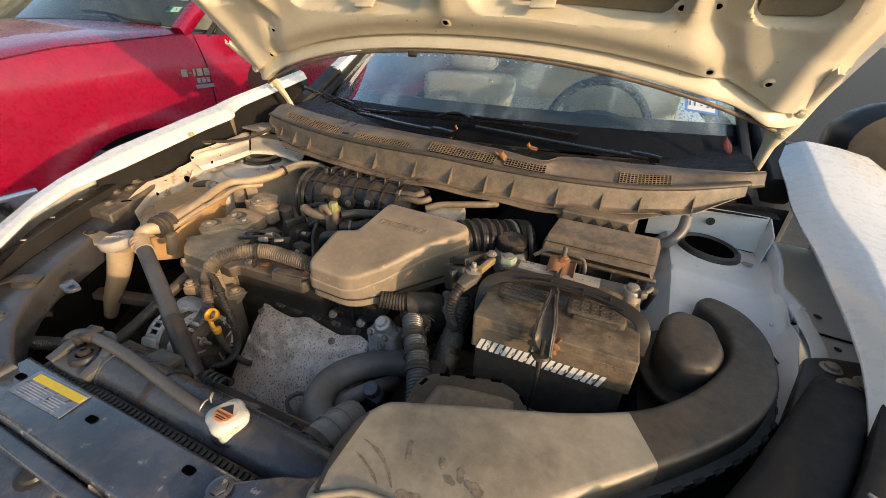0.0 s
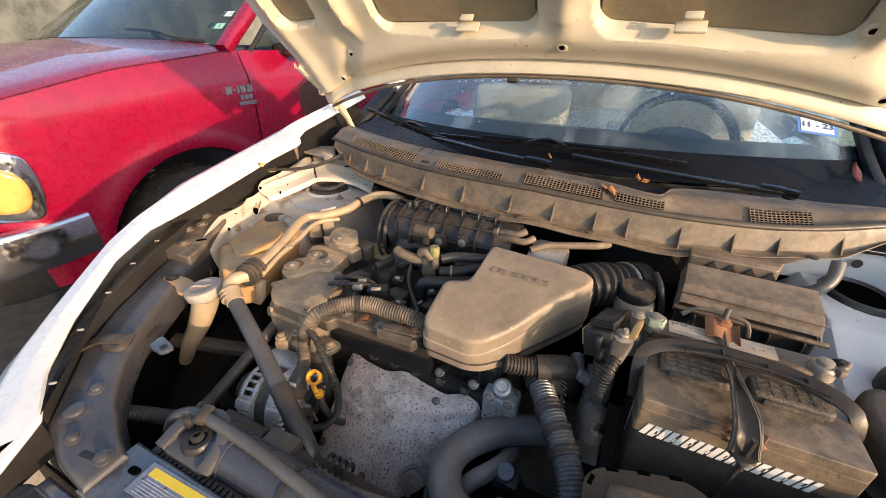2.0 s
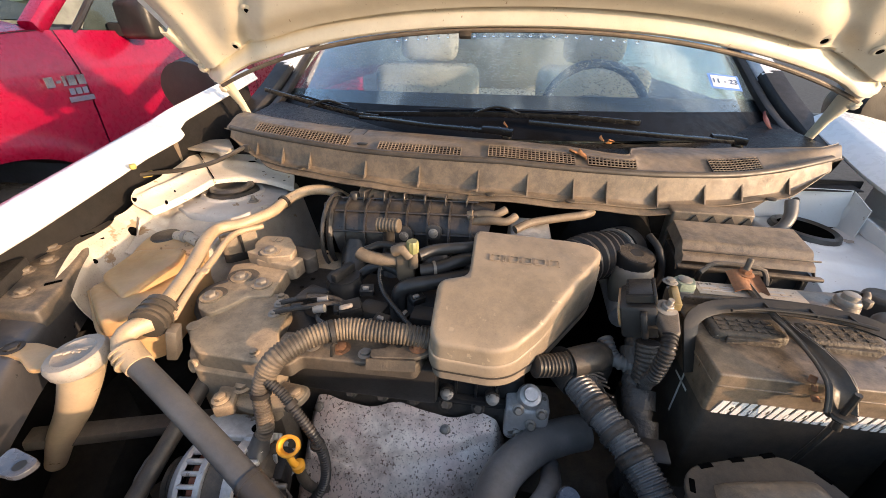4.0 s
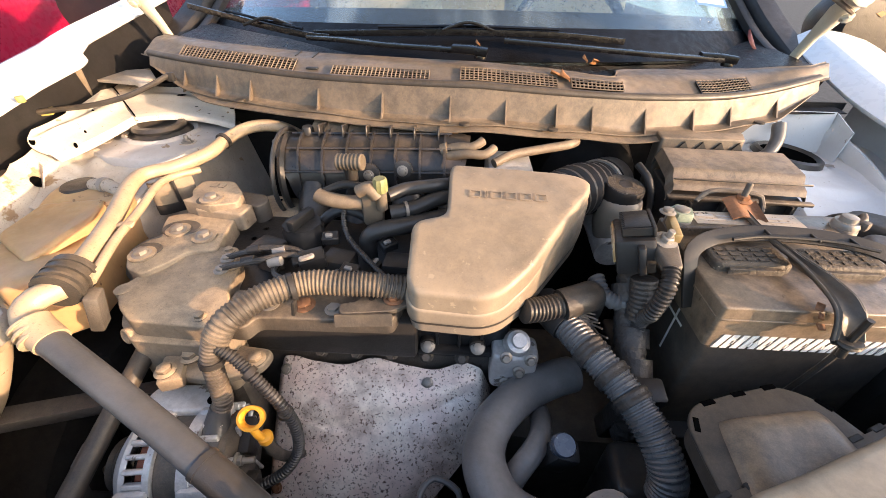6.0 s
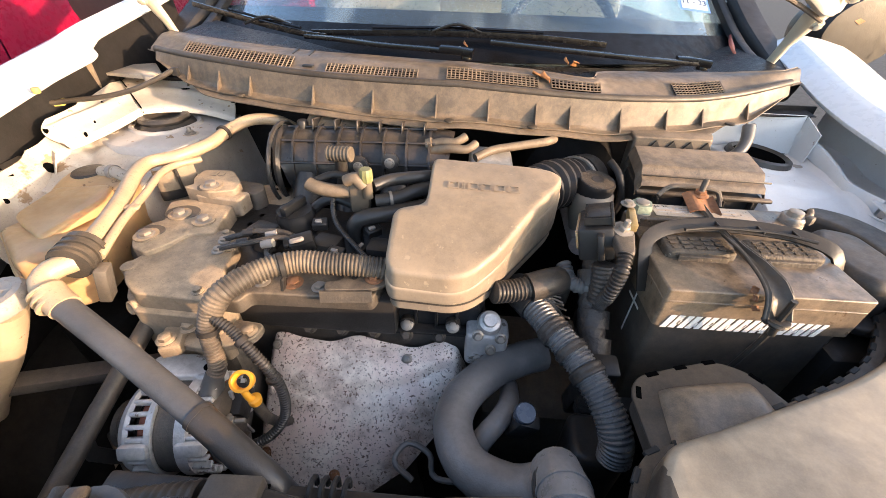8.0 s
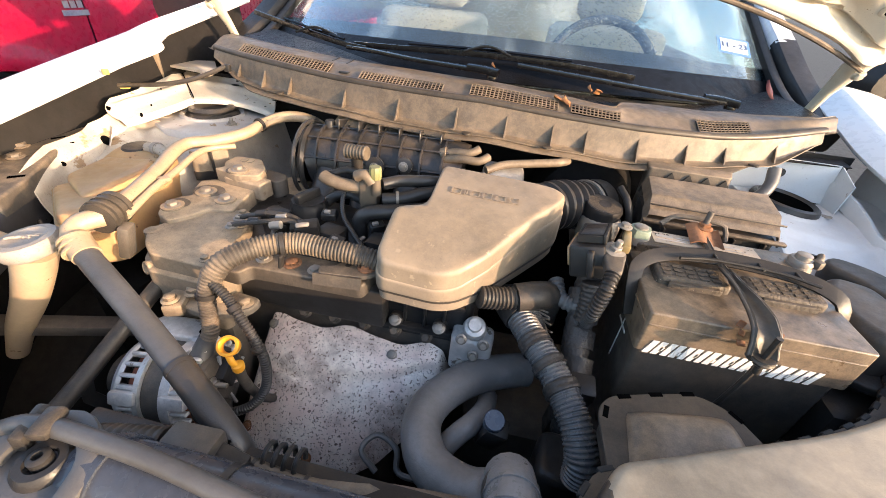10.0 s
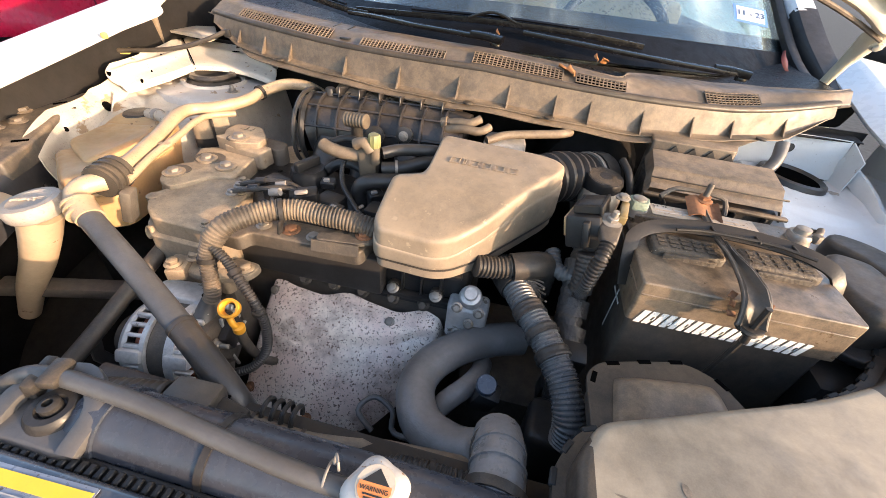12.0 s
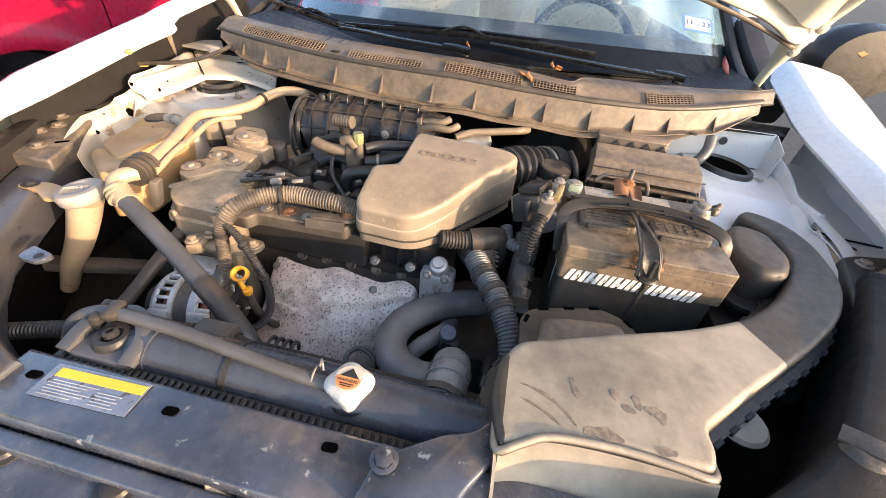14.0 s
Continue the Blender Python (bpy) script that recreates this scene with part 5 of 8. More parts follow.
part("lid_seam", slab(rounded([(X0 - 0.0012, Y0 - 0.0012), (X1 + 0.0012, Y0 - 0.0012), (X1 + 0.0012, Y1 + 0.001), (X0 - 0.0012, Y1 + 0.001)], 0.010), ZT - 0.019, ZT - 0.016, 0.001, both=True), "battery_top", bat)
part("rear_step", slab(rounded([(X0 + 0.006, 0.588), (X1 - 0.006, 0.588), (X1 - 0.006, Y1 - 0.003), (X0 + 0.006, Y1 - 0.003)], 0.006), ZT - 0.01, ZT + 0.014, 0.004), "battery_top", bat)
for x0 in (0.270, 0.376):
    vc = part("vent_cap", slab(rounded([(x0, 0.518), (x0 + 0.086, 0.518), (x0 + 0.086, 0.556), (x0, 0.556)], 0.008), ZT - 0.004, ZT + 0.011, 0.004), "battery_caps", bat, "grit-covered vent cap")
    part("cap_lip", slab(rounded([(x0 + 0.012, 0.513), (x0 + 0.074, 0.513), (x0 + 0.070, 0.520), (x0 + 0.016, 0.520)], 0.002), ZT - 0.002, ZT + 0.007, 0.002), "battery_caps", vc)
    bars(vc, "cap_print", "battery_caps", Matrix.Translation((x0 + 0.008, 0.524, ZT + 0.0112)), [(0.014 * k, 0.009 * j, 0.010, 0.005) for k in range(5) for j in range(3)], 0.0012)
# white letters as plain slanted shapes
fm = Matrix.Translation((0.2615, Y0 - 0.0003, 0.9062)) @ pose(0, 0, 0, 90, 0, 0)
xs, wide = 0.0, (0.007, 0.0175, 0.0165, 0.0155, 0.0175, 0.0155, 0.0165, 0.019, 0.0165, 0.0155)
for k, wd in enumerate(wide):
    if wd < 0.01:
        rows = [(xs, 0, wd, 0.0205)]
    else:
        up = 0.0135 if k % 2 else 0.0075
        rows = [(xs, 0, wd * 0.40, 0.0205), (xs + wd * 0.40, up * 0.5, wd * 0.22, 0.006), (xs + wd * 0.62, 0, wd * 0.38, 0.0205)]
    bars(bat, "letter", "ink_white", fm, rows, 0.0008, 0.35, "worn white printed mark")
    xs += wd + 0.0027
part("case_label", box((0.058, 0.0008, 0.02), (0.385, Y0 + 0.0045, 0.80), r=0), "label_white", bat)
part("top_label", box((0.135, 0.030, 0.0008), (0.350, 0.610, ZT + 0.0145), (0, 0, -1), 0), "label_white", bat, "torn white label with faded print")
tl_label = Matrix.Translation((0.288, 0.600, ZT + 0.0152))
for row in [(0.0, 0.012, 0.022, 0.006), (0.026, 0.013, 0.03, 0.003), (0.026, 0.008, 0.026, 0.002), (0.0, 0.004, 0.045, 0.002), (0.085, 0.010, 0.024, 0.005), (0.085, 0.003, 0.03, 0.002)]:
    bars(bat, "label_print", "ink_grey", tl_label, [row], 0.0003)
lettering(bat, "label_code", "H-35", 0.010, Matrix.Translation((0.297, 0.6185, ZT + 0.0153)), "ink", 0.0001)
for x, y in ((0.262, 0.605), (0.465, 0.600)):
    part("post", lathe([(0.016, -0.004), (0.015, 0.006), (0.010, 0.008), (0.009, 0.020), (0.007, 0.021), (0, 0.021)], Matrix.Translation((x, y, ZT + 0.01)), 24), "steel", bat)
# painted cross on the side
bars(bat, "paint_mark", "ink_white", Matrix.Translation((X0 + 0.0038, 0.520, 0.862)) @ pose(0, 0, 0, 90, 0, -90), [(0.0, -0.03, 0.0032, 0.075), (-0.018, 0.026, 0.036, 0.0034)], 0.0005)
strap = thing("battery_strap", "dark webbed carrying strap across the battery top", "strap")
part("web", tube([(0.250, 0.500, 0.925), (0.246, 0.520, 0.962), (0.252, 0.540, 0.978), (0.285, 0.560, 0.984), (0.340, 0.567, 0.987), (0.410, 0.560, 0.988), (0.455, 0.548, 0.985), (0.482, 0.534, 0.975), (0.488, 0.525, 0.955), (0.487, 0.520, 0.93)], 0.01, 12, 0.008, flat=(0.019, 0.004)), "strap", strap)
part("web_rim", tube([(0.30, 0.552, 0.987), (0.340, 0.556, 0.990), (0.410, 0.550, 0.991), (0.455, 0.538, 0.988)], 0.0022, 8, 0.008), "strap", strap)
part("web_rim", tube([(0.30, 0.574, 0.987), (0.340, 0.578, 0.990), (0.410, 0.571, 0.991), (0.455, 0.558, 0.988)], 0.0022, 8, 0.008), "strap", strap)
for x in (0.345, 0.395, 0.435):
    part("web_bar", box((0.003, 0.022, 0.003), (x, 0.566 - (x - 0.34) * 0.13, 0.9905), (0, 0, 0), 0.001), "strap", strap)
hold = thing("battery_clamp", "black steel battery clamp with rusty edges and a long bolt", "clamp")


def clamp_fn(u, v):
    """Hollow cast hook: a narrow neck, a wide shoulder with raised rims, a nose bent down over the front."""
    y = lerp_table([(0, 0.640), (0.35, 0.572), (0.55, 0.528), (0.68, 0.495), (0.80, 0.468), (0.90, 0.446), (1.0, 0.436)], v)
    half = lerp_table([(0, 0.007), (0.35, 0.0058), (0.55, 0.0062), (0.66, 0.009), (0.74, 0.0115), (0.82, 0.0135), (0.92, 0.0140), (0.97, 0.014), (1.0, 0.015)], v)
    s = 2 * u - 1
    x = 0.349 + 0.011 * v + half * s
    z = lerp_table([(0, 0.986), (0.3, 0.980), (0.5, 0.980), (0.60, 0.981), (0.70, 0.983), (0.84, 0.980), (0.90, 0.973), (1.0, 0.950)], v)
    return Vector((x, y - 0.004 * abs(s) * max(0, v - 0.8) * 5, z + 0.006 * abs(s) ** 4 * (1 if v > 0.5 else 0.5) - 0.003 * (1 - s * s) * (1 if v > 0.55 else 0)))


part("clamp_arm", sheet(clamp_fn, 18, 48, 0.004), "clamp_black", hold)
for u in (0.03, 0.97):
    part("clamp_rim", tube([clamp_fn(u, v) + Vector((0, 0, 0.001)) for v in (0.45, 0.56, 0.66, 0.74, 0.82, 0.88, 0.92, 0.96, 1.0)], 0.0020, 10, 0.005), "clamp_black", hold)
part("clamp_lip", tube([clamp_fn(u, 1.0) for u in (0.0, 0.25, 0.5, 0.75, 1.0)], 0.0022, 10, 0.005), "clamp_black", hold)
for k, (x, y, z, a) in enumerate(((0.343, 0.452, 0.966, 25), (0.342, 0.458, 0.973, -20), (0.377, 0.448, 0.962, 40), (0.376, 0.445, 0.953, 10), (0.378, 0.452, 0.970, -30), (0.345, 0.447, 0.956, 15))):
    part("rust_flake", box((0.008 + 0.002 * (k % 3), 0.007, 0.0016), (x, y, z), (20 + a, a, 30 - a), 0.0015), "rust", hold)
part("front_bolt", tube([(0.361, 0.430, 0.985), (0.361, 0.432, 0.93), (0.358, 0.440, 0.86), (0.352, 0.446, 0.79)], 0.0034, 8, 0.02), "plastic", hold)
part("front_nut", bolt(axis_pose((0.361, 0.431, 0.956), (0, -0.15, -1)), 0.0075, 0.010, stud=0.010), "plastic", hold)
part("front_washer", lathe([(0, 0.002), (0.011, 0.002), (0.0125, 0.0), (0.011, -0.002)], axis_pose((0.361, 0.432, 0.954), (0, -0.15, 1)), 20), "plastic", hold)
part("rear_stud", lathe([(0.004, -0.04), (0.004, 0.026), (0.003, 0.028), (0, 0.028)], Matrix.Translation((0.352, 0.635, 0.992)), 12), "block", hold)
part("rear_nut", bolt(Matrix.Translation((0.352, 0.635, 0.994)), 0.008, 0.008), "rust", hold)
part("rust_plate", sheet(lambda u, v: Vector((0.330 + 0.045 * u, 0.640 - 0.036 * v, 0.992 - 0.010 * v + 0.005 * math.sin(6 * u))), 10, 8, 0.002), "rust", hold, "flaking rusty clamp end")
part("clamp_wire", tube([(0.30, 0.645, 0.985), (0.32, 0.655, 0.996), (0.36, 0.652, 0.998), (0.385, 0.648, 0.994), (0.39, 0.64, 0.975)], 0.0035, 8, 0.008), "block", hold)
link = thing("fuse_link_block", "black ribbed fuse link block clamped to the battery post", "fuse block")
lm = Matrix.Translation((0.200, 0.576, 0.962)) @ pose(0, 0, 0, -12, -16, -14)
part("link_body", turned(box((0.044, 0.088, 0.044), (0, 0, -0.004), r=0.004), lm), "plastic_clean", link)
part("link_shoulder", turned(box((0.030, 0.060, 0.016), (0.004, 0.004, 0.022), r=0.003), lm), "plastic_clean", link)
for k in range(11):
    part("fin", turned(box((0.034, 0.0026, 0.010), (0.003, -0.033 + 0.0066 * k, 0.0245), r=0.0008, seg=1), lm), "strap", link)
part("fin_rail", turned(box((0.004, 0.074, 0.012), (0.021, 0.0, 0.0245), r=0.001), lm), "strap", link)
win = part("link_window", turned(box((0.0032, 0.078, 0.026), (-0.0230, 0.0, 0.002), r=0.001), lm), "tank", link, "yellowed fuse window")
for k in range(4):
    part("fuse_cell", turned(box((0.0012, 0.0135, 0.018), (-0.0248, -0.0285 + 0.019 * k, 0.002), r=0.0004, seg=1), lm), "label_white", win)
part("link_clip", turned(box((0.008, 0.020, 0.034), (0.006, -0.048, -0.004), r=0.002), lm), "plastic_clean", link)
part("link_tail", tube([(0.205, 0.530, 0.940), (0.207, 0.520, 0.915), (0.206, 0.512, 0.890)], 0.016, 14, 0.008, rib=(0.006, 0.001)), "tape", link)
part("terminal_washer", lathe([(0.0135, 0.0), (0.0135, 0.003), (0.006, 0.004)], axis_pose((0.220, 0.546, 0.984), (0.05, -0.25, 1)), 20), "steel", link)
part("brass_strip", box((0.010, 0.045, 0.012), (0.236, 0.565, 0.990), (0, 0, -12), 0.002), "brass", link)
part("terminal_bolt", bolt(axis_pose((0.220, 0.546, 0.984), (0.05, -0.25, 1)), 0.0075, 0.010, stud=0.008), "steel", link)
part("terminal_lug", slab(rounded([(0.205, 0.500), (0.222, 0.498), (0.236, 0.545), (0.226, 0.562), (0.206, 0.552)], 0.006), 0.972, 0.984, 0.003), "block", link)
part("post_clamp", lathe([(0.008, 0.0), (0.014, 0.0), (0.015, 0.006), (0.013, 0.012), (0.007, 0.012)], Matrix.Translation((0.262, 0.605, 0.982)), 20, wave=lambda a: 1 + 0.08 * math.sin(5 * a)), "corrosion", link, "terminal clamp crusted green")
part("second_bolt", bolt(Matrix.Translation((0.236, 0.590, 0.998)), 0.0065, 0.006), "steel", link)
cab = thing("positive_cable", "black corrugated positive battery cable", "cable", "battery cables")
part("cable_body", tube([(0.214, 0.505, 0.978), (0.208, 0.488, 0.962), (0.204, 0.488, 0.925), (0.206, 0.505, 0.89), (0.202, 0.50, 0.84)], 0.0095, 14, rib=(0.005, 0.0016)), "plastic_clean", cab)
neg = thing("negative_terminal", "corroded negative battery clamp with its black cable", "terminal")
part("neg_clamp", lathe([(0.008, 0.0), (0.014, 0.0), (0.015, 0.006), (0.013, 0.010), (0.007, 0.010)], Matrix.Translation((0.465, 0.600, 0.980)), 20), "steel", neg)
part("neg_bolt", tube([(0.478, 0.598, 0.986), (0.488, 0.604, 0.990), (0.492, 0.612, 0.992)], 0.004, 10, 0.006), "block", neg)
part("neg_ear", box((0.012, 0.010, 0.012), (0.480, 0.592, 0.988), (0, 0, 30), 0.003), "block", neg)
part("neg_cable", tube([(0.490, 0.612, 0.985), (0.502, 0.640, 0.972), (0.505, 0.665, 0.95), (0.50, 0.68, 0.91)], 0.006, 10, 0.01), "plastic_clean", neg)
tray = thing("battery_tray", "black plastic battery tray on a bracket", "battery tray")
part("tray_base", slab(rounded([(0.235, 0.440), (0.50, 0.440), (0.50, 0.65), (0.235, 0.65)], 0.01), 0.715, 0.745, 0.004), "plastic_clean", tray)
part("tray_leg", box((0.20, 0.16, 0.43), (0.37, 0.55, 0.50), r=0.01), "bay", tray)
part("bracket_plate", box((0.06, 0.03, 0.004), (0.41, 0.418, 0.80), (10, 0, 0), 0.001), "label_white", tray)
part("bracket_post", box((0.03, 0.02, 0.09), (0.41, 0.428, 0.755), r=0.003), "plastic_clean", tray)

# ---- intake cover ----
COVER = [(-0.039, 0.704), (0.150, 0.688), (0.166, 0.672), (0.152, 0.640), (0.099, 0.560), (0.064, 0.508), (0.030, 0.474), (0.006, 0.465), (-0.070, 0.470), (-0.079, 0.486), (-0.081, 0.570), (-0.042, 0.583), (-0.038, 0.60)]
cov = thing("intake_cover", "large dusty grey plastic air intake cover", "intake cover")
out = rounded(COVER, 0.016, 4)


def cover_rise(x, y):
    return lerp_table([(0.465, 0.013), (0.49, 0.021), (0.52, 0.030), (0.56, 0.041), (0.60, 0.049), (0.71, 0.060)], y) - 0.10 * max(0, x - 0.12)


part("shell", slab(out, 0.912, 0.942, 0.0045, top=cover_rise, seg=3, cut=0.012), "cover", cov)
cc = Vector((0.03, 0.58))
grow = [tuple(cc + (Vector(p) - cc) * 1.018) for p in out]
part("rim", slab(grow, 0.9105, 0.9165, 0.0012, top=cover_rise, both=True, cut=0.02), "cover", cov)
shrink = [tuple(cc + (Vector(p) - cc) * 0.985) for p in out]
seam = [tuple(cc + (Vector(p) - cc) * 1.006) for p in out]
part("seam", slab(seam, 0.9070, 0.9115, 0, top=cover_rise, cut=0.02), "plastic", cov, "gritty dark seam")
part("lower_box", slab(shrink, 0.893, 0.915, 0.004, top=cover_rise, cut=0.02), "cover", cov)
nm = Matrix.Translation((-0.010, 0.618, 0.9934)) @ pose(0, 0, 0, 5.7, 0, -3) @ Matrix.Diagonal((1.12, 1.15, 1, 1))
for k, (x, w) in enumerate(((0.0, 0.014), (0.018, 0.004), (0.026, 0.013), (0.043, 0.013), (0.060, 0.014), (0.078, 0.014))):
    frame_bars = [(x, 0, w, 0.0014), (x, 0.0125, w, 0.0014), (x, 0.0014, 0.0014, 0.0111), (x + w - 0.0014, 0.0014, 0.0014, 0.0111)]
    bars(cov, "embossed_bar", "cover", nm, frame_bars, 0.0009, label="embossed mark")


el = thing("breather_hose", "black corrugated breather hose beside the intake cover", "hose")
part("hose_body", tube([(0.060, 0.500, 0.905), (0.085, 0.510, 0.900), (0.115, 0.520, 0.900)], 0.016, 16, rib=(0.006, 0.002)), "plastic", el)
part("elbow", tube([(0.110, 0.518, 0.900), (0.140, 0.530, 0.902), (0.156, 0.545, 0.890), (0.158, 0.555, 0.84)], 0.020, 16, 0.008), "plastic", el)
bel = thing("intake_bellows", "black rubber intake bellows behind the cover", "intake hose")
part("bellows_body", tube([(0.130, 0.705, 0.945), (0.165, 0.738, 0.945), (0.20, 0.770, 0.935), (0.23, 0.800, 0.925)], 0.044, 24, rib=(0.017, 0.007)), "plastic_clean", bel)
part("bellows_cuff", tube([(0.222, 0.792, 0.928), (0.245, 0.815, 0.922)], 0.048, 24, 0.01), "plastic_clean", bel)
part("band_clamp", tube([(0.214, 0.784, 0.930), (0.219, 0.789, 0.929)], 0.0475, 24, 0.005), "steel", bel)

# ---- intake duct ----
DUCT = [(0.190, 0.168), (0.178, 0.22), (0.181, 0.262), (0.202, 0.296), (0.262, 0.317), (0.335, 0.346), (0.42, 0.380), (0.508, 0.428), (0.572, 0.498), (0.612, 0.575), (0.616, 0.625), (0.602, 0.672), (0.575, 0.700), (0.600, 0.735), (0.648, 0.705), (0.672, 0.640), (0.664, 0.53), (0.622, 0.452), (0.556, 0.384), (0.50, 0.335), (0.46, 0.300), (0.42, 0.262), (0.388, 0.232), (0.392, 0.215), (0.387, 0.192), (0.350, 0.191), (0.30, 0.193), (0.24, 0.189), (0.215, 0.178)]
duct = thing("air_duct", "broad dusty black plastic air intake duct", "air duct")
dout = rounded(DUCT, [0.012] * 5 + [0.040] * 15 + [0.012] * 9, 4)

def duct_rise(x, y):
    return 0.010 * math.exp(-((x - 0.33) / 0.10) ** 2 - ((y - 0.27) / 0.07) ** 2) + 0.05 * max(0, x - 0.48)


shell_mesh = slab(dout, 0.880, 0.931, 0.017, seg=5, top=duct_rise, cut=0.014)
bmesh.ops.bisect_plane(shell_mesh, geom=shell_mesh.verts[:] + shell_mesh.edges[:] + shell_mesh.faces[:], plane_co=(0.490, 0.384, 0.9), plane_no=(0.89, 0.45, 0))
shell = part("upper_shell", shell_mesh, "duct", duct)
# the arm beyond the broad mouth: less dust, its shadow also put in the colour
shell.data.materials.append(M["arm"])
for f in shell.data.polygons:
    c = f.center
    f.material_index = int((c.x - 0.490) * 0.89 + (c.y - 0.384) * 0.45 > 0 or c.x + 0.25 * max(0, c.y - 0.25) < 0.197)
dc = Vector((0.36, 0.32))


def smudge(a, b, c, wide, seed):
    """A finger mark on the duct along a bent line, its edges uneven."""
    def fn(u, v):
        p = Vector(a) * (1 - u) ** 2 + Vector(b) * 2 * u * (1 - u) + Vector(c) * u * u
        t = (Vector(c) - Vector(a)).normalized()
        w = wide * (0.25 + 0.75 * math.sin(math.pi * min(1, max(0, u))) ** 0.5) * (1 + 0.25 * math.sin(seed + 11 * u) + 0.12 * math.sin(3 * seed + 29 * u))
        q = p + Vector((-t.y, t.x)) * w * (v - 0.5)
        return Vector((q.x, q.y, 0.9313 + duct_rise(q.x, q.y)))
    part("finger_mark", sheet(fn, 16, 4, 0.0003), "smear", shell, "mark rubbed through the dust")


for k, (a, b, c, w) in enumerate((((0.257, 0.256), (0.261, 0.245), (0.264, 0.232), 0.006), ((0.297, 0.250), (0.301, 0.245), (0.302, 0.239), 0.008), ((0.306, 0.234), (0.312, 0.232), (0.319, 0.230), 0.007), ((0.319, 0.248), (0.321, 0.242), (0.324, 0.233), 0.007), ((0.328, 0.237), (0.333, 0.235), (0.337, 0.234), 0.007), ((0.337, 0.240), (0.344, 0.233), (0.345, 0.224), 0.010), ((0.206, 0.237), (0.240, 0.233), (0.262, 0.203), 0.0035), ((0.207, 0.221), (0.230, 0.214), (0.247, 0.200), 0.003), ((0.268, 0.200), (0.285, 0.204), (0.305, 0.199), 0.012), ((0.332, 0.200), (0.342, 0.198), (0.352, 0.199), 0.008))):
    smudge(a, b, c, w, 1.7 * k)


def offset_outline(pts, d):
    res, n = [], len(pts)
    for i in range(n):
        t = Vector(pts[(i + 1) % n]) - Vector(pts[i - 1])
        nrm = Vector((-t.y, t.x)).normalized()
        res.append((pts[i][0] + nrm.x * d, pts[i][1] + nrm.y * d))
    return res


dflange = offset_outline(dout, 0.011)
# dark flange colour carries the shade along the duct's left edge
part("flange", slab(dflange, 0.884, 0.896, 0.003, both=True), "arm", duct)
part("lower_shell", slab(offset_outline(dout, -0.004), 0.840, 0.886, 0.002), "plastic_clean", duct)
walkway = [Vector((*p, 0)) for p in dflange]
acc, nxt, k = 0.0, 0.02, 0
for a, b in zip(walkway, walkway[1:]):
    d = (b - a)
    while nxt <= acc + d.length:
        c = a + d * ((nxt - acc) / d.length)
        if c.y > 0.20:
            ang = math.degrees(math.atan2(d.y, d.x))
            part("slot", box((0.016, 0.0058, 0.0065), (c.x, c.y, 0.8935), (0, 0, ang), 0.001, seg=1), "ink", duct)
        nxt += 0.032
    acc += d.length
part("mouth_lip", tube([(0.187, 0.200, 0.915), (0.190, 0.166, 0.924), (0.213, 0.176, 0.929), (0.240, 0.187, 0.932), (0.30, 0.191, 0.932), (0.35, 0.189, 0.930), (0.384, 0.189, 0.925), (0.395, 0.212, 0.912)], 0.0042, 10, 0.006), "duct", duct)
scoop = part("mouth_scoop", sheet(lambda u, v: Vector((0.192 + 0.195 * u, 0.186 - 0.12 * v + 0.004 * math.sin(3.1 * u) - 0.012 * (1 - u) ** 6, 0.926 - 0.058 * min(1, v / 0.45) ** 0.8 - 0.012 * v)), 24, 16, 0.003), "duct", duct, "dust-filled mouth of the duct")
part("mouth_wall", sheet(lambda u, v: Vector((0.188 + 0.003 * math.sin(3 * u), 0.172 - 0.08 * u, 0.862 + (0.058 - 0.045 * u) * v)), 8, 4, 0.003), "duct", scoop)
part("mouth_dark", slab(rounded([(0.228, 0.140), (0.258, 0.136), (0.262, 0.112), (0.232, 0.108)], 0.008), 0.850, 0.8655, 0.001), "ink", scoop)
part("mouth_end", box((0.010, 0.04, 0.02), (0.398, 0.180, 0.876), (0, 0, -12), 0.004), "duct", scoop)
part("side_tab", lathe([(0, 0.004), (0.026, 0.004), (0.030, 0.0), (0.028, -0.006)], Matrix.Translation((0.462, 0.290, 0.882)), 24), "duct", duct)
LOBE = [(0.214, 0.300), (0.212, 0.372), (0.224, 0.388), (0.268, 0.402), (0.316, 0.415), (0.346, 0.402), (0.372, 0.355)]
lobe = part("rear_lobe", slab(rounded(LOBE, 0.014), 0.860, 0.890, 0.003, seg=3), "arm", duct, "raised rear lobe of the duct")
def lobe_hump(u, v):
    """Rounded saddle of the lobe: high along both flanks, hollow between them, closed at its rear end."""
    x, y = 0.224 + 0.008 * v + (0.132 - 0.020 * v) * u, 0.306 + (0.072 + 0.020 * u) * v
    flank = (1 - abs(2 * u - 1) ** 4) ** 0.5
    rear = min(1, (1 - v) / 0.30)
    return Vector((x, y, 0.887 + 0.021 * flank * (1 - (1 - rear) ** 2) ** 0.5 - 0.007 * math.sin(math.pi * u) ** 2 * (1 - v)))


part("lobe_hump", sheet(lobe_hump, 28, 20, 0.002), "lobe", lobe)
part("lobe_flange", slab(offset_outline(rounded(LOBE, 0.014), 0.007), 0.887, 0.8925, 0.002, both=True), "arm", lobe)
for x, y, an in ((0.2135, 0.372, 75), (0.236, 0.3965, 18), (0.272, 0.4085, 15), (0.308, 0.4185, 15), (0.352, 0.401, -50)):
    part("lobe_slot", box((0.015, 0.0055, 0.003), (x, y, 0.8916), (0, 0, an), 0.0005), "void", lobe)
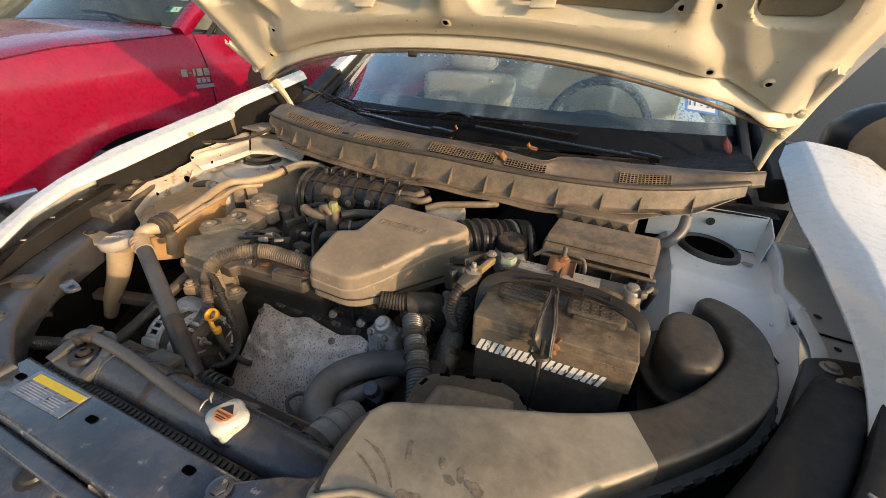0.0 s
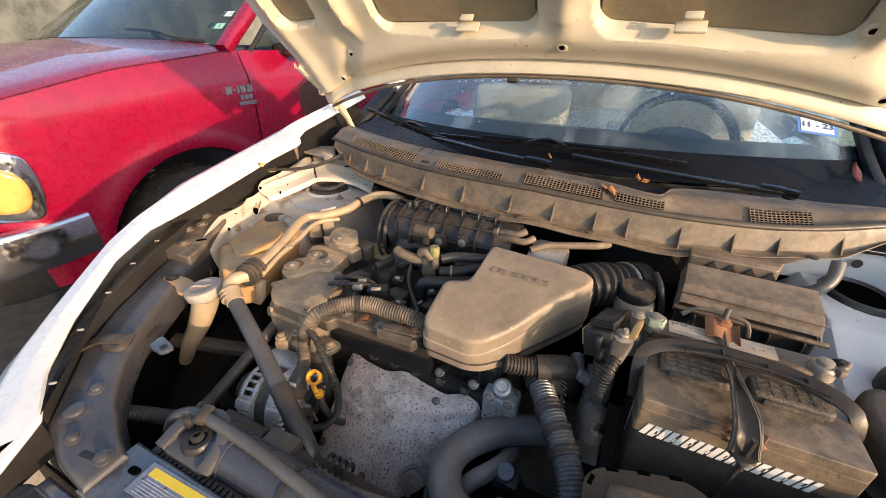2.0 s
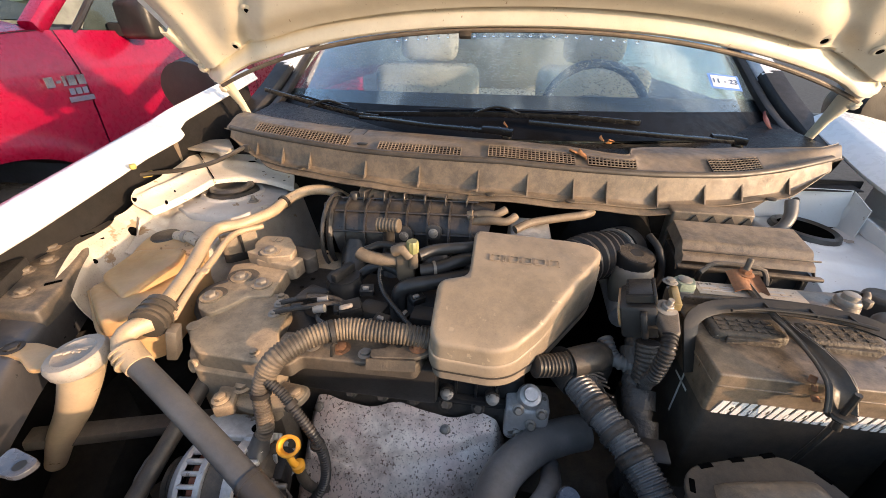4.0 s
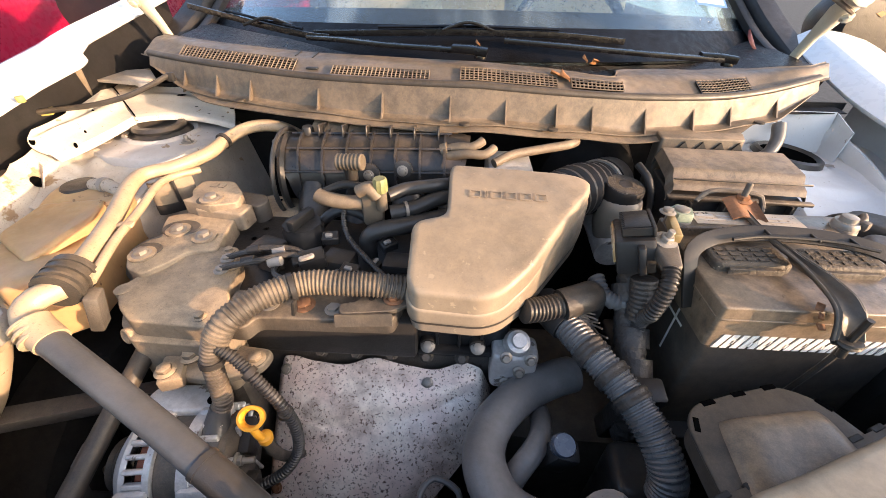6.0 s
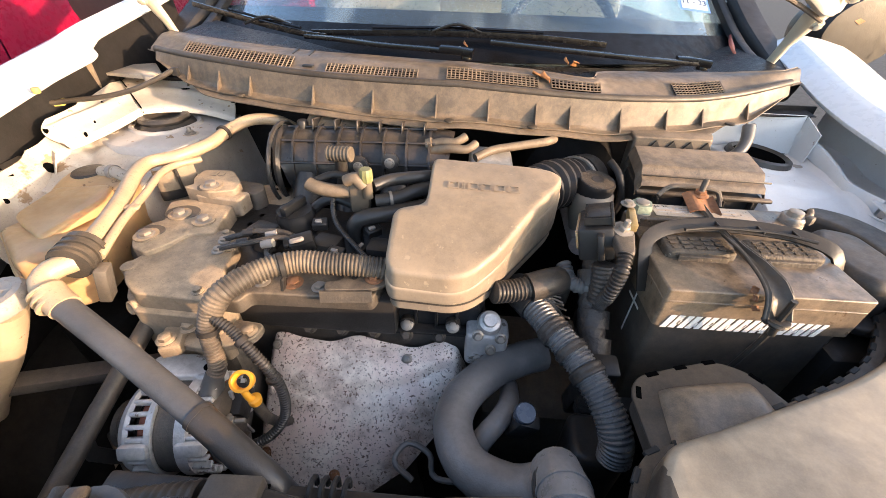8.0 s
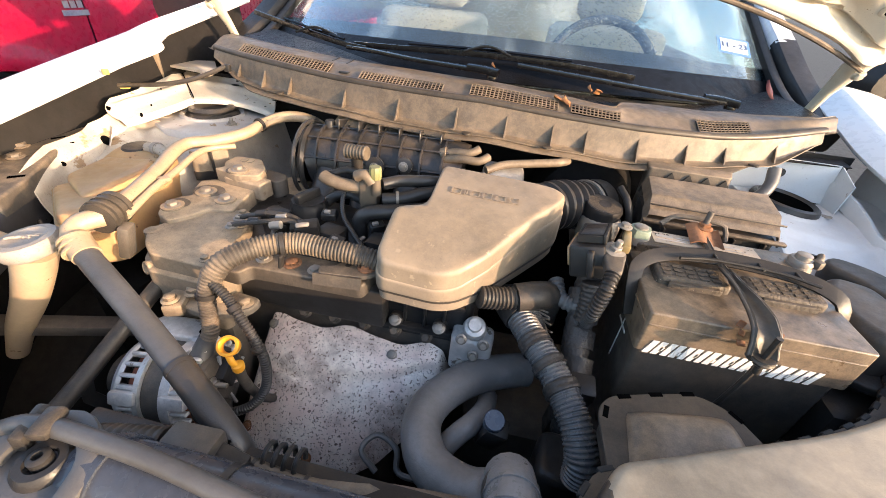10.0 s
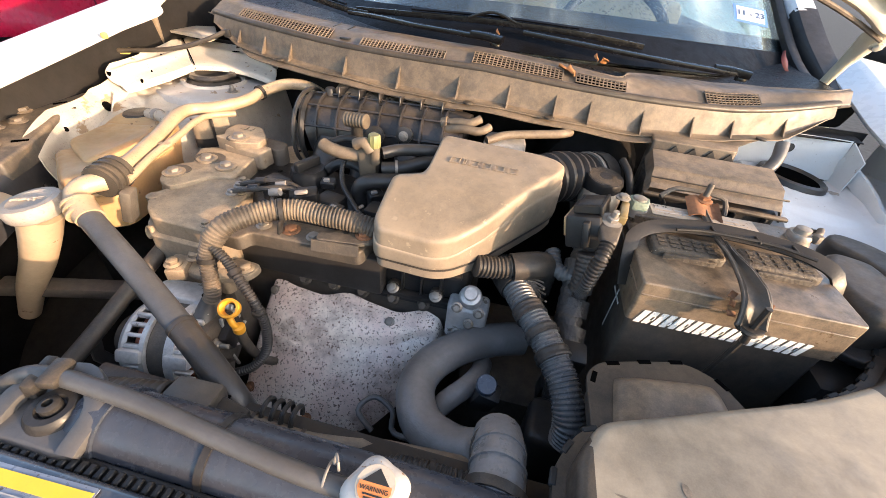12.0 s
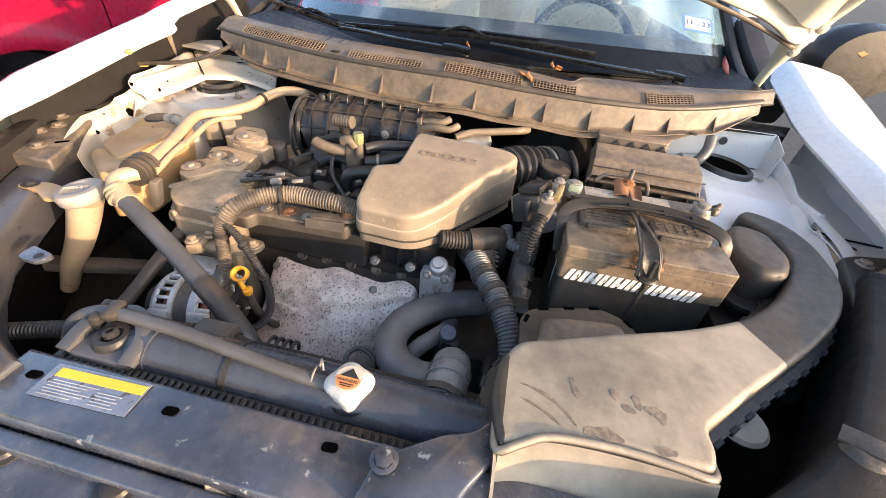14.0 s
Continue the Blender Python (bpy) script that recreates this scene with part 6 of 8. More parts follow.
bump = part("resonator", slab(rounded([(0.512, 0.548), (0.538, 0.508), (0.580, 0.515), (0.602, 0.56), (0.592, 0.628), (0.545, 0.645), (0.520, 0.615)], 0.018), 0.86, 0.950, 0.014, seg=5, top=lambda x, y: 0.03 * (y - 0.56)), "arm", duct, "rounded resonator lobe beside the battery")
part("resonator_flange", slab(rounded([(0.495, 0.535), (0.528, 0.482), (0.595, 0.490), (0.622, 0.56), (0.61, 0.645), (0.545, 0.667), (0.503, 0.63)], 0.03), 0.880, 0.892, 0.003, both=True), "plastic_clean", bump)
part("duct_post", box((0.05, 0.05, 0.52), (0.44, 0.34, 0.56), r=0.01), "bay", duct)
airbox = thing("air_box", "black air filter box beneath the intake duct", "air box")
part("air_box_body", box((0.16, 0.22, 0.36), (0.58, 0.57, 0.68), r=0.02), "plastic_clean", airbox)

# ---- fuse box ----
fb = thing("fuse_box", "dusty black fuse box with a sloped ribbed lid", "fuse box")
part("fuse_base", slab(rounded([(0.302, 0.712), (0.498, 0.704), (0.512, 0.80), (0.312, 0.81)], 0.008), 0.86, 0.958, 0.003), "plastic_clean", fb)


def fuse_lid(u, v):
    x = 0.298 + 0.206 * u + 0.012 * v
    y = 0.714 + 0.101 * v - 0.01 * u
    z = lerp_table([(0, 0.966), (0.04, 0.974), (0.16, 0.978), (0.22, 0.988), (0.26, 0.991), (0.95, 0.996), (1.0, 0.980)], v)
    edge = min(u, 1 - u)
    return Vector((x, y, z - 0.018 * max(0, 1 - edge / 0.04) ** 2))


part("fuse_lid", sheet(fuse_lid, 30, 40, 0.003), "plastic_heavy", fb)
part("lid_ridge", box((0.200, 0.0026, 0.003), (0.404, 0.716, 0.982), (0, 0, -2.5), 0.001), "plastic_heavy", fb)
part("lid_ledge", box((0.212, 0.010, 0.006), (0.404, 0.706, 0.956), (0, 0, -3), 0.002), "plastic_heavy", fb)
for x in (0.335, 0.385, 0.44, 0.485):
    part("gusset", box((0.003, 0.014, 0.022), (x - 0.004, 0.702, 0.942), (0, 0, 0), 0.001), "plastic", fb)
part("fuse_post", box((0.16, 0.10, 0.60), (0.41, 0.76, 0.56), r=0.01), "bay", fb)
rb = thing("relay_box", "small dusty black relay box against the bulkhead", "relay box")
part("relay_body", slab(rounded([(0.316, 0.822), (0.455, 0.822), (0.470, 0.858), (0.320, 0.858)], 0.006), 0.88, 1.008, 0.003), "plastic_heavy", rb)
for k in range(4):
    x = 0.345 + 0.030 * k
    own = B()
    a = [own.verts.new((x + q, 0.8215, z)) for q, z in ((0, 0.988), (0.022, 0.988), (0.011, 1.003))]
    b = [own.verts.new((x + q, 0.8195, z)) for q, z in ((0, 0.988), (0.022, 0.988), (0.011, 1.003))]
    own.faces.new(a), own.faces.new(b)
    for j in range(3):
        own.faces.new((a[j], a[(j + 1) % 3], b[(j + 1) % 3], b[j]))
    part("notch", own, "ink", rb)
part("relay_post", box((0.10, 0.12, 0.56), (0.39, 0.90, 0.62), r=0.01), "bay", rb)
fh = thing("bulkhead_hose", "black hose hanging below the cowl end", "hose")
part("hose_body", tube([(0.56, 0.905, 1.01), (0.555, 0.885, 0.985), (0.535, 0.87, 0.962), (0.50, 0.875, 0.945)], 0.011, 12, 0.008), "rubber", fh)

# ---- brake reservoir ----
br = thing("brake_fluid_reservoir", "cloudy brake fluid reservoir with a dirty black cap", "reservoir")
part("reservoir_tank", lathe([(0.026, -0.10), (0.034, -0.07), (0.036, -0.035), (0.034, -0.022), (0.030, -0.018), (0, -0.018)], Matrix.Translation((0.239, 0.732, 0.960)), 28), "cloudy", br, "cloudy plastic tank")
rc = part("reservoir_cap", lathe([(0.031, -0.022), (0.032, -0.002), (0.030, 0.003), (0.022, 0.003), (0.021, 0.0015), (0.012, 0.0015), (0.010, 0.004), (0, 0.004)], Matrix.Translation((0.239, 0.732, 0.960)) @ pose(0, 0, 0, 6, 4, 0), 40, wave=lambda a: 1 + 0.012 * math.cos(20 * a)), "plastic_clean", br)
part("cap_top", lathe([(0.011, 0.0042), (0.028, 0.0036), (0.028, 0.0030)], Matrix.Translation((0.239, 0.732, 0.960)) @ pose(0, 0, 0, 6, 4, 0), 30), "battery_caps", rc)
part("brake_cylinder", tube([(0.24, 0.70, 0.85), (0.24, 0.78, 0.86), (0.24, 0.95, 0.87)], 0.03, 16, 0.03), "alu", br)
part("brake_line", tube([(0.262, 0.76, 0.985), (0.275, 0.735, 0.97), (0.285, 0.725, 0.93), (0.28, 0.73, 0.88)], 0.006, 10, 0.01), "plastic_clean", br)
part("booster", lathe([(0.04, -0.10), (0.10, -0.07), (0.115, 0.0), (0.10, 0.02)], axis_pose((0.24, 0.99, 0.87), (0, -1, 0)) @ pose(0, 0, 0, 180, 0, 0), 30), "bay", br)

# ---- engine ----
eng = thing("engine", "dusty four-cylinder engine with a grimy aluminium heat shield", "engine")
part("block", box((0.46, 0.24, 0.52), (-0.17, 0.64, 0.57), r=0.02), "block", eng)
part("gearbox", box((0.34, 0.26, 0.30), (0.22, 0.60, 0.50), r=0.05), "block", eng)
head = part("valve_cover", slab(rounded([(-0.395, 0.520), (-0.08, 0.516), (0.055, 0.518), (0.060, 0.70), (-0.395, 0.72)], 0.02), 0.79, 0.893, 0.014), "plastic_clean", eng, "dusty black valve cover")
# upper dusty ledge along the front
part("front_ledge", slab(rounded([(-0.300, 0.452), (-0.262, 0.448), (-0.255, 0.466), (-0.095, 0.470), (-0.085, 0.512), (-0.30, 0.512)], 0.008), 0.886, 0.908, 0.003), "ledge", eng, "dust-covered ledge of the engine")
part("ledge_face", box((0.33, 0.030, 0.07), (-0.235, 0.500, 0.855), r=0.006), "plastic_clean", eng)
part("chain_cover", slab(rounded([(-0.446, 0.500), (-0.424, 0.470), (-0.398, 0.450), (-0.300, 0.446), (-0.286, 0.470), (-0.306, 0.505), (-0.312, 0.552), (-0.334, 0.590), (-0.405, 0.580), (-0.424, 0.540)], 0.008), 0.80, 0.912, 0.0035, top=lambda x, y: 0.05 * (y - 0.5)), "cast", eng, "dust-covered timing chain cover")
part("chain_step", slab(rounded([(-0.452, 0.502), (-0.430, 0.466), (-0.402, 0.442), (-0.296, 0.438), (-0.290, 0.452), (-0.398, 0.458), (-0.436, 0.506)], 0.005), 0.80, 0.884, 0.004), "cast", eng)
part("chain_front", box((0.11, 0.04, 0.28), (-0.345, 0.462, 0.72), r=0.012), "block", eng)
part("cover_boss", lathe([(0.010, -0.004), (0.010, 0.003), (0.008, 0.004), (0, 0.001)], axis_pose((-0.412, 0.452, 0.880), (-0.4, -1, 0.3)), 18), "cast", eng)
part("cover_boss", lathe([(0.011, -0.01), (0.011, 0.002), (0.008, 0.003), (0, 0.0)], Matrix.Translation((-0.436, 0.498, 0.910)), 18), "cast", eng)
for x, y, z in ((-0.115, 0.514, 0.829), (-0.057, 0.514, 0.828), (-0.20, 0.514, 0.829), (0.01, 0.514, 0.829)):
    b = part("cover_bolt", bolt(axis_pose((x, y - 0.012, z), (0, -0.6, 0.8)), 0.0065, 0.007), "steel", eng)
    part("bolt_boss", tube([(x, y + 0.01, z - 0.008), (x, y - 0.012, z - 0.001)], 0.011, 14, 0.01), "plastic", eng)
for x, y, r in ((-0.246, 0.487, 0.0075), (-0.205, 0.489, 0.009), (-0.168, 0.484, 0.007), (-0.146, 0.486, 0.007)):
    part("ledge_bolt", bolt(Matrix.Translation((x, y, 0.908)), r, 0.006), "steel" if r < 0.009 else "rust", eng)
brk = part("loom_bracket", slab(rounded([(-0.155, 0.466), (-0.095, 0.474), (-0.070, 0.490), (-0.074, 0.512), (-0.125, 0.508), (-0.140, 0.486), (-0.158, 0.482)], 0.006), 0.916, 0.921, 0.001), "ledge", eng, "folded steel loom bracket")
part("bracket_drop", sheet(lambda u, v: Vector((-0.160 + 0.065 * u, 0.466 + 0.006 * u - 0.004 * v, 0.920 - 0.016 * v)), 6, 4, 0.003), "ledge", brk)
part("bracket_bolt", bolt(Matrix.Translation((-0.096, 0.494, 0.921)), 0.0085, 0.007), "rust", brk)
part("bracket_hole", lathe([(0, 0.0005), (0.004, 0.0005)], Matrix.Translation((-0.122, 0.492, 0.9212)), 14), "ink", brk)


def shield_fn(u, v):
    """Pressed heat shield: wavy upper rim, stepped bead, rounded flanks."""
    x = -0.284 + 0.318 * u
    rim = 0.508 + 0.004 * math.sin(u * 15 + 0.5) + 0.001 * math.sin(u * 31)
    half = 0.5 - abs(u - 0.5)
    low = lerp_table([(0, 0.43), (0.08, 0.352), (0.3, 0.335), (0.55, 0.345), (0.75, 0.378), (0.92, 0.43), (1, 0.475)], u)
    y = rim + (low - rim) * v
    z = y + 0.258
    z += 0.030 * min(1, half / 0.25) ** 0.7 * math.sin(min(1, v) * 2.6)
    z += 0.011 / (1 + math.exp((v - 0.33 - 0.04 * math.sin(u * 5)) / 0.015)) * min(1, half / 0.12)
    z += 0.013 * math.exp(-((v - 0.44) / 0.035) ** 2) * max(0, 1 - abs(u - 0.20) / 0.20)
    z -= 0.035 * max(0, 0.05 - half) / 0.05
    return Vector((x, y, z))


shield = part("heat_shield", sheet(shield_fn, 90, 60, 0.0012), "shield", eng, "silver heat shield spotted with rust")
for u, v in ((0.068, 0.10), (0.715, 0.13), (0.42, 0.86), (0.08, 0.80)):
    c = shield_fn(u, v)
    part("shield_bolt", bolt(axis_pose(c + Vector((0, -0.001, 0.001)), (0, -0.7, 0.7)), 0.0055, 0.006), "steel" if v < 0.2 else "rust", shield)
part("exhaust_manifold", tube([(-0.24, 0.52, 0.66), (-0.16, 0.50, 0.65), (-0.06, 0.50, 0.65), (0.03, 0.52, 0.68)], 0.035, 16, 0.02), "rust", eng)
part("catalyst", tube([(-0.10, 0.46, 0.60), (-0.09, 0.42, 0.50), (-0.08, 0.43, 0.40)], 0.055, 20, 0.03), "block", eng)
part("sensor_wire", tube([(-0.03, 0.335, 0.72), (-0.055, 0.350, 0.735), (-0.04, 0.372, 0.74), (-0.01, 0.362, 0.735), (0.0, 0.34, 0.72), (0.06, 0.33, 0.74)], 0.004, 8, 0.006), "rubber", eng)
# thermostat housing and water pipes, right of the head
wh = part("water_outlet", lathe([(0.017, -0.03), (0.018, 0.0), (0.015, 0.012), (0.010, 0.014), (0.009, 0.022), (0, 0.022)], axis_pose((0.062, 0.505, 0.840), (0, -0.5, 0.8)), 22), "alu", eng, "aluminium coolant outlet")
part("outlet_flange", slab(rounded([(0.030, 0.488), (0.092, 0.488), (0.092, 0.530), (0.030, 0.530)], 0.012), 0.765, 0.828, 0.006), "alu", eng)
for x, z in ((0.046, 0.835), (0.078, 0.832), (0.066, 0.806), (0.050, 0.780)):
    part("outlet_bolt", bolt(axis_pose((x, 0.484, z), (0, -0.9, 0.45)), 0.0055, 0.008), "steel", eng)
for k in range(5):
    x = -0.21 + 0.05 * k
    part("exhaust_stud", bolt(axis_pose((x, 0.512, 0.795), (0, -0.8, 0.6)), 0.007, 0.012), "block", eng)
part("oil_cap", lathe([(0.030, -0.05), (0.030, -0.006), (0.027, -0.002), (0.027, 0.004), (0, 0.004)], Matrix.Translation((-0.253, 0.632, 0.928)), 30, wave=lambda a: 1 + 0.03 * math.cos(9 * a)), "plastic_clean", eng, "black ribbed oil filler cap")
part("cap_grip", box((0.050, 0.013, 0.018), (-0.253, 0.632, 0.938), (0, 0, 70), 0.004), "plastic_clean", eng)
for x, y, an in ((-0.288, 0.590, -20), (-0.182, 0.568, -12), (-0.100, 0.565, -5), (-0.02, 0.60, 0)):
    c = part("ignition_coil", box((0.042, 0.034, 0.040), (x, y, 0.905), (0, 0, an), 0.005), "plastic_clean", eng, "black ignition coil top")
    part("coil_plug", box((0.030, 0.020, 0.018), (x + 0.012, y - 0.026, 0.908), (-20, 0, an), 0.003), "cap_grey" if x > -0.2 and x < -0.15 else "plastic_clean", c)
    part("coil_bolt", bolt(Matrix.Translation((x - 0.012, y + 0.024, 0.902)), 0.006, 0.006), "steel", c)
for k, (x, y) in enumerate(((-0.328, 0.553), (-0.325, 0.530))):
    lead = part("earth_lead", tube([(x, y, 0.924), (x + 0.018, y + 0.002, 0.930), (x + 0.050, y + 0.006 - 0.004 * k, 0.938), (x + 0.085, y + 0.008 + 0.010 * k, 0.938), (x + 0.112, y + 0.014 * k + 0.004, 0.930)], 0.0042, 8, 0.006), "tape", eng, "short taped earth lead")
    part("eyelet", lathe([(0.004, 0.0), (0.009, 0.0), (0.009, 0.002), (0.004, 0.002)], Matrix.Translation((x, y, 0.921)), 18), "steel", lead)
    part("eyelet_bolt", bolt(Matrix.Translation((x, y, 0.922)), 0.006, 0.006), "steel", lead)
    for q in (0.030, 0.064):
        part("lead_sleeve", tube([(x + q, y + 0.004, 0.934), (x + q + 0.016, y + 0.006, 0.937)], 0.0062, 10, 0.006), "plastic_clean" if q < 0.05 else "cap_grey", lead)
plugs = part("lead_plug", box((0.034, 0.024, 0.020), (-0.212, 0.552, 0.928), (10, -6, 24), 0.003), "plastic_clean", eng, "black plug of the earth leads")
part("plug_latch", box((0.020, 0.008, 0.006), (-0.214, 0.541, 0.940), (10, -6, 24), 0.002, seg=1), "cap_grey", plugs)
part("plug_clip", box((0.010, 0.026, 0.010), (-0.232, 0.548, 0.932), (10, 0, 24), 0.002, seg=1), "plastic_clean", plugs)

# thin wires from the loom to the coil plugs
for x, y, z, bow in ((-0.276, 0.560, 0.914, 0.010), (-0.170, 0.538, 0.914, 0.008), (-0.088, 0.534, 0.914, 0.012), (-0.148, 0.532, 0.928, 0.006)):
    for k in range(2):
        part("coil_wire", tube([(x + 0.006 * k, y, z), (x + 0.012 + 0.008 * k, y - 0.012, z + bow), (x + 0.030, 0.512 + 0.004 * k, 0.934), (x + 0.048 + 0.010 * k, 0.500, 0.936)], 0.0021, 7, 0.006), "black_hose", eng)
for x, y, an in ((-0.232, 0.585, 20), (-0.135, 0.575, -30)):
    clip = part("wire_clip", box((0.016, 0.010, 0.012), (x, y, 0.905), (0, 12, an), 0.002), "plastic_clean", eng)
    part("clip_tab", box((0.006, 0.014, 0.003), (x, y - 0.004, 0.913), (14, 0, an), 0.0008, seg=1), "cap_grey", clip)
part("cover_hose", tube([(-0.245, 0.655, 0.905), (-0.222, 0.668, 0.925), (-0.195, 0.672, 0.932), (-0.165, 0.668, 0.922), (-0.150, 0.660, 0.900)], 0.0085, 12, 0.006), "black_hose", eng, "short black breather hose")
# ribs, bolts and wires over the front of the engine
for k in range(11):
    x = -0.285 + 0.030 * k
    part("cover_rib", box((0.004, 0.012, 0.042 + 0.008 * (k % 2)), (x, 0.5145, 0.842), (0, 0, 0), 0.001, seg=1), "plastic_clean", eng)
part("cover_rail", box((0.33, 0.010, 0.008), (-0.12, 0.511, 0.868), (0, 0, 0), 0.002), "plastic_clean", eng)
part("cover_rail", box((0.32, 0.012, 0.010), (-0.12, 0.510, 0.812), (0, 0, 0), 0.002), "plastic_clean", eng)
for x, y in ((-0.412, 0.545), (-0.398, 0.572), (-0.318, 0.460), (-0.340, 0.578), (-0.320, 0.545)):
    part("chain_bolt", bolt(Matrix.Translation((x, y, 0.912 + 0.05 * (y - 0.5))), 0.0055, 0.006), "cast", eng)
for x, y, an in ((-0.160, 0.540, -15), (-0.120, 0.600, 40), (-0.205, 0.610, 10)):
    cnn = part("plug", box((0.024, 0.018, 0.014), (x, y, 0.922), (8, 0, an), 0.002, seg=1), "plastic_clean", eng)
    part("plug_latch", box((0.010, 0.006, 0.005), (x, y - 0.006, 0.931), (8, 0, an), 0.001, seg=1), "cap_grey", cnn)

# intake manifold
man = part("intake_manifold", tube([(-0.325, 0.790, 0.935), (-0.30, 0.795, 0.940), (-0.18, 0.800, 0.945), (-0.05, 0.805, 0.945), (-0.02, 0.805, 0.942)], 0.062, 28, 0.02), "manifold", eng, "ribbed black plastic intake manifold")
for k in range(7):
    x = -0.290 + 0.040 * k
    part("rib", lathe([(0.060, -0.0018), (0.0675, -0.0018), (0.0675, 0.0018), (0.060, 0.0018)], axis_pose((x, 0.797, 0.942), (1, 0.03, 0.02)), 40), "manifold", man)
for a in (20, 55, 90, 125):
    y, z = 0.798 - 0.0645 * math.cos(radians(a)), 0.943 + 0.0645 * math.sin(radians(a))
    part("long_rib", tube([(-0.31, y - 0.004, z - 0.002), (-0.04, y + 0.004, z + 0.002)], 0.0022, 6, 0.05), "manifold", man)
for k in range(6):
    x = -0.262 + 0.040 * k
    part("top_gusset", box((0.0035, 0.052, 0.020), (x, 0.812, 1.008), (-12, 0, 0), 0.001, seg=1), "manifold", man)
part("top_flange", sheet(lambda u, v: Vector((-0.285 + 0.255 * u, 0.842 - 0.050 * v, 1.002 - 0.004 * v + 0.010 * (1 - v) - 0.006 * u)), 16, 4, 0.003), "plastic_heavy", man, "dusty top flange of the manifold")
part("manifold_end", lathe([(0.066, -0.006), (0.070, 0.0), (0.066, 0.006), (0.05, 0.012), (0, 0.014)], axis_pose((-0.322, 0.790, 0.935), (-1, -0.1, 0)), 36), "plastic_clean", man)
part("end_seal", tube([(-0.326, 0.790 + 0.075 * math.cos(a * 0.4), 0.935 + 0.075 * math.sin(a * 0.4)) for a in range(16)], 0.004, 8, 0.01, closed=True), "black_hose", man)
part("manifold_nipple", lathe([(0.010, -0.01), (0.010, 0.008), (0.008, 0.012), (0, 0.012)], Matrix.Translation((-0.285, 0.800, 1.004)), 16), "manifold", man)
for x in (-0.27, -0.19, -0.11, -0.03):
    part("runner", tube([(x, 0.755, 0.93), (x, 0.735, 0.905), (x, 0.715, 0.875)], 0.028, 16, 0.01), "manifold", man)
part("throttle_body", box((0.08, 0.09, 0.09), (0.06, 0.79, 0.93), r=0.015), "alu", eng)
# fuel rail connectors behind the cover
for pts, mt in (([(-0.06, 0.775, 0.99), (-0.03, 0.770, 1.000), (-0.005, 0.765, 1.003), (0.012, 0.775, 1.010)], "hose_tan"), ([(-0.05, 0.765, 0.985), (-0.015, 0.755, 0.995), (0.015, 0.755, 0.995), (0.03, 0.77, 1.0)], "hose_tan"), ([(0.03, 0.745, 0.985), (0.06, 0.765, 0.992), (0.11, 0.785, 0.995), (0.155, 0.800, 0.998), (0.172, 0.815, 0.998), (0.165, 0.84, 0.985)], "hose_tan")):
    part("fuel_line", tube(pts, 0.0075, 12, 0.008), mt, eng, "dusty fuel line")
part("line_collar", tube([(-0.055, 0.772, 0.992), (-0.045, 0.771, 0.996)], 0.011, 14, 0.006), "hose_tan", eng)
# purge valve with its hoses
pv = thing("purge_valve", "dusty purge valve with a yellow-green cap and black hoses", "valve")
part("valve_body", box((0.030, 0.030, 0.060), (-0.146, 0.640, 0.965), (0, 0, 10), 0.006), "valve_tan", pv)
part("valve_coil", tube([(-0.206, 0.692, 1.003), (-0.166, 0.686, 1.006)], 0.0125, 16, rib=(0.006, 0.0012)), "valve_tan", pv, "dusty brown valve connector")
part("valve_stem", tube([(-0.19, 0.70, 0.95), (-0.188, 0.694, 0.995)], 0.010, 12, 0.01), "plastic", pv)
part("valve_disc", lathe([(0.017, 0), (0.017, 0.006), (0.008, 0.008), (0, 0.008)], axis_pose((-0.170, 0.735, 0.965), (0, -1, 0.2)), 20), "black_hose", pv)
part("valve_disc", lathe([(0.015, 0), (0.015, 0.006), (0.007, 0.008), (0, 0.008)], axis_pose((-0.115, 0.735, 0.975), (0, -1, 0.2)), 20), "black_hose", pv)
for x, z in ((-0.170, 0.965), (-0.115, 0.975)):
    part("disc_bolt", bolt(axis_pose((x, 0.727, z), (0, -1, 0.2)), 0.006, 0.004), "steel", pv)
part("valve_cap", lathe([(0.0085, -0.012), (0.0095, -0.010), (0.0095, 0.005), (0.008, 0.008), (0, 0.008)], Matrix.Translation((-0.130, 0.626, 1.004)), 20, wave=lambda a: 1 + 0.05 * math.cos(10 * a)), "greencap", pv)
part("valve_neck", tube([(-0.130, 0.627, 0.965), (-0.130, 0.626, 0.998)], 0.008, 12, 0.01), "valve_tan", pv)
part("tee", tube([(-0.160, 0.624, 0.992), (-0.145, 0.622, 0.998), (-0.135, 0.622, 0.985)], 0.009, 12, 0.006), "hose_tan", pv)
part("elbow_hose", tube([(-0.222, 0.635, 0.978), (-0.212, 0.632, 0.975), (-0.185, 0.632, 0.970), (-0.160, 0.636, 0.968)], 0.0105, 14, 0.006), "hose_tan", pv, "tan elbow hose")
part("link_pipe", tube([(-0.215, 0.645, 0.978), (-0.19, 0.655, 0.985), (-0.16, 0.65, 0.985)], 0.006, 12, 0.006), "plastic_clean", pv)
for pts, r in (([(-0.125, 0.645, 0.975), (-0.10, 0.662, 0.978), (-0.06, 0.672, 0.980), (-0.03, 0.690, 0.975)], 0.010), ([(-0.12, 0.632, 0.955), (-0.09, 0.640, 0.958), (-0.06, 0.655, 0.965), (-0.035, 0.67, 0.965)], 0.011), ([(-0.150, 0.605, 0.895), (-0.150, 0.605, 0.925), (-0.135, 0.607, 0.940), (-0.095, 0.620, 0.943), (-0.04, 0.645, 0.945)], 0.0125)):
    part("vacuum_hose", tube(pts, r, 14, 0.006), "black_hose", pv)
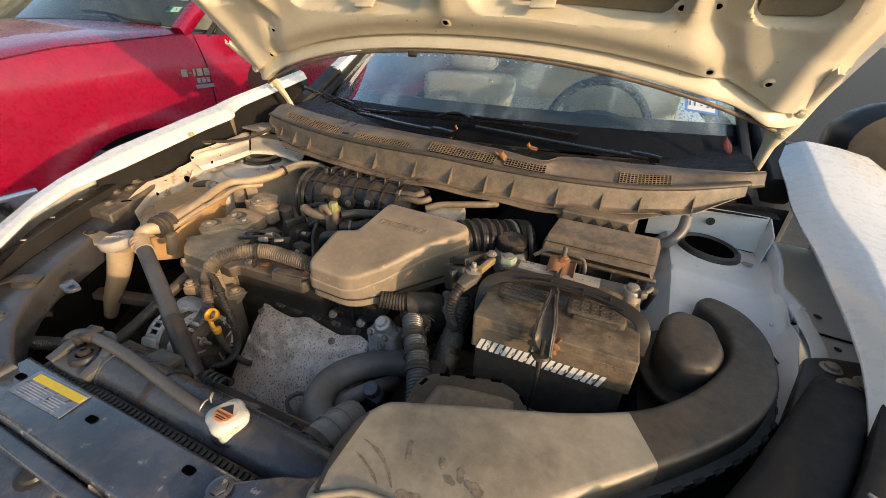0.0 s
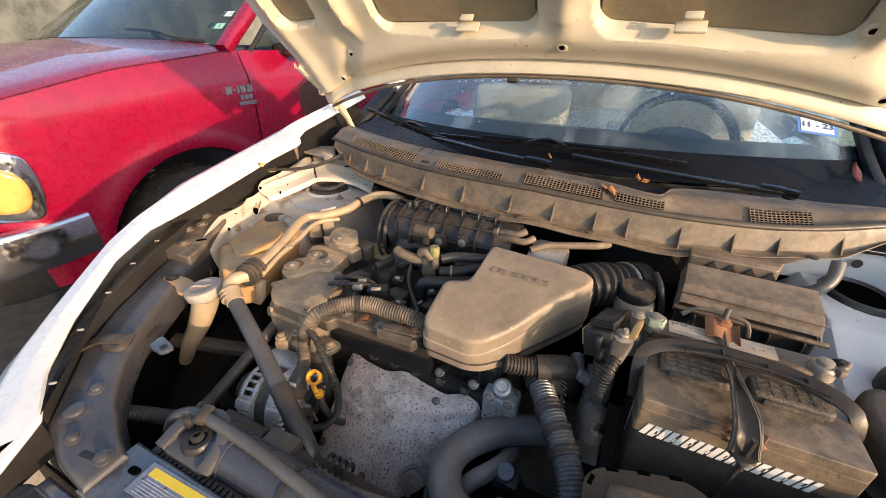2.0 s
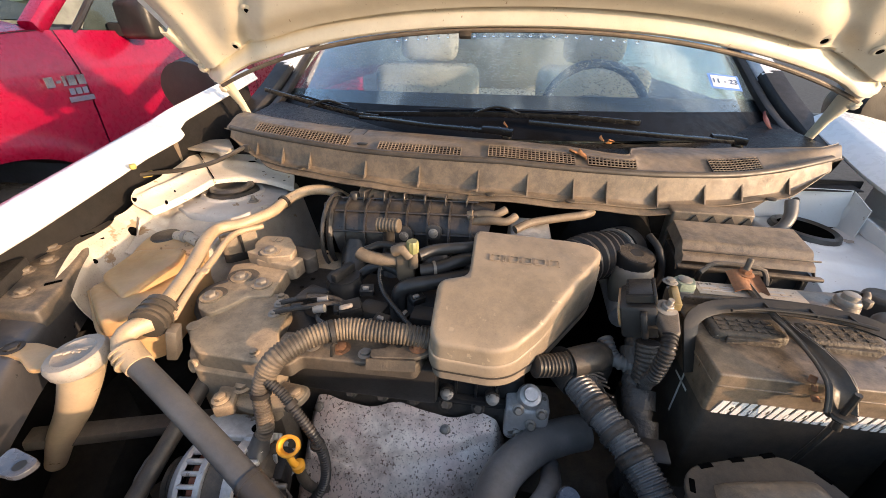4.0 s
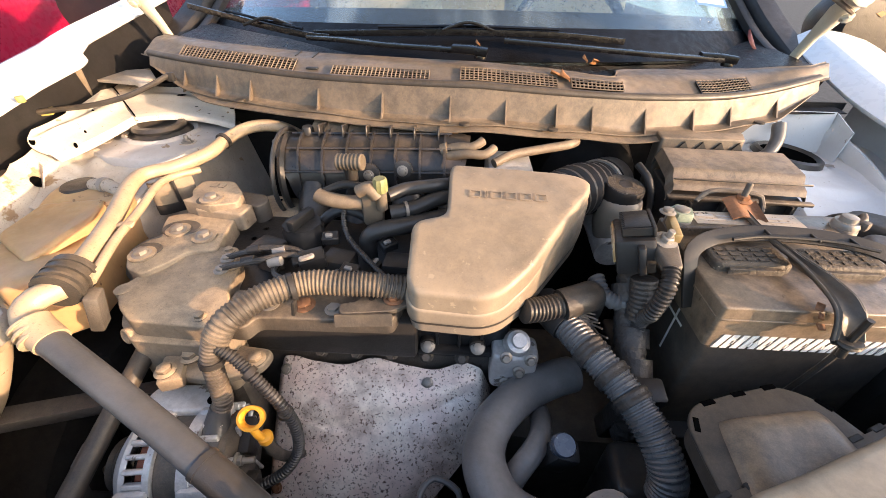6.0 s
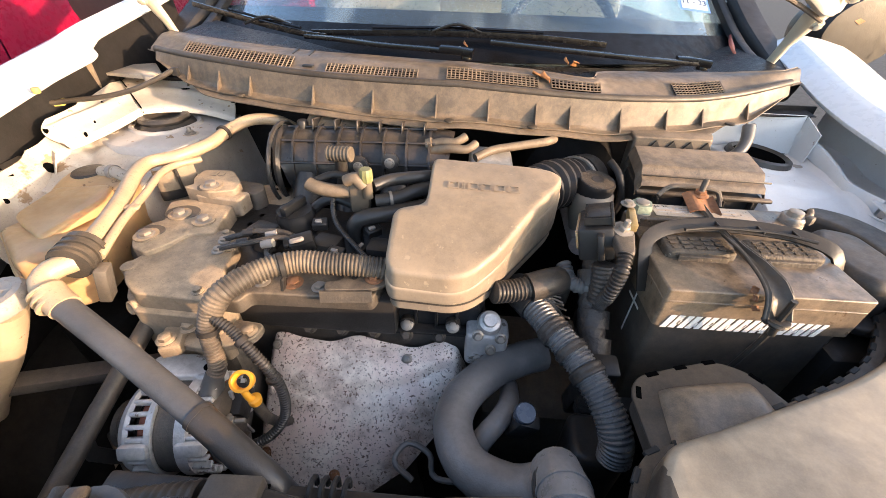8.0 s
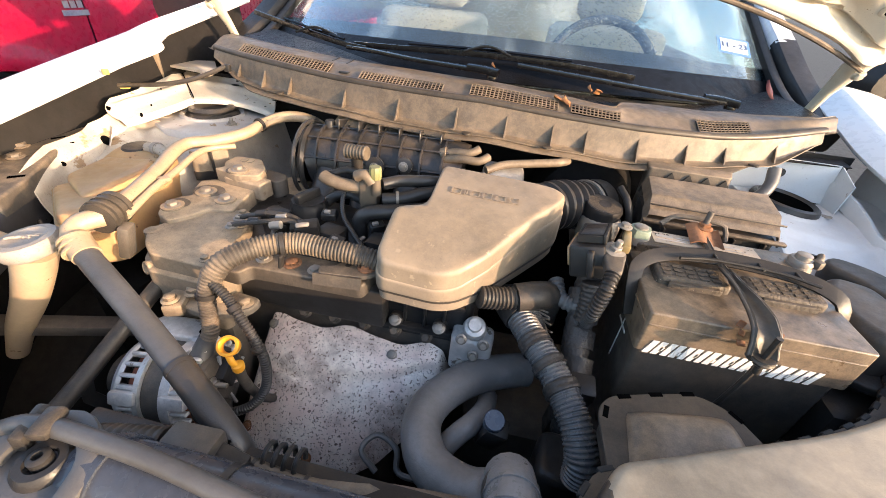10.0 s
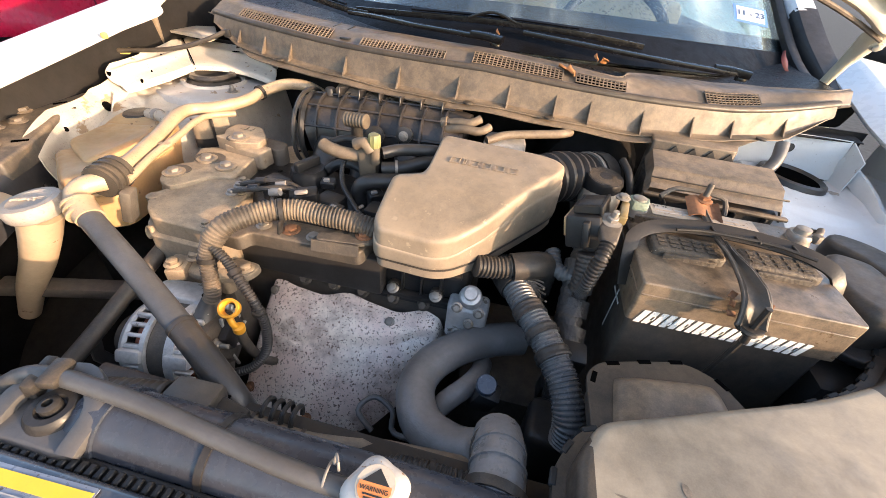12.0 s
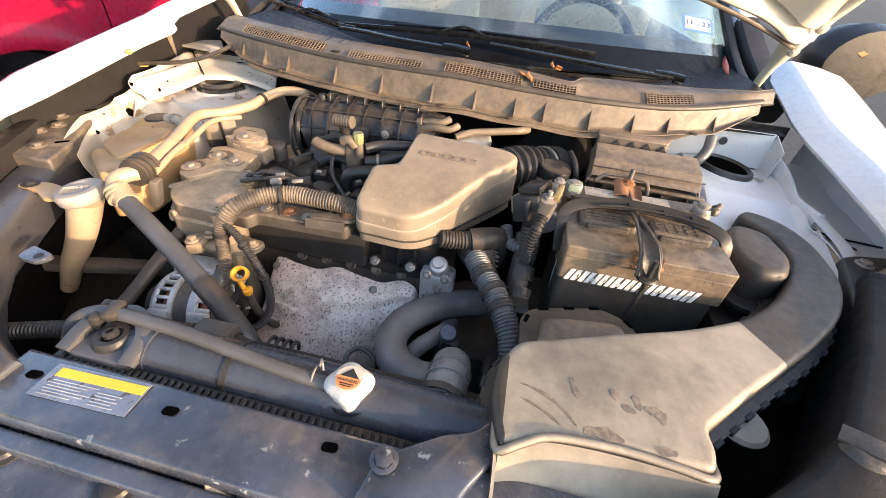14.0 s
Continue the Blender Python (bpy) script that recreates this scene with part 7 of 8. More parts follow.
part("hose_clip", tube([(-0.100, 0.6365, 0.957), (-0.096, 0.638, 0.957)], 0.0135, 14, 0.004), "steel", pv)
part("small_wire", tube([(-0.185, 0.650, 0.965), (-0.188, 0.628, 0.945), (-0.175, 0.600, 0.930), (-0.145, 0.565, 0.925), (-0.115, 0.530, 0.925)], 0.0042, 8, 0.006, rib=(0.004, 0.0008)), "black_hose", pv)

# engine mount
mount = thing("engine_mount", "dust-covered cast engine mount with three bolts", "engine mount")
part("mount_arm", slab(rounded([(-0.466, 0.552), (-0.468, 0.572), (-0.462, 0.590), (-0.447, 0.598), (-0.462, 0.618), (-0.474, 0.652), (-0.450, 0.664), (-0.366, 0.655), (-0.364, 0.632), (-0.360, 0.600), (-0.354, 0.574), (-0.392, 0.566), (-0.404, 0.540), (-0.424, 0.516), (-0.452, 0.528)], 0.009), 0.894, 0.921, 0.003), "cast", mount)
part("mount_foot_pad", slab(rounded([(-0.462, 0.554), (-0.456, 0.532), (-0.426, 0.522), (-0.402, 0.545), (-0.415, 0.580), (-0.45, 0.588)], 0.012), 0.868, 0.897, 0.005), "block", mount)
part("mount_rise", slab(rounded([(-0.452, 0.664), (-0.438, 0.674), (-0.452, 0.696), (-0.450, 0.728), (-0.398, 0.730), (-0.366, 0.692), (-0.360, 0.662), (-0.398, 0.650)], 0.009), 0.89, 0.944, 0.003), "cast", mount)
part("mount_flank", slab(rounded([(-0.372, 0.690), (-0.345, 0.682), (-0.334, 0.700), (-0.344, 0.722), (-0.392, 0.732)], 0.008), 0.87, 0.925, 0.008), "block", mount, "dark cast flank")
part("mount_web", slab(rounded([(-0.430, 0.655), (-0.35, 0.645), (-0.345, 0.675), (-0.42, 0.690)], 0.006), 0.905, 0.934, 0.004), "cast", mount)
# flat dark discs near the bolts, shifted towards -x and +y
for x, y, r in ((-0.444, 0.562, 0.018), (-0.428, 0.616, 0.024), (-0.404, 0.662, 0.016)):
    part("mount_patch", lathe([(0, 0.0008), (r, 0.0008), (r * 1.05, -0.001)], Matrix.Translation((x - 0.004, y + 0.004, 0.9215 if y < 0.65 else 0.9445)) @ Matrix.Diagonal((1.1, 0.85, 1, 1)), 24), "block", mount, "dark patch round the bolt")
bars(mount, "casting_mark", "cast", Matrix.Translation((-0.428, 0.706, 0.9442)), [(0, 0, 0.011, 0.012), (0.014, 0, 0.009, 0.012)], 0.0012)
for x, y, z in ((-0.446, 0.554, 0.922), (-0.386, 0.600, 0.922), (-0.432, 0.613, 0.922), (-0.404, 0.668, 0.945)):
    part("mount_bolt", bolt(Matrix.Translation((x, y, z)), 0.0085, 0.009), "steel", mount)
    part("mount_washer", lathe([(0.010, -0.001), (0.017, -0.001), (0.017, 0.002), (0.010, 0.002)], Matrix.Translation((x, y, z)), 22), "cast", mount)
part("mount_bush", lathe([(0.05, -0.10), (0.055, -0.02), (0.045, 0.0), (0, 0.0)], Matrix.Translation((-0.48, 0.62, 0.88)), 28), "rubber", mount)
guard = part("mount_guard", sheet(lambda u, v: Vector((-0.515 + 0.050 * u - 0.012 * math.sin(math.pi * u), 0.690 + 0.034 * u - 0.016 * math.sin(math.pi * u), 0.957 - 0.040 * v)), 16, 8, 0.003), "cast", mount, "curved dusty guard beside the mount")
part("guard_rib", tube([(-0.4815, 0.6985, 0.958), (-0.4815, 0.6985, 0.918)], 0.0028, 8, 0.01), "plastic_clean", guard)
part("guard_foot", sheet(lambda u, v: Vector((-0.513 + 0.048 * u - 0.012 * math.sin(math.pi * u), 0.688 + 0.034 * u - 0.016 * math.sin(math.pi * u), 0.918 - 0.016 * v)), 12, 4, 0.004), "plastic_clean", guard)
part("mount_foot", box((0.14, 0.10, 0.30), (-0.50, 0.64, 0.66), r=0.02), "block", mount)
part("mount_link", slab(rounded([(-0.345, 0.596), (-0.328, 0.630), (-0.316, 0.669), (-0.295, 0.714), (-0.255, 0.752), (-0.262, 0.772), (-0.325, 0.772), (-0.370, 0.780), (-0.398, 0.752), (-0.352, 0.70), (-0.352, 0.63)], 0.008), 0.855, 0.892, 0.003), "cast", mount)
for x, y in ((-0.332, 0.668), (-0.338, 0.694), (-0.340, 0.640), (-0.300, 0.752), (-0.345, 0.760)):
    part("link_hole", lathe([(0, 0.0008), (0.0045, 0.0008)], Matrix.Translation((x, y, 0.8922)), 14), "void", mount)

# alternator
alt = thing("alternator", "grimy aluminium alternator with a slotted housing", "alternator")
am = axis_pose((-0.322, 0.368, 0.762), (1, 0.12, 0.02))
part("core", lathe([(0.020, -0.050), (0.044, -0.046), (0.044, 0.046), (0.020, 0.050)], am, 32), "bay", alt)
for z in (-0.030, 0.032):
    part("winding", lathe([(0.044, z - 0.010), (0.051, z - 0.008), (0.052, z), (0.051, z + 0.008), (0.044, z + 0.010)], am, 40), "copper", alt, "copper windings behind the slots")
part("stator", lathe([(0.046, -0.016), (0.0585, -0.015), (0.0585, 0.011), (0.046, 0.012)], am, 48), "block", alt)
part("housing", lathe([(0.056, -0.024), (0.0625, -0.0235), (0.0630, -0.016), (0.056, -0.0155)], am, 48), "alu", alt)
part("housing", lathe([(0.056, 0.0105), (0.0630, 0.011), (0.0630, 0.024), (0.056, 0.0245)], am, 48), "alu", alt)
part("end_ring", lathe([(0.018, -0.066), (0.046, -0.064), (0.056, -0.056), (0.060, -0.049), (0.058, -0.044), (0.046, -0.052)], am, 48), "alu", alt)
part("end_ring", lathe([(0.046, 0.044), (0.052, 0.045), (0.050, 0.052), (0.040, 0.058), (0.020, 0.060), (0, 0.060)], am, 48), "block", alt)
for k in range(9):
    part("end_rib", turned(box((0.030, 0.004, 0.005), (0.036, 0, 0.058), (0, 0, 0), 0.001, seg=1), am @ pose(0, 0, 0, 0, 0, 40 * k)), "alu", alt)
part("regulator", turned(box((0.040, 0.034, 0.014), (0.012, 0.022, 0.064), (0, 0, 20), 0.003), am), "plastic_clean", alt)
part("output_stud", turned(bolt(Matrix.Translation((-0.020, 0.030, 0.060)), 0.006, 0.008, stud=0.012), am), "steel", alt)
part("end_plug", turned(box((0.022, 0.018, 0.018), (-0.026, -0.012, 0.066), (0, 0, -25), 0.002), am), "plastic", alt)
for k in range(26):
    a = 360 * k / 26
    for z, n in ((0.034, 0.024), (-0.034, 0.024)):
        part("fin", turned(box((0.009, 0.0055, n), (0.0575, 0, z), (0, 0, 0), 0.0015, seg=1), am @ pose(0, 0, 0, 0, 0, a)), "alu", alt)
for a in (62, 150, 242, 330):
    for z in (-0.034, 0.030):
        part("tie_lug", turned(box((0.014, 0.018, 0.034), (0.061, 0, z), (0, 0, 0), 0.004), am @ pose(0, 0, 0, 0, 0, a)), "alu", alt)
part("top_lug", slab(rounded([(-0.386, 0.402), (-0.376, 0.390), (-0.310, 0.394), (-0.285, 0.410), (-0.325, 0.430), (-0.38, 0.424)], 0.010), 0.806, 0.824, 0.004), "alu", alt)
part("lug_hole", lathe([(0, 0.0005), (0.009, 0.0005)], Matrix.Translation((-0.302, 0.409, 0.8246)) @ Matrix.Diagonal((1.0, 0.8, 1, 1)), 18), "void", alt)
part("pulley", lathe([(0.018, 0), (0.030, 0.0), (0.026, 0.004), (0.030, 0.008), (0.026, 0.012), (0.030, 0.016), (0.018, 0.018)], axis_pose((-0.408, 0.359, 0.760), (1, 0.12, 0.02)), 28), "block", alt)
part("bracket", slab(rounded([(-0.375, 0.425), (-0.30, 0.415), (-0.25, 0.435), (-0.245, 0.465), (-0.30, 0.47), (-0.37, 0.46)], 0.014), 0.842, 0.852, 0.003), "cast", alt, "dusty alternator bracket")
part("bracket_lug", box((0.026, 0.04, 0.018), (-0.35, 0.425, 0.852), (0, 0, 20), 0.003), "cast", alt)
for x, y in ((-0.335, 0.440), (-0.352, 0.418), (-0.262, 0.448)):
    part("bracket_bolt", bolt(Matrix.Translation((x, y, 0.862 if x < -0.3 else 0.852)), 0.008, 0.009), "cast", alt)
part("belt", tube([(-0.442, 0.330, 0.755), (-0.442, 0.34, 0.70), (-0.442, 0.46, 0.50), (-0.442, 0.56, 0.52), (-0.442, 0.44, 0.76), (-0.442, 0.385, 0.785), (-0.442, 0.345, 0.780)], 0.008, 8, 0.02, flat=(0.005, 0.018), closed=True), "rubber", alt)

# dipstick
dip = thing("dipstick", "yellow ring-handled engine oil dipstick", "dipstick")
part("ring", tube([(-0.232 + 0.0120 * math.cos(a * 0.5236), 0.372 + 0.0085 * math.sin(a * 0.5236), 0.856 + 0.006 * math.sin(a * 0.5236)) for a in range(12)], 0.0034, 10, 0.004, closed=True, flat=(0.0045, 0.010)), "yellow", dip)
part("neck", tube([(-0.229, 0.364, 0.850), (-0.225, 0.362, 0.840), (-0.223, 0.364, 0.832)], 0.0042, 10, 0.004), "yellow", dip)
part("plug", lathe([(0.006, -0.008), (0.0078, -0.004), (0.0078, 0.003), (0.005, 0.005), (0, 0.005)], Matrix.Translation((-0.222, 0.366, 0.829)), 18), "yellow", dip)
part("guide_tube", tube([(-0.222, 0.366, 0.824), (-0.222, 0.372, 0.78), (-0.225, 0.41, 0.70), (-0.23, 0.50, 0.62)], 0.0065, 10, 0.02), "block", dip)

# looms of the engine
lm1 = thing("corrugated_loom", "dusty grey corrugated loom along the valve cover", "wiring loom", "wiring looms")
part("loom_body", tube([(-0.070, 0.505, 0.925), (-0.11, 0.500, 0.936), (-0.15, 0.496, 0.940), (-0.195, 0.490, 0.944), (-0.235, 0.466, 0.944), (-0.262, 0.436, 0.938), (-0.276, 0.420, 0.920)], 0.0150, 16, rib=(0.0048, 0.0015)), "loom", lm1)
part("loom_tie", tube([(-0.212, 0.480, 0.944), (-0.207, 0.483, 0.944)], 0.0168, 14, 0.004), "plastic_clean", lm1)
part("tie_tail", box((0.004, 0.010, 0.020), (-0.205, 0.466, 0.928), (0, 10, 0), 0.001), "plastic_clean", lm1)
lm2 = thing("corrugated_loom", "dusty corrugated loom dropping to the alternator", "wiring loom", "wiring looms")
part("loom_body", tube([(-0.276, 0.420, 0.925), (-0.283, 0.413, 0.900), (-0.282, 0.405, 0.870), (-0.280, 0.398, 0.845), (-0.286, 0.394, 0.830)], 0.0110, 14, rib=(0.0045, 0.0014)), "loom", lm2)
part("loom_boot", tube([(-0.286, 0.395, 0.834), (-0.289, 0.386, 0.818), (-0.290, 0.372, 0.804), (-0.288, 0.362, 0.795)], 0.0105, 14, 0.006, r_end=0.019), "grey_hose", lm2, "grey rubber boot")
lm3 = thing("corrugated_loom", "thin black corrugated loom curving past the dipstick", "wiring loom", "wiring looms")
part("loom_body", tube([(-0.272, 0.415, 0.915), (-0.252, 0.410, 0.900), (-0.228, 0.398, 0.880), (-0.205, 0.388, 0.850), (-0.198, 0.385, 0.815), (-0.202, 0.378, 0.775), (-0.220, 0.365, 0.748), (-0.250, 0.352, 0.735)], 0.0068, 12, rib=(0.0040, 0.0012)), "black_hose", lm3)

for q, d, r in (((-0.2035, 0.387, 0.846), (-0.002, 0.0, -0.005), 0.0088), ((-0.2415, 0.4045, 0.891), (0.005, -0.002, -0.004), 0.0088)):
    part("loom_tie", tube([q, tuple(a + b for a, b in zip(q, d))], r, 12, 0.004), "plastic_clean", lm3)
part("loom_tie", tube([(-0.2832, 0.4125, 0.897), (-0.2830, 0.411, 0.891)], 0.0132, 14, 0.004), "plastic_clean", lm2)

# hoses on the right of the engine
cold = thing("corrugated_hose", "thick black corrugated conduit with frayed tape", "conduit", "wiring looms")
part("hose_body", tube([(0.098, 0.560, 0.865), (0.112, 0.528, 0.872), (0.140, 0.480, 0.868), (0.170, 0.435, 0.858), (0.195, 0.390, 0.842), (0.207, 0.360, 0.820), (0.210, 0.350, 0.79)], 0.0200, 20, rib=(0.0052, 0.0017)), "conduit", cold)
for k, (p, q) in enumerate((((0.140, 0.480, 0.868), (0.149, 0.465, 0.866)), ((0.160, 0.450, 0.862), (0.166, 0.441, 0.860)), ((0.176, 0.425, 0.855), (0.182, 0.414, 0.852)))):
    part("tape_wrap", tube([p, q], 0.0222 + 0.0004 * k, 18, 0.004, rib=(0.007, 0.001)), "tape", cold)
part("tape_collar", tube([(0.100, 0.556, 0.866), (0.114, 0.524, 0.872), (0.122, 0.512, 0.872)], 0.0238, 18, 0.008), "plastic_clean", cold)
for k in range(9):
    part("frayed_tape", tube([(0.128, 0.520, 0.880), (0.142 + 0.002 * k, 0.528 - 0.003 * k, 0.884 - 0.002 * k), (0.156 + 0.003 * (k % 3), 0.520 - 0.006 * k + 0.01, 0.884 - 0.004 * (k % 4))], 0.0014, 5, 0.008), "loom", cold)
rh = thing("radiator_hose", "thick grey black rubber radiator hose in an S bend", "hose")
part("hose_body", tube([(0.150, 0.515, 0.765), (0.118, 0.500, 0.770), (0.072, 0.470, 0.776), (0.030, 0.422, 0.780), (0.018, 0.375, 0.782), (0.040, 0.328, 0.785), (0.085, 0.305, 0.795), (0.116, 0.300, 0.815), (0.126, 0.290, 0.845)], 0.0255, 22, 0.01), "hose", rh)
part("hose_clamp", tube([(0.1265, 0.289, 0.842), (0.1268, 0.287, 0.850)], 0.029, 20, 0.006), "plastic", rh)
lowh = thing("heater_hose", "black heater hose below the corrugated conduit", "hose")
part("hose_body", tube([(0.10, 0.47, 0.74), (0.095, 0.43, 0.765), (0.082, 0.40, 0.775), (0.06, 0.375, 0.77), (0.045, 0.36, 0.75)], 0.014, 14, 0.01), "hose", lowh)
cn = thing("sensor_connector", "black sensor connector with a round blue-grey top", "connector")
part("connector_body", box((0.030, 0.026, 0.050), (0.108, 0.392, 0.775), (10, 15, 0), 0.005), "plastic_clean", cn)
part("connector_top", lathe([(0.0135, -0.012), (0.0135, 0.004), (0.012, 0.006), (0, 0.006)], axis_pose((0.107, 0.388, 0.807), (0, -0.4, 1)), 20), "support", cn)
part("connector_wire", tube([(0.112, 0.40, 0.755), (0.12, 0.43, 0.72), (0.12, 0.47, 0.66)], 0.008, 10, 0.01), "plastic_clean", cn)
tl = thing("taped_loom", "black taped wiring loom beside the battery", "wiring loom", "wiring looms")
part("loom_body", tube([(0.212, 0.600, 0.955), (0.210, 0.572, 0.925), (0.206, 0.545, 0.895), (0.202, 0.515, 0.870), (0.200, 0.480, 0.845), (0.205, 0.450, 0.80), (0.21, 0.44, 0.74)], 0.0190, 18, 0.006, rib=(0.013, 0.0012)), "tape", tl)
for y, z in ((0.548, 0.898), (0.505, 0.863), (0.475, 0.841)):
    part("tape_band", tube([(0.2045, y + 0.008, z + 0.007), (0.203, y - 0.010, z - 0.009)], 0.0212, 18, 0.008), "tape", tl)
part("loom_channel", box((0.034, 0.030, 0.16), (0.205, 0.452, 0.78), (14, 0, 0), 0.005), "plastic_clean", tl)
wl = thing("vacuum_tank", "small black canister below the conduit", "canister")
part("canister_body", slab(rounded([(0.165, 0.350), (0.235, 0.345), (0.238, 0.415), (0.17, 0.42)], 0.02), 0.62, 0.775, 0.012), "plastic_clean", wl)
part("canister_foot", box((0.05, 0.05, 0.36), (0.20, 0.385, 0.46), r=0.01), "bay", wl)
wi = thing("bent_hose", "short black ribbed hose at the battery cable", "hose")
part("hose_body", tube([(0.165, 0.57, 0.905), (0.172, 0.545, 0.895), (0.188, 0.535, 0.893), (0.205, 0.535, 0.895)], 0.0115, 14, rib=(0.006, 0.0015)), "rubber", wi)

# ---- left side of the bay ----
ac = thing("air_conditioning_pipe", "dusty aluminium air conditioning pipe with a thin companion pipe", "pipe")
part("thick_pipe", tube([(-0.320, 0.880, 0.955), (-0.340, 0.868, 0.978), (-0.372, 0.862, 0.992), (-0.412, 0.848, 0.993), (-0.438, 0.812, 0.985), (-0.450, 0.765, 0.977), (-0.482, 0.718, 0.972), (-0.512, 0.690, 0.972), (-0.508, 0.650, 0.972), (-0.482, 0.585, 0.968), (-0.460, 0.520, 0.965), (-0.446, 0.465, 0.962)], 0.0108, 18, 0.008), "pipe", ac)
part("thin_pipe", tube([(-0.455, 0.735, 0.960), (-0.480, 0.700, 0.963), (-0.478, 0.660, 0.966), (-0.462, 0.600, 0.964), (-0.446, 0.530, 0.962), (-0.425, 0.462, 0.957)], 0.0054, 12, 0.008), "pipe", ac)
part("pipe_web", box((0.030, 0.012, 0.006), (-0.458, 0.560, 0.965), (0, 0, 10), 0.003), "pipe", ac)
part("pipe_band", tube([(-0.4405, 0.806, 0.984), (-0.442, 0.800, 0.983)], 0.0140, 16, 0.004), "plastic_clean", ac)
part("joint_block", tube([(-0.450, 0.476, 0.962), (-0.444, 0.440, 0.960)], 0.0225, 18, 0.01), "plastic", ac, "dark rubber clamp at the hose joint")
for k in range(3):
    part("clamp_ring", tube([(-0.4475 + 0.0025 * k, 0.468 - 0.011 * k, 0.962), (-0.4468 + 0.0025 * k, 0.465 - 0.011 * k, 0.962)], 0.0236, 18, 0.004), "plastic", ac)
part("joint_bracket", box((0.014, 0.022, 0.05), (-0.425, 0.450, 0.925), (0, 15, 20), 0.003), "block", ac)
ah = thing("air_conditioning_hose", "grey rubber hose with an aluminium elbow, dark towards its end", "hose")
part("elbow", tube([(-0.443, 0.447, 0.960), (-0.455, 0.430, 0.960), (-0.457, 0.415, 0.955), (-0.447, 0.405, 0.947)], 0.0125, 16, 0.006), "pipe", ah)
part("ferrule", tube([(-0.446, 0.407, 0.950), (-0.437, 0.402, 0.944), (-0.420, 0.394, 0.937)], 0.0160, 18, 0.006), "pipe", ah)
for k in range(3):
    part("crimp", tube([(-0.447 + 0.006 * k, 0.405 - 0.0038 * k, 0.948 - 0.0042 * k), (-0.445 + 0.006 * k, 0.4037 - 0.0038 * k, 0.9466 - 0.0042 * k)], 0.0175, 18, 0.004), "pipe", ah)
part("hose_body", tube([(-0.428, 0.397, 0.939), (-0.370, 0.371, 0.924), (-0.302, 0.340, 0.906), (-0.230, 0.306, 0.885)], 0.0138, 20, 0.01), "ac_hose", ah)
part("sleeve", tube([(-0.238, 0.310, 0.887), (-0.198, 0.291, 0.871), (-0.160, 0.273, 0.848), (-0.140, 0.264, 0.815), (-0.135, 0.264, 0.75)], 0.0148, 20, 0.01), "black_hose", ah, "matt black sleeve over the hose end")
part("sleeve_lip", tube([(-0.240, 0.311, 0.8878), (-0.235, 0.3087, 0.8862)], 0.0154, 20, 0.004), "black_hose", ah)

tank = thing("coolant_tank", "tan translucent coolant tank with dark stains", "coolant tank")
part("tank_body", slab(rounded([(-0.668, 0.700), (-0.555, 0.700), (-0.528, 0.640), (-0.516, 0.560), (-0.506, 0.500), (-0.555, 0.462), (-0.655, 0.540)], 0.014), 0.84, 0.936, 0.010, seg=3, top=lambda x, y: 0.012 * math.sin(y * 30) - 0.25 * max(0, 0.53 - y), cut=0.02), "tank", tank)
part("tank_shoulder", slab(rounded([(-0.652, 0.640), (-0.560, 0.655), (-0.535, 0.600), (-0.560, 0.510), (-0.640, 0.555)], 0.012), 0.930, 0.946, 0.009, seg=3, top=lambda x, y: -0.20 * max(0, 0.56 - y) + 0.05 * (x + 0.60)), "tank", tank)
part("tank_seam", tube([(-0.657, 0.541, 0.918), (-0.556, 0.463, 0.900), (-0.505, 0.502, 0.908), (-0.515, 0.560, 0.915), (-0.527, 0.640, 0.916)], 0.0035, 8, 0.02), "tank", tank)
part("tank_cap", lathe([(0.026, -0.012), (0.027, 0.004), (0.024, 0.008), (0, 0.009)], Matrix.Translation((-0.632, 0.690, 0.942)), 26), "plastic_clean", tank)
part("tank_fitting", tube([(-0.605, 0.688, 0.950), (-0.575, 0.680, 0.955), (-0.545, 0.670, 0.950)], 0.010, 12, 0.006), "label_white", tank)
part("fitting_ring", tube([(-0.582, 0.682, 0.954), (-0.574, 0.680, 0.954)], 0.0125, 14, 0.004), "cap_grey", tank)
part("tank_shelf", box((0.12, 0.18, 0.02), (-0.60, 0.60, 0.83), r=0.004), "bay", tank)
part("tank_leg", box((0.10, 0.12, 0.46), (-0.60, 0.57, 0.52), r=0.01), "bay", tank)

wash = thing("washer_filler", "tan washer filler tube with a grey domed cap", "washer filler")
part("filler_tube", tube([(-0.512, 0.398, 0.925), (-0.530, 0.396, 0.890), (-0.568, 0.392, 0.83), (-0.615, 0.388, 0.77), (-0.66, 0.384, 0.70)], 0.025, 20, 0.02, r_end=0.014), "tank_pale", wash)
wc = part("filler_cap", lathe([(0.030, -0.014), (0.034, -0.010), (0.035, 0.002), (0.032, 0.007), (0.024, 0.008), (0.022, 0.0065), (0, 0.0065)], Matrix.Translation((-0.510, 0.396, 0.938)) @ pose(0, 0, 0, 4, -6, 0), 40, wave=lambda a: 1 + 0.015 * math.cos(16 * a)), "cap_grey", wash, "scratched grey filler cap")
for k in range(3):
    part("cap_emboss", tube([(-0.528 + 0.008 * k, 0.386 + 0.004 * k, 0.9455), (-0.516 + 0.006 * k, 0.396 + 0.004 * k, 0.9458), (-0.503 + 0.006 * k, 0.396 + 0.006 * k, 0.9458)], 0.0016, 6, 0.004), "cap_grey", wc)
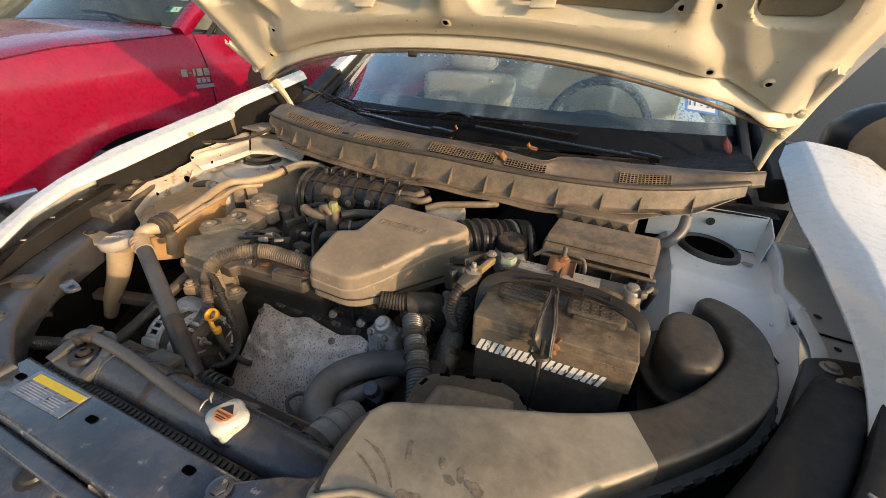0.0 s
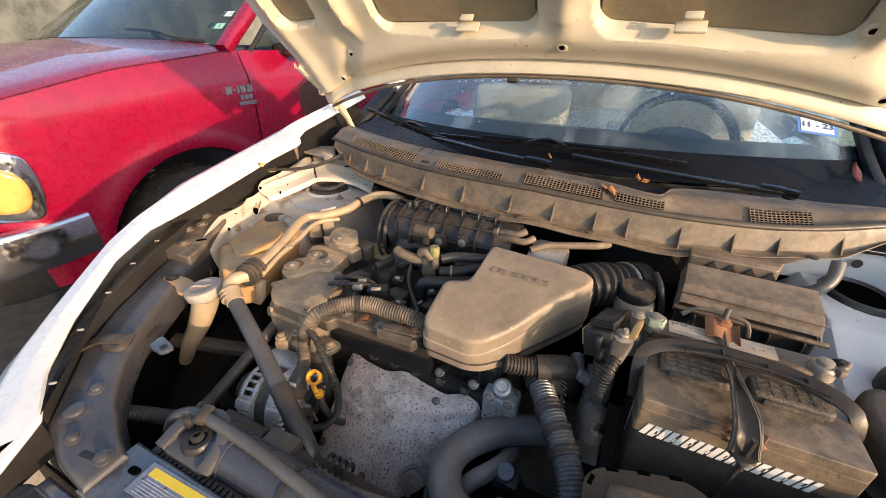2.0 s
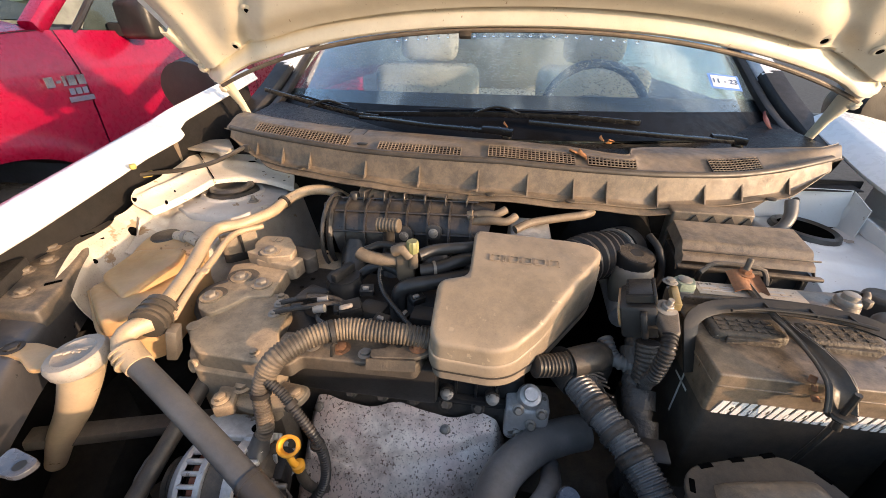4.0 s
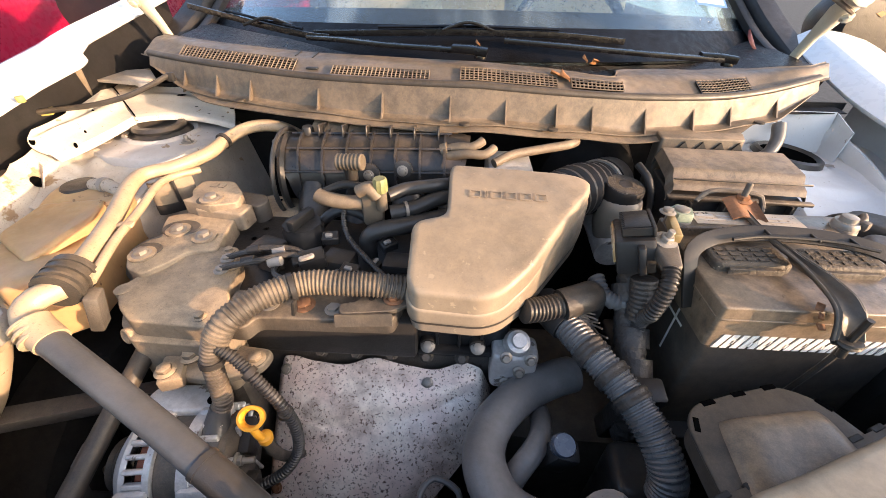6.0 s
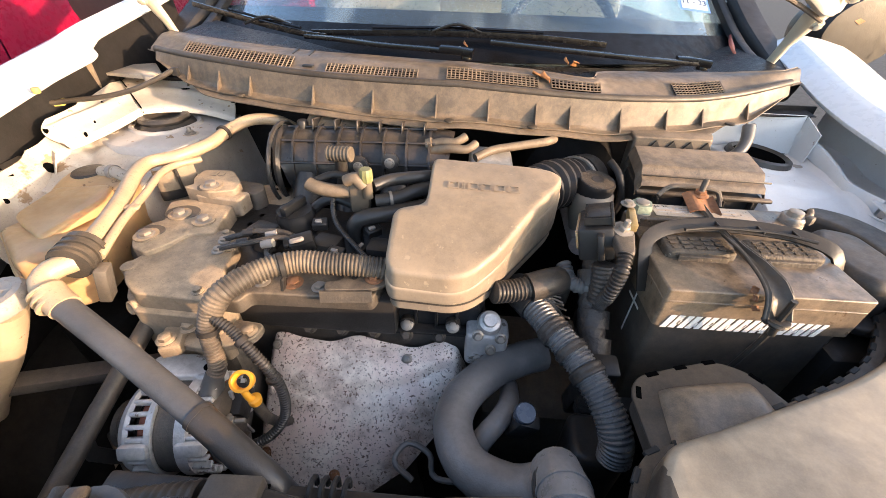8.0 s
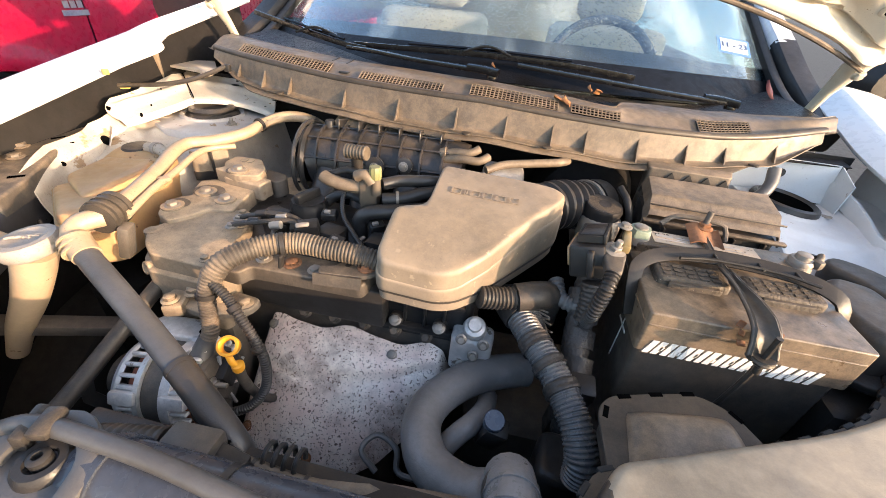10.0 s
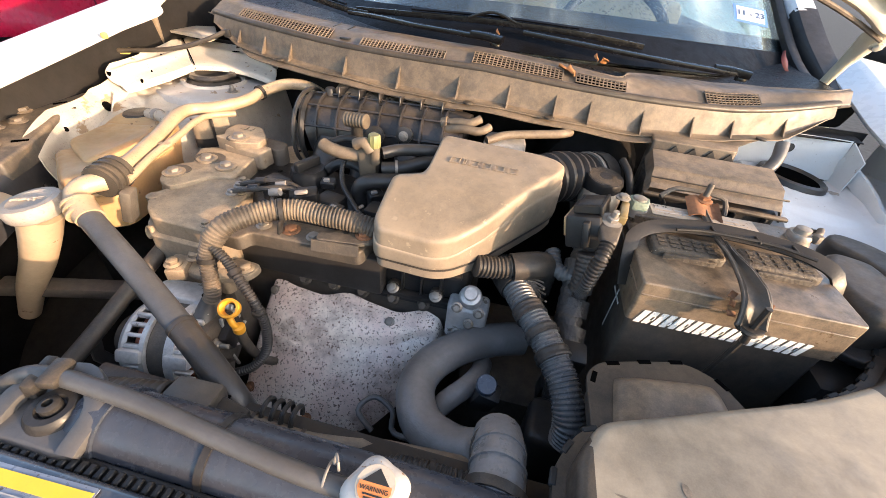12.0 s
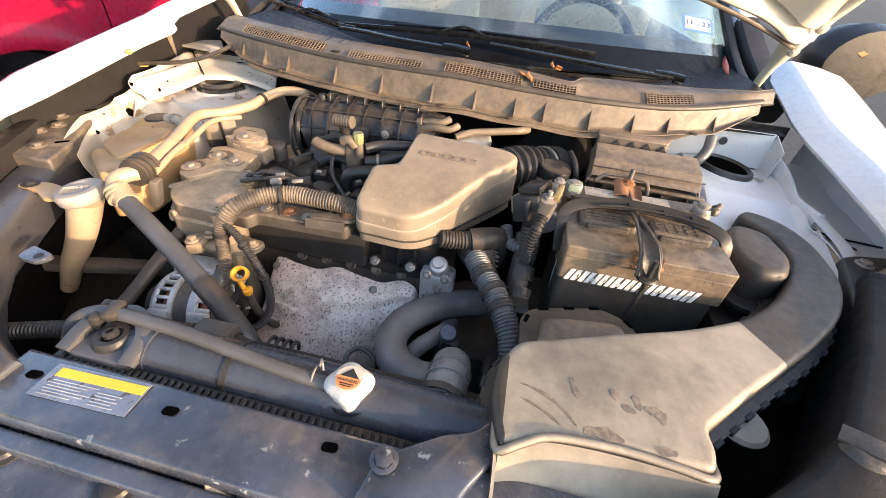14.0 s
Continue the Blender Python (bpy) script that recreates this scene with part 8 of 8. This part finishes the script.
part("filler_bracket", slab(rounded([(-0.538, 0.385), (-0.548, 0.412), (-0.600, 0.420), (-0.640, 0.415), (-0.645, 0.395), (-0.600, 0.392), (-0.565, 0.375)], 0.008), 0.920, 0.926, 0.002), "tank", wash)
part("bracket_bolt", bolt(Matrix.Translation((-0.625, 0.405, 0.926)), 0.009, 0.005), "plastic_clean", wash)

# sheet metal beside the left wing
ap = tagged(new("inner_wing_shelf"), "dirty white pressed metal between wing and strut tower", "inner wing")


def apron_wall(u, v):
    """Pressed wall between the rail and the coolant tank, u along the car, v downwards."""
    y = 0.52 + 0.30 * u
    top = 0.944 + 0.045 * u + 0.004 * math.sin(9 * u)
    bulge = 0.012 * math.exp(-((v - 0.25) / 0.15) ** 2) - 0.010 * math.exp(-((u - 0.62) / 0.05) ** 2)
    return Vector((-0.690 - 0.050 * min(1, u / 0.30) + 0.055 * v - 0.015 * max(0, u - 0.6) * 2 + bulge * (1 - v), y, top - 0.100 * v))


wall_left = part("apron_wall", sheet(apron_wall, 50, 18, 0.002), "apron", ap)
for u, v, r in ((0.62, 0.28, 0.0085), (0.54, 0.62, 0.0105), (0.44, 0.66, 0.0055), (0.30, 0.30, 0.004), (0.80, 0.40, 0.005)):
    part("panel_hole", lathe([(0, 0.0006), (r, 0.0006)], axis_pose(apron_wall(u, v) + Vector((0.004, -0.001, 0.001)), (1.0, -0.15, 0.55)) @ Matrix.Diagonal((1.0, 1.15, 1, 1)), 18), "void", wall_left)
rail_top = part("rail_top", slab(rounded([(-0.640, 0.455), (-0.664, 0.515), (-0.698, 0.572), (-0.732, 0.630), (-0.745, 0.720), (-0.80, 0.720), (-0.83, 0.600), (-0.785, 0.520), (-0.738, 0.452)], 0.010), 0.915, 0.946, 0.006, top=lambda x, y: 0.05 * (y - 0.5)), "rail_dusty", ap, "dust-covered dark end of the side rail")
for x, y in ((-0.750, 0.570), (-0.757, 0.538), (-0.702, 0.490), (-0.785, 0.605)):
    part("rail_bolt", bolt(Matrix.Translation((x, y, 0.947 + 0.05 * (y - 0.5))), 0.0095, 0.008), "rail_dusty", rail_top)
for x, y, a in ((-0.685, 0.520, 40), (-0.735, 0.645, 70), (-0.770, 0.660, 60)):
    part("rail_slot", box((0.022, 0.007, 0.003), (x, y, 0.9455 + 0.05 * (y - 0.5)), (0, 0, a), 0.001), "void", rail_top)


def white_bracket(u, v):
    """White strip from the wing to the cowl shelf: rounded outer lobe, ridge along the middle, lower edge folded down."""
    start = 0.16 * abs(2 * v - 0.75) ** 2
    u = start + (1 - start) * u
    hi = edge_curve((-0.754, 0.757, 1.003), (-0.748, 0.852, 1.010), (-0.800, 1.020, 1.014), u)
    lo = edge_curve((-0.728, 0.735, 0.966), (-0.685, 0.778, 0.977), (-0.662, 0.886, 0.990), u)
    p = hi.lerp(lo, min(1, v / 0.93))
    p.z += 0.008 * math.exp(-((v - 0.30 - 0.25 * u) / 0.10) ** 2) * min(1, u / 0.3) - 0.012 * max(0, v - 0.93) / 0.07
    p.z += 0.006 * math.exp(-((u - 0.50) / 0.03) ** 2) * max(0, 1 - v / 0.12)
    return p


wb = part("wing_bracket", sheet(white_bracket, 60, 24, 0.002), "apron_white", ap, "bright white perforated bracket")
for u, v, r in ((0.05, 0.36, 0.0065), (0.34, 0.90, 0.0045), (0.55, 0.70, 0.003), (0.72, 0.45, 0.0035)):
    part("bracket_hole", lathe([(0, 0.0006), (r, 0.0006)], axis_pose(white_bracket(u, v) + Vector((0.001, -0.0015, 0.0016)), (0.35, -0.35, 1)) @ Matrix.Diagonal((0.6, 1.5, 1, 1)), 16), "void", wb)
part("bracket_tab", box((0.042, 0.026, 0.003), (-0.752, 0.731, 0.962), (8, -8, 40), 0.001), "apron_white", wb)
part("bracket_foot", sheet(lambda u, v: Vector((-0.755 + 0.045 * u, 0.752 - 0.030 * u - 0.02 * v, 0.962 - 0.030 * v)), 6, 4, 0.002), "apron", wb)
for x, y in ((-0.818, 0.932), (-0.790, 0.946)):
    part("hinge_post", box((0.020, 0.010, 0.085), (x, y, 1.028), (6, 4, 20), 0.003), "cast", ap)
# two black sheets stand for the shaded gap below the wing
part("wing_liner", sheet(lambda u, v: Vector((-0.775 - 0.012 * v, 0.52 + 0.77 * u, 0.90 + (fender_z(0.52 + 0.77 * u) - 0.012 - 0.90) * v)), 16, 6, 0.003), "bay", ap, "liner under the wing edge, black for the gap's shade")
part("wing_gap_shade", sheet(lambda u, v: Vector((-0.765 - 0.03 * u, 0.60 + 0.48 * v, 0.930 + 0.05 * v)), 4, 8, 0.002), "bay", ap)
wire = thing("hood_cable", "thin dusty cable looping beside the strut tower", "cable")
part("cable_body", tube([(-0.800, 0.820, 1.014), (-0.755, 0.842, 1.017), (-0.700, 0.858, 1.022), (-0.645, 0.872, 1.034), (-0.605, 0.895, 1.050), (-0.578, 0.915, 1.064)], 0.0048, 10, 0.01), "arm", wire)
part("cable_plug", lathe([(0.005, -0.005), (0.0062, 0.0), (0.0055, 0.004), (0, 0.005)], Matrix.Translation((-0.706, 0.745, 1.064)), 18), "plug_yellow", wire, "dull yellow rubber stop")
part("cable_anchor", box((0.040, 0.026, 0.010), (-0.792, 0.838, 1.012), (0, 0, 35), 0.003), "plug_yellow", wire, "yellow cable anchor under the wing")
part("cable_clip", box((0.014, 0.010, 0.016), (-0.576, 0.915, 1.060), r=0.003), "plastic_clean", wire)
# dark end of the right rail
re = thing("rail_end", "dusty dark end piece of the front rail with bolts", "rail end")
part("end_plate", slab(rounded([(0.66, 0.49), (0.705, 0.60), (0.715, 0.63), (0.745, 0.645), (0.80, 0.655), (0.80, 0.54), (0.72, 0.44)], 0.012), 0.895, 0.928, 0.006), "plastic_clean", re)
for x, y in ((0.742, 0.615), (0.752, 0.585), (0.775, 0.60)):
    part("rail_bolt", bolt(Matrix.Translation((x, y, 0.928)), 0.009, 0.008), "steel", re)
part("brace_side", sheet(lambda u, v: Vector((0.60 + 0.10 * u, 0.40 + 0.20 * v + 0.02 * u, 0.80 + 0.05 * v + 0.03 * u)), 8, 10, 0.003), "bay", re)

# tubes in the dark corner on the left
tb = thing("cooler_pipe", "dark bent pipe behind the side rail", "pipe")
part("pipe_body", tube([(-0.400, 0.47, 0.86), (-0.405, 0.42, 0.84), (-0.415, 0.33, 0.80), (-0.405, 0.26, 0.79), (-0.37, 0.235, 0.82), (-0.345, 0.235, 0.85)], 0.0115, 12, 0.02), "arm", tb)
tb = thing("cross_brace", "dark steel brace low in the bay", "brace")
part("bar", box((0.30, 0.03, 0.02), (-0.53, 0.44, 0.74), (0, 10, 25), 0.004), "block", tb)
part("bar", box((0.34, 0.03, 0.03), (-0.42, 0.33, 0.62), (0, -12, -35), 0.004), "block", tb)

# leaves caught in the cowl and wipers
for x, y, z, s, a in ((0.155, 0.905, 1.083, 0.020, 20), (0.142, 0.910, 1.083, 0.018, 80), (0.200, 0.965, 1.100, 0.012, 10), (0.215, 0.955, 1.097, 0.016, 150), (0.0, 0.985, 1.118, 0.010, 30)):
    lf = thing("leaf", "small dry orange leaf caught by the windshield", "leaf", "fallen leaves")
    part("blade", turned(sheet(lambda u, v: Vector(((u - 0.5) * s * (0.35 + math.sin(3.14 * v)) * 0.8, (v - 0.5) * s * 1.5, 0.003 * math.sin(5 * u) + 0.002 * v)), 6, 8, 0.0006), Matrix.Translation((x, y, z)) @ pose(0, 0, 0, 15, 10, a)), "leaf", lf)
mk = thing("red_leaf", "dark red leaf stuck beside the windshield pillar", "leaf", "fallen leaves")
part("blade", turned(sheet(lambda u, v: Vector(((u - 0.5) * 0.028 * math.sin(3.14 * (0.1 + 0.8 * v)), (v - 0.5) * 0.05, 0.004 * math.sin(5 * u))), 6, 8, 0.0008), Matrix.Translation((0.655, 1.235, 1.10)) @ pose(0, 0, 0, 50, 0, 30)), "marker", mk)
hs = thing("hanging_clips", "loose wire clips hanging below the cowl", "clip")
for k, x in enumerate((-0.105, -0.075, -0.06, -0.068)):
    part("clip_wire", tube([(x, 0.838, 1.010), (x - 0.004, 0.834, 0.990), (x + 0.004, 0.832, 0.982), (x + 0.009, 0.834, 0.995), (x + 0.006, 0.838, 1.008)], 0.0022, 6, 0.004), "steel", hs)

# rain drops
rng = random.Random(5)
bm = B()


def droplet(c, r, n):
    own = B()
    bmesh.ops.create_icosphere(own, subdivisions=1, radius=r, matrix=axis_pose(c, n) @ Matrix.Diagonal((1, 1, 0.55, 1)))
    join(bm, own)


for k in range(420):
    right = k % 3 != 0
    x = rng.uniform(0.30, 0.62) if right and k % 5 == 0 else rng.uniform(-0.62, 0.62)
    v = rng.uniform(0.10, 0.30) if right and k % 5 == 0 else rng.uniform(0.02, 0.17) if k > 60 else rng.uniform(0.08, 0.95) ** 1.4
    u = (x / (0.73 - 0.10 * v) + 1) / 2
    droplet(windshield_fn(u, v) + Vector((0, -0.0006, 0.0012)), rng.uniform(0.0007, 0.0016), (0, -0.5, 0.86))
for x, n in ((0.11, 26), (-0.37, 18), (0.36, 22), (0.02, 14)):
    for k in range(n):
        v = 0.12 + 0.5 * k / n
        droplet(windshield_fn(((x + 0.004 * math.sin(k)) / (0.73 - 0.10 * v) + 1) / 2, v) + Vector((0, -0.0006, 0.0012)), rng.uniform(0.0012, 0.0026), (0, -0.5, 0.86))
rain = tagged(part("rain_drops", bm, "water", None), "clear rain drops on the windshield", "rain drops", kind="stuff")
for k in range(22):
    x = -0.22 + 0.021 * k + rng.uniform(-0.004, 0.004)
    dm = thing("hanging_drop", "bright water drop hanging from the hood edge", "water drop", "drops on the hood edge")
    part("drop", lathe([(0, -0.004), (0.0022, -0.0025), (0.003, 0), (0.002, 0.003), (0, 0.004)], Matrix.Translation(hood_place(x, hood_rear(x) - 0.002, 0.008)), 10), "water", dm)

# ---- red truck ----
truck = thing("pickup_truck", "red pickup truck parked alongside with dirty glossy paint", "pickup truck")


def truck_crease(y):
    return lerp_table([(0.40, 1.10), (0.64, 1.165), (1.02, 1.235), (1.56, 1.285), (1.70, 1.29), (4.2, 1.25)], y)


def truck_low(y):
    d = abs(y - 1.22)
    return 0.40 + math.sqrt(max(0, 0.47 ** 2 - d * d)) if d < 0.47 else 0.45


def truck_side(u, v, y0, y1):
    y = y0 + (y1 - y0) * u
    lo, hi = truck_low(y), truck_crease(y)
    z = lo + (hi - lo) * v
    k = (z - 0.45) / 0.85
    x = -1.775 - 0.02 * (1 - k) ** 2 - 0.10 * max(0, k - 0.72) ** 1.7 * 6
    flare = math.exp(-((math.hypot(y - 1.22, z - 0.40) - 0.50) / 0.05) ** 2)
    x += 0.018 * flare
    x -= 0.25 * max(0, (0.62 - y) / 0.22) ** 2
    return Vector((x, y, z))


part("front_fender", sheet(lambda u, v: truck_side(u, v, 0.42, 1.655), 70, 30, 0.003), "red", truck, "red front fender with chipped paint")
part("truck_door", sheet(lambda u, v: truck_side(u, v, 1.663, 2.9), 30, 24, 0.003), "red", truck, "red truck door")
part("truck_bed", sheet(lambda u, v: truck_side(u, v, 2.91, 5.2), 30, 12, 0.003), "red", truck)


def truck_hood(u, v):
    y = 0.42 + 1.14 * v
    e = truck_side(v * 1.14 / 1.235, 1.0, 0.42, 1.655)
    s = u
    x = e.x - 1.80 * s + 0.0
    dome = 0.075 * math.sin(math.pi * min(1, max(0, s))) ** 0.6
    return Vector((x, y + 0.10 * math.sin(math.pi * s) - (0.05 * math.sin(math.pi * s) if v < 0.05 else 0), e.z + dome + 0.002))


part("truck_hood", sheet(truck_hood, 40, 24, 0.003), "red", truck, "red truck hood reflecting the sky")
tw = part("truck_windshield", sheet(lambda u, v: Vector((-1.90 - 1.72 * u - 0.06 * v * (1 - 2 * u), 1.62 - 0.12 * u + 0.62 * v - 0.16 * math.sin(math.pi * u), 1.32 + 0.42 * v + 0.02 * math.sin(math.pi * u))), 24, 12, 0.004), "glass_dark", truck, "dark truck windshield")
part("truck_pillar", tube([(-1.86, 1.60, 1.29), (-1.90, 1.78, 1.42), (-1.97, 2.26, 1.76), (-2.0, 2.6, 1.80)], 0.04, 12, 0.05, flat=(0.06, 0.07)), "red", truck)
part("truck_side_glass", sheet(lambda u, v: Vector((-1.86 - 0.10 * v, 1.80 + 0.42 * v * (1 - u) + 1.0 * u, 1.27 + 0.45 * v)), 12, 8, 0.004), "glass_dark", truck)
part("truck_roof", slab(rounded([(-1.97, 2.25), (-1.97, 3.6), (-3.4, 3.6), (-3.4, 2.25)], 0.08), 1.74, 1.84, 0.05), "red", truck)
part("truck_cab_floor", box((1.7, 2.2, 0.7), (-2.70, 2.6, 0.9), r=0.03), "dash", truck)
part("truck_front", box((1.6, 0.05, 0.5), (-2.70, 0.45, 0.87), r=0.02), "plastic_clean", truck)
part("truck_dash", box((1.5, 0.3, 0.1), (-2.70, 1.78, 1.26), r=0.04), "dash", truck)
part("far_side", box((0.05, 4.6, 0.7), (-3.63, 2.8, 0.86), r=0.02), "red", truck)
part("truck_tailgate", box((1.8, 0.05, 0.7), (-2.70, 5.2, 0.86), r=0.02), "red", truck)
# wheel well, wheels
part("wheel_well", sheet(lambda u, v: Vector((-1.81 - 0.30 * v, 1.22 + 0.475 * math.cos(math.pi * u), 0.40 + 0.475 * math.sin(math.pi * u))), 24, 4, 0.003), "bay", truck)
for x, y in ((-1.90, 1.22), (-3.50, 1.22), (-1.90, 4.3), (-3.50, 4.3)):
    m = pose(x, y, 0.385, 0, 90, 0)
    w = part("truck_wheel", lathe([(0.20, -0.10), (0.30, -0.125), (0.365, -0.115), (0.378, -0.09), (0.378, 0.09), (0.365, 0.115), (0.30, 0.125), (0.20, 0.10)], m, 48), "tyre", truck, "black treaded truck tyre")
    part("truck_rim", lathe([(0, 0.05), (0.06, 0.06), (0.08, 0.03), (0.17, 0.02), (0.20, 0.09), (0.21, 0.085), (0.21, -0.08)], m, 32), "alu", w)
    bm = B()
    for k in range(40):
        a = 2 * math.pi * k / 40
        for s in (-1, 1):
            own = box((0.012, 0.028, 0.05), (0.377, 0, s * 0.052 + (0.012 if k % 2 else -0.012)), (0, 0, 0), 0.002)
            join(bm, turned(own, m @ pose(0, 0, 0, 0, 0, math.degrees(a))))
    tagged(part("tread", bm, "tyre", w), kind="stuff")
def lamp_shape(outline, depth, r):
    """An outline on the truck's side, in (y, z), wrapped round its front corner."""
    bm = slab(rounded(outline, 0.03, 4), 0.0, depth, r, cut=0.03)
    for v in bm.verts:
        y, z, d = v.co.x, v.co.y, v.co.z
        v.co = Vector((-1.790 + d - 0.22 * max(0, (0.62 - y) / 0.22) ** 2, y, z))
    return bm


lamp = part("headlight", lamp_shape([(0.40, 0.960), (0.540, 0.958), (0.585, 0.930), (0.602, 0.885), (0.595, 0.825), (0.565, 0.785), (0.40, 0.795)], 0.045, 0.018), "lens", truck, "amber and clear headlight in a chrome surround")
part("surround", lamp_shape([(0.38, 1.005), (0.575, 1.008), (0.622, 0.985), (0.640, 0.905), (0.632, 0.820), (0.605, 0.748), (0.38, 0.762)], 0.030, 0.010), "chrome", lamp)
bump = part("truck_bumper", tube([(-1.80, 0.73, 0.64), (-1.795, 0.55, 0.64), (-1.86, 0.36, 0.64), (-2.1, 0.24, 0.64), (-2.7, 0.18, 0.64), (-3.3, 0.24, 0.64), (-3.55, 0.40, 0.64)], 0.1, 16, 0.04, flat=(0.07, 0.17)), "chrome", truck, "chrome truck bumper")
part("valance", tube([(-1.85, 0.80, 0.50), (-1.85, 0.55, 0.50), (-1.92, 0.40, 0.50), (-2.2, 0.30, 0.50), (-2.7, 0.25, 0.50), (-3.4, 0.40, 0.50)], 0.08, 14, 0.05, flat=(0.06, 0.14)), "plastic_clean", truck)
# badge as plain bars
bd = Matrix.Translation((-1.7725, 1.490, 1.028)) @ pose(0, 0, 0, 90, 0, 90) @ Matrix.Diagonal((1.3, 1.25, 1, 1))
for row in [(0.0, 0.05, 0.026, 0.030), (0.032, 0.060, 0.014, 0.008), (0.052, 0.05, 0.010, 0.030), (0.068, 0.05, 0.026, 0.030), (0.10, 0.05, 0.026, 0.030), (0.06, 0.022, 0.018, 0.020), (0.082, 0.022, 0.018, 0.020), (0.104, 0.022, 0.018, 0.020), (0.05, 0.0, 0.085, 0.016)]:
    bars(truck, "badge", "chrome", bd, [row], 0.004, label="chrome badge on the fender")
gap = [truck_side(k / 20, 1.0, 0.42, 1.655) + Vector((0.002, 0, 0.001)) for k in range(0, 20)]
part("hood_gap", tube(gap, 0.0017, 6, 0.05), "ink", truck)
for y, z, w, a in ((1.235, 0.925, 0.035, 8), (1.275, 0.932, 0.022, -5), (1.12, 0.905, 0.028, -60), (1.30, 0.94, 0.012, 20), (1.205, 0.918, 0.014, 30)):
    part("paint_chip", box((0.0012, w, 0.005), (-1.7725, y, z), (a, 0, 0), 0.0005, seg=1), "ink_white", truck)
part("window_trim", tube([(-1.845, 1.74, 1.27), (-1.86, 1.82, 1.33), (-1.90, 2.05, 1.52), (-1.95, 2.28, 1.72)], 0.014, 8, 0.05), "plastic_clean", truck)
part("window_trim", tube([(-1.845, 1.74, 1.27), (-1.85, 2.2, 1.265), (-1.85, 2.85, 1.26)], 0.014, 8, 0.05), "plastic_clean", truck)
# mirror and wiper
tm = part("truck_mirror", box((0.20, 0.09, 0.16), (-1.72, 1.98, 1.33), (0, 0, -10), 0.03, seg=3), "plastic_clean", truck, "black truck door mirror")
part("mirror_mount", box((0.10, 0.06, 0.06), (-1.84, 1.98, 1.29), r=0.015), "plastic_clean", tm)
part("truck_wiper", tube([(-1.99, 1.60, 1.335), (-2.15, 1.55, 1.35), (-2.35, 1.56, 1.375), (-2.60, 1.57, 1.385)], 0.008, 8, 0.03, flat=(0.014, 0.014)), "plastic_clean", truck)
part("truck_wiper", tube([(-2.1, 1.50, 1.315), (-2.2, 1.53, 1.33), (-2.35, 1.56, 1.365)], 0.008, 8, 0.03), "plastic_clean", truck)
for z, matn, words, w in ((1.405, "sticker_green", "7    5", 0.10), (1.465, "sticker", "02 - 15", 0.075)):
    st = part("windshield_sticker", box((w, 0.046, 0.001), r=0), matn, truck, "small inspection sticker")
    st.matrix_world = Matrix.Translation((-2.0, 1.70 + (z - 1.405) * 1.5, z)) @ pose(0, 0, 0, 34, 0, 8)
    lettering(st, "sticker_date", words, 0.03, Matrix.Translation((0, 0, 0.001)), "ink", 0.0002)

# ---- distance ----
own = B()
pts = [(-16, -6), (-20, 4), (-22, 16), (-18, 30), (-6, 40)]
for (ax, ay), (bx, by) in zip(pts, pts[1:]):
    vs = [own.verts.new(p) for p in ((ax, ay, 0), (bx, by, 0), (bx, by, 7), (ax, ay, 7))]
    own.faces.new(vs)
tagged(part("backdrop", own, "distance", None), "dull grey-green line of distant trees", "backdrop", kind="structure")
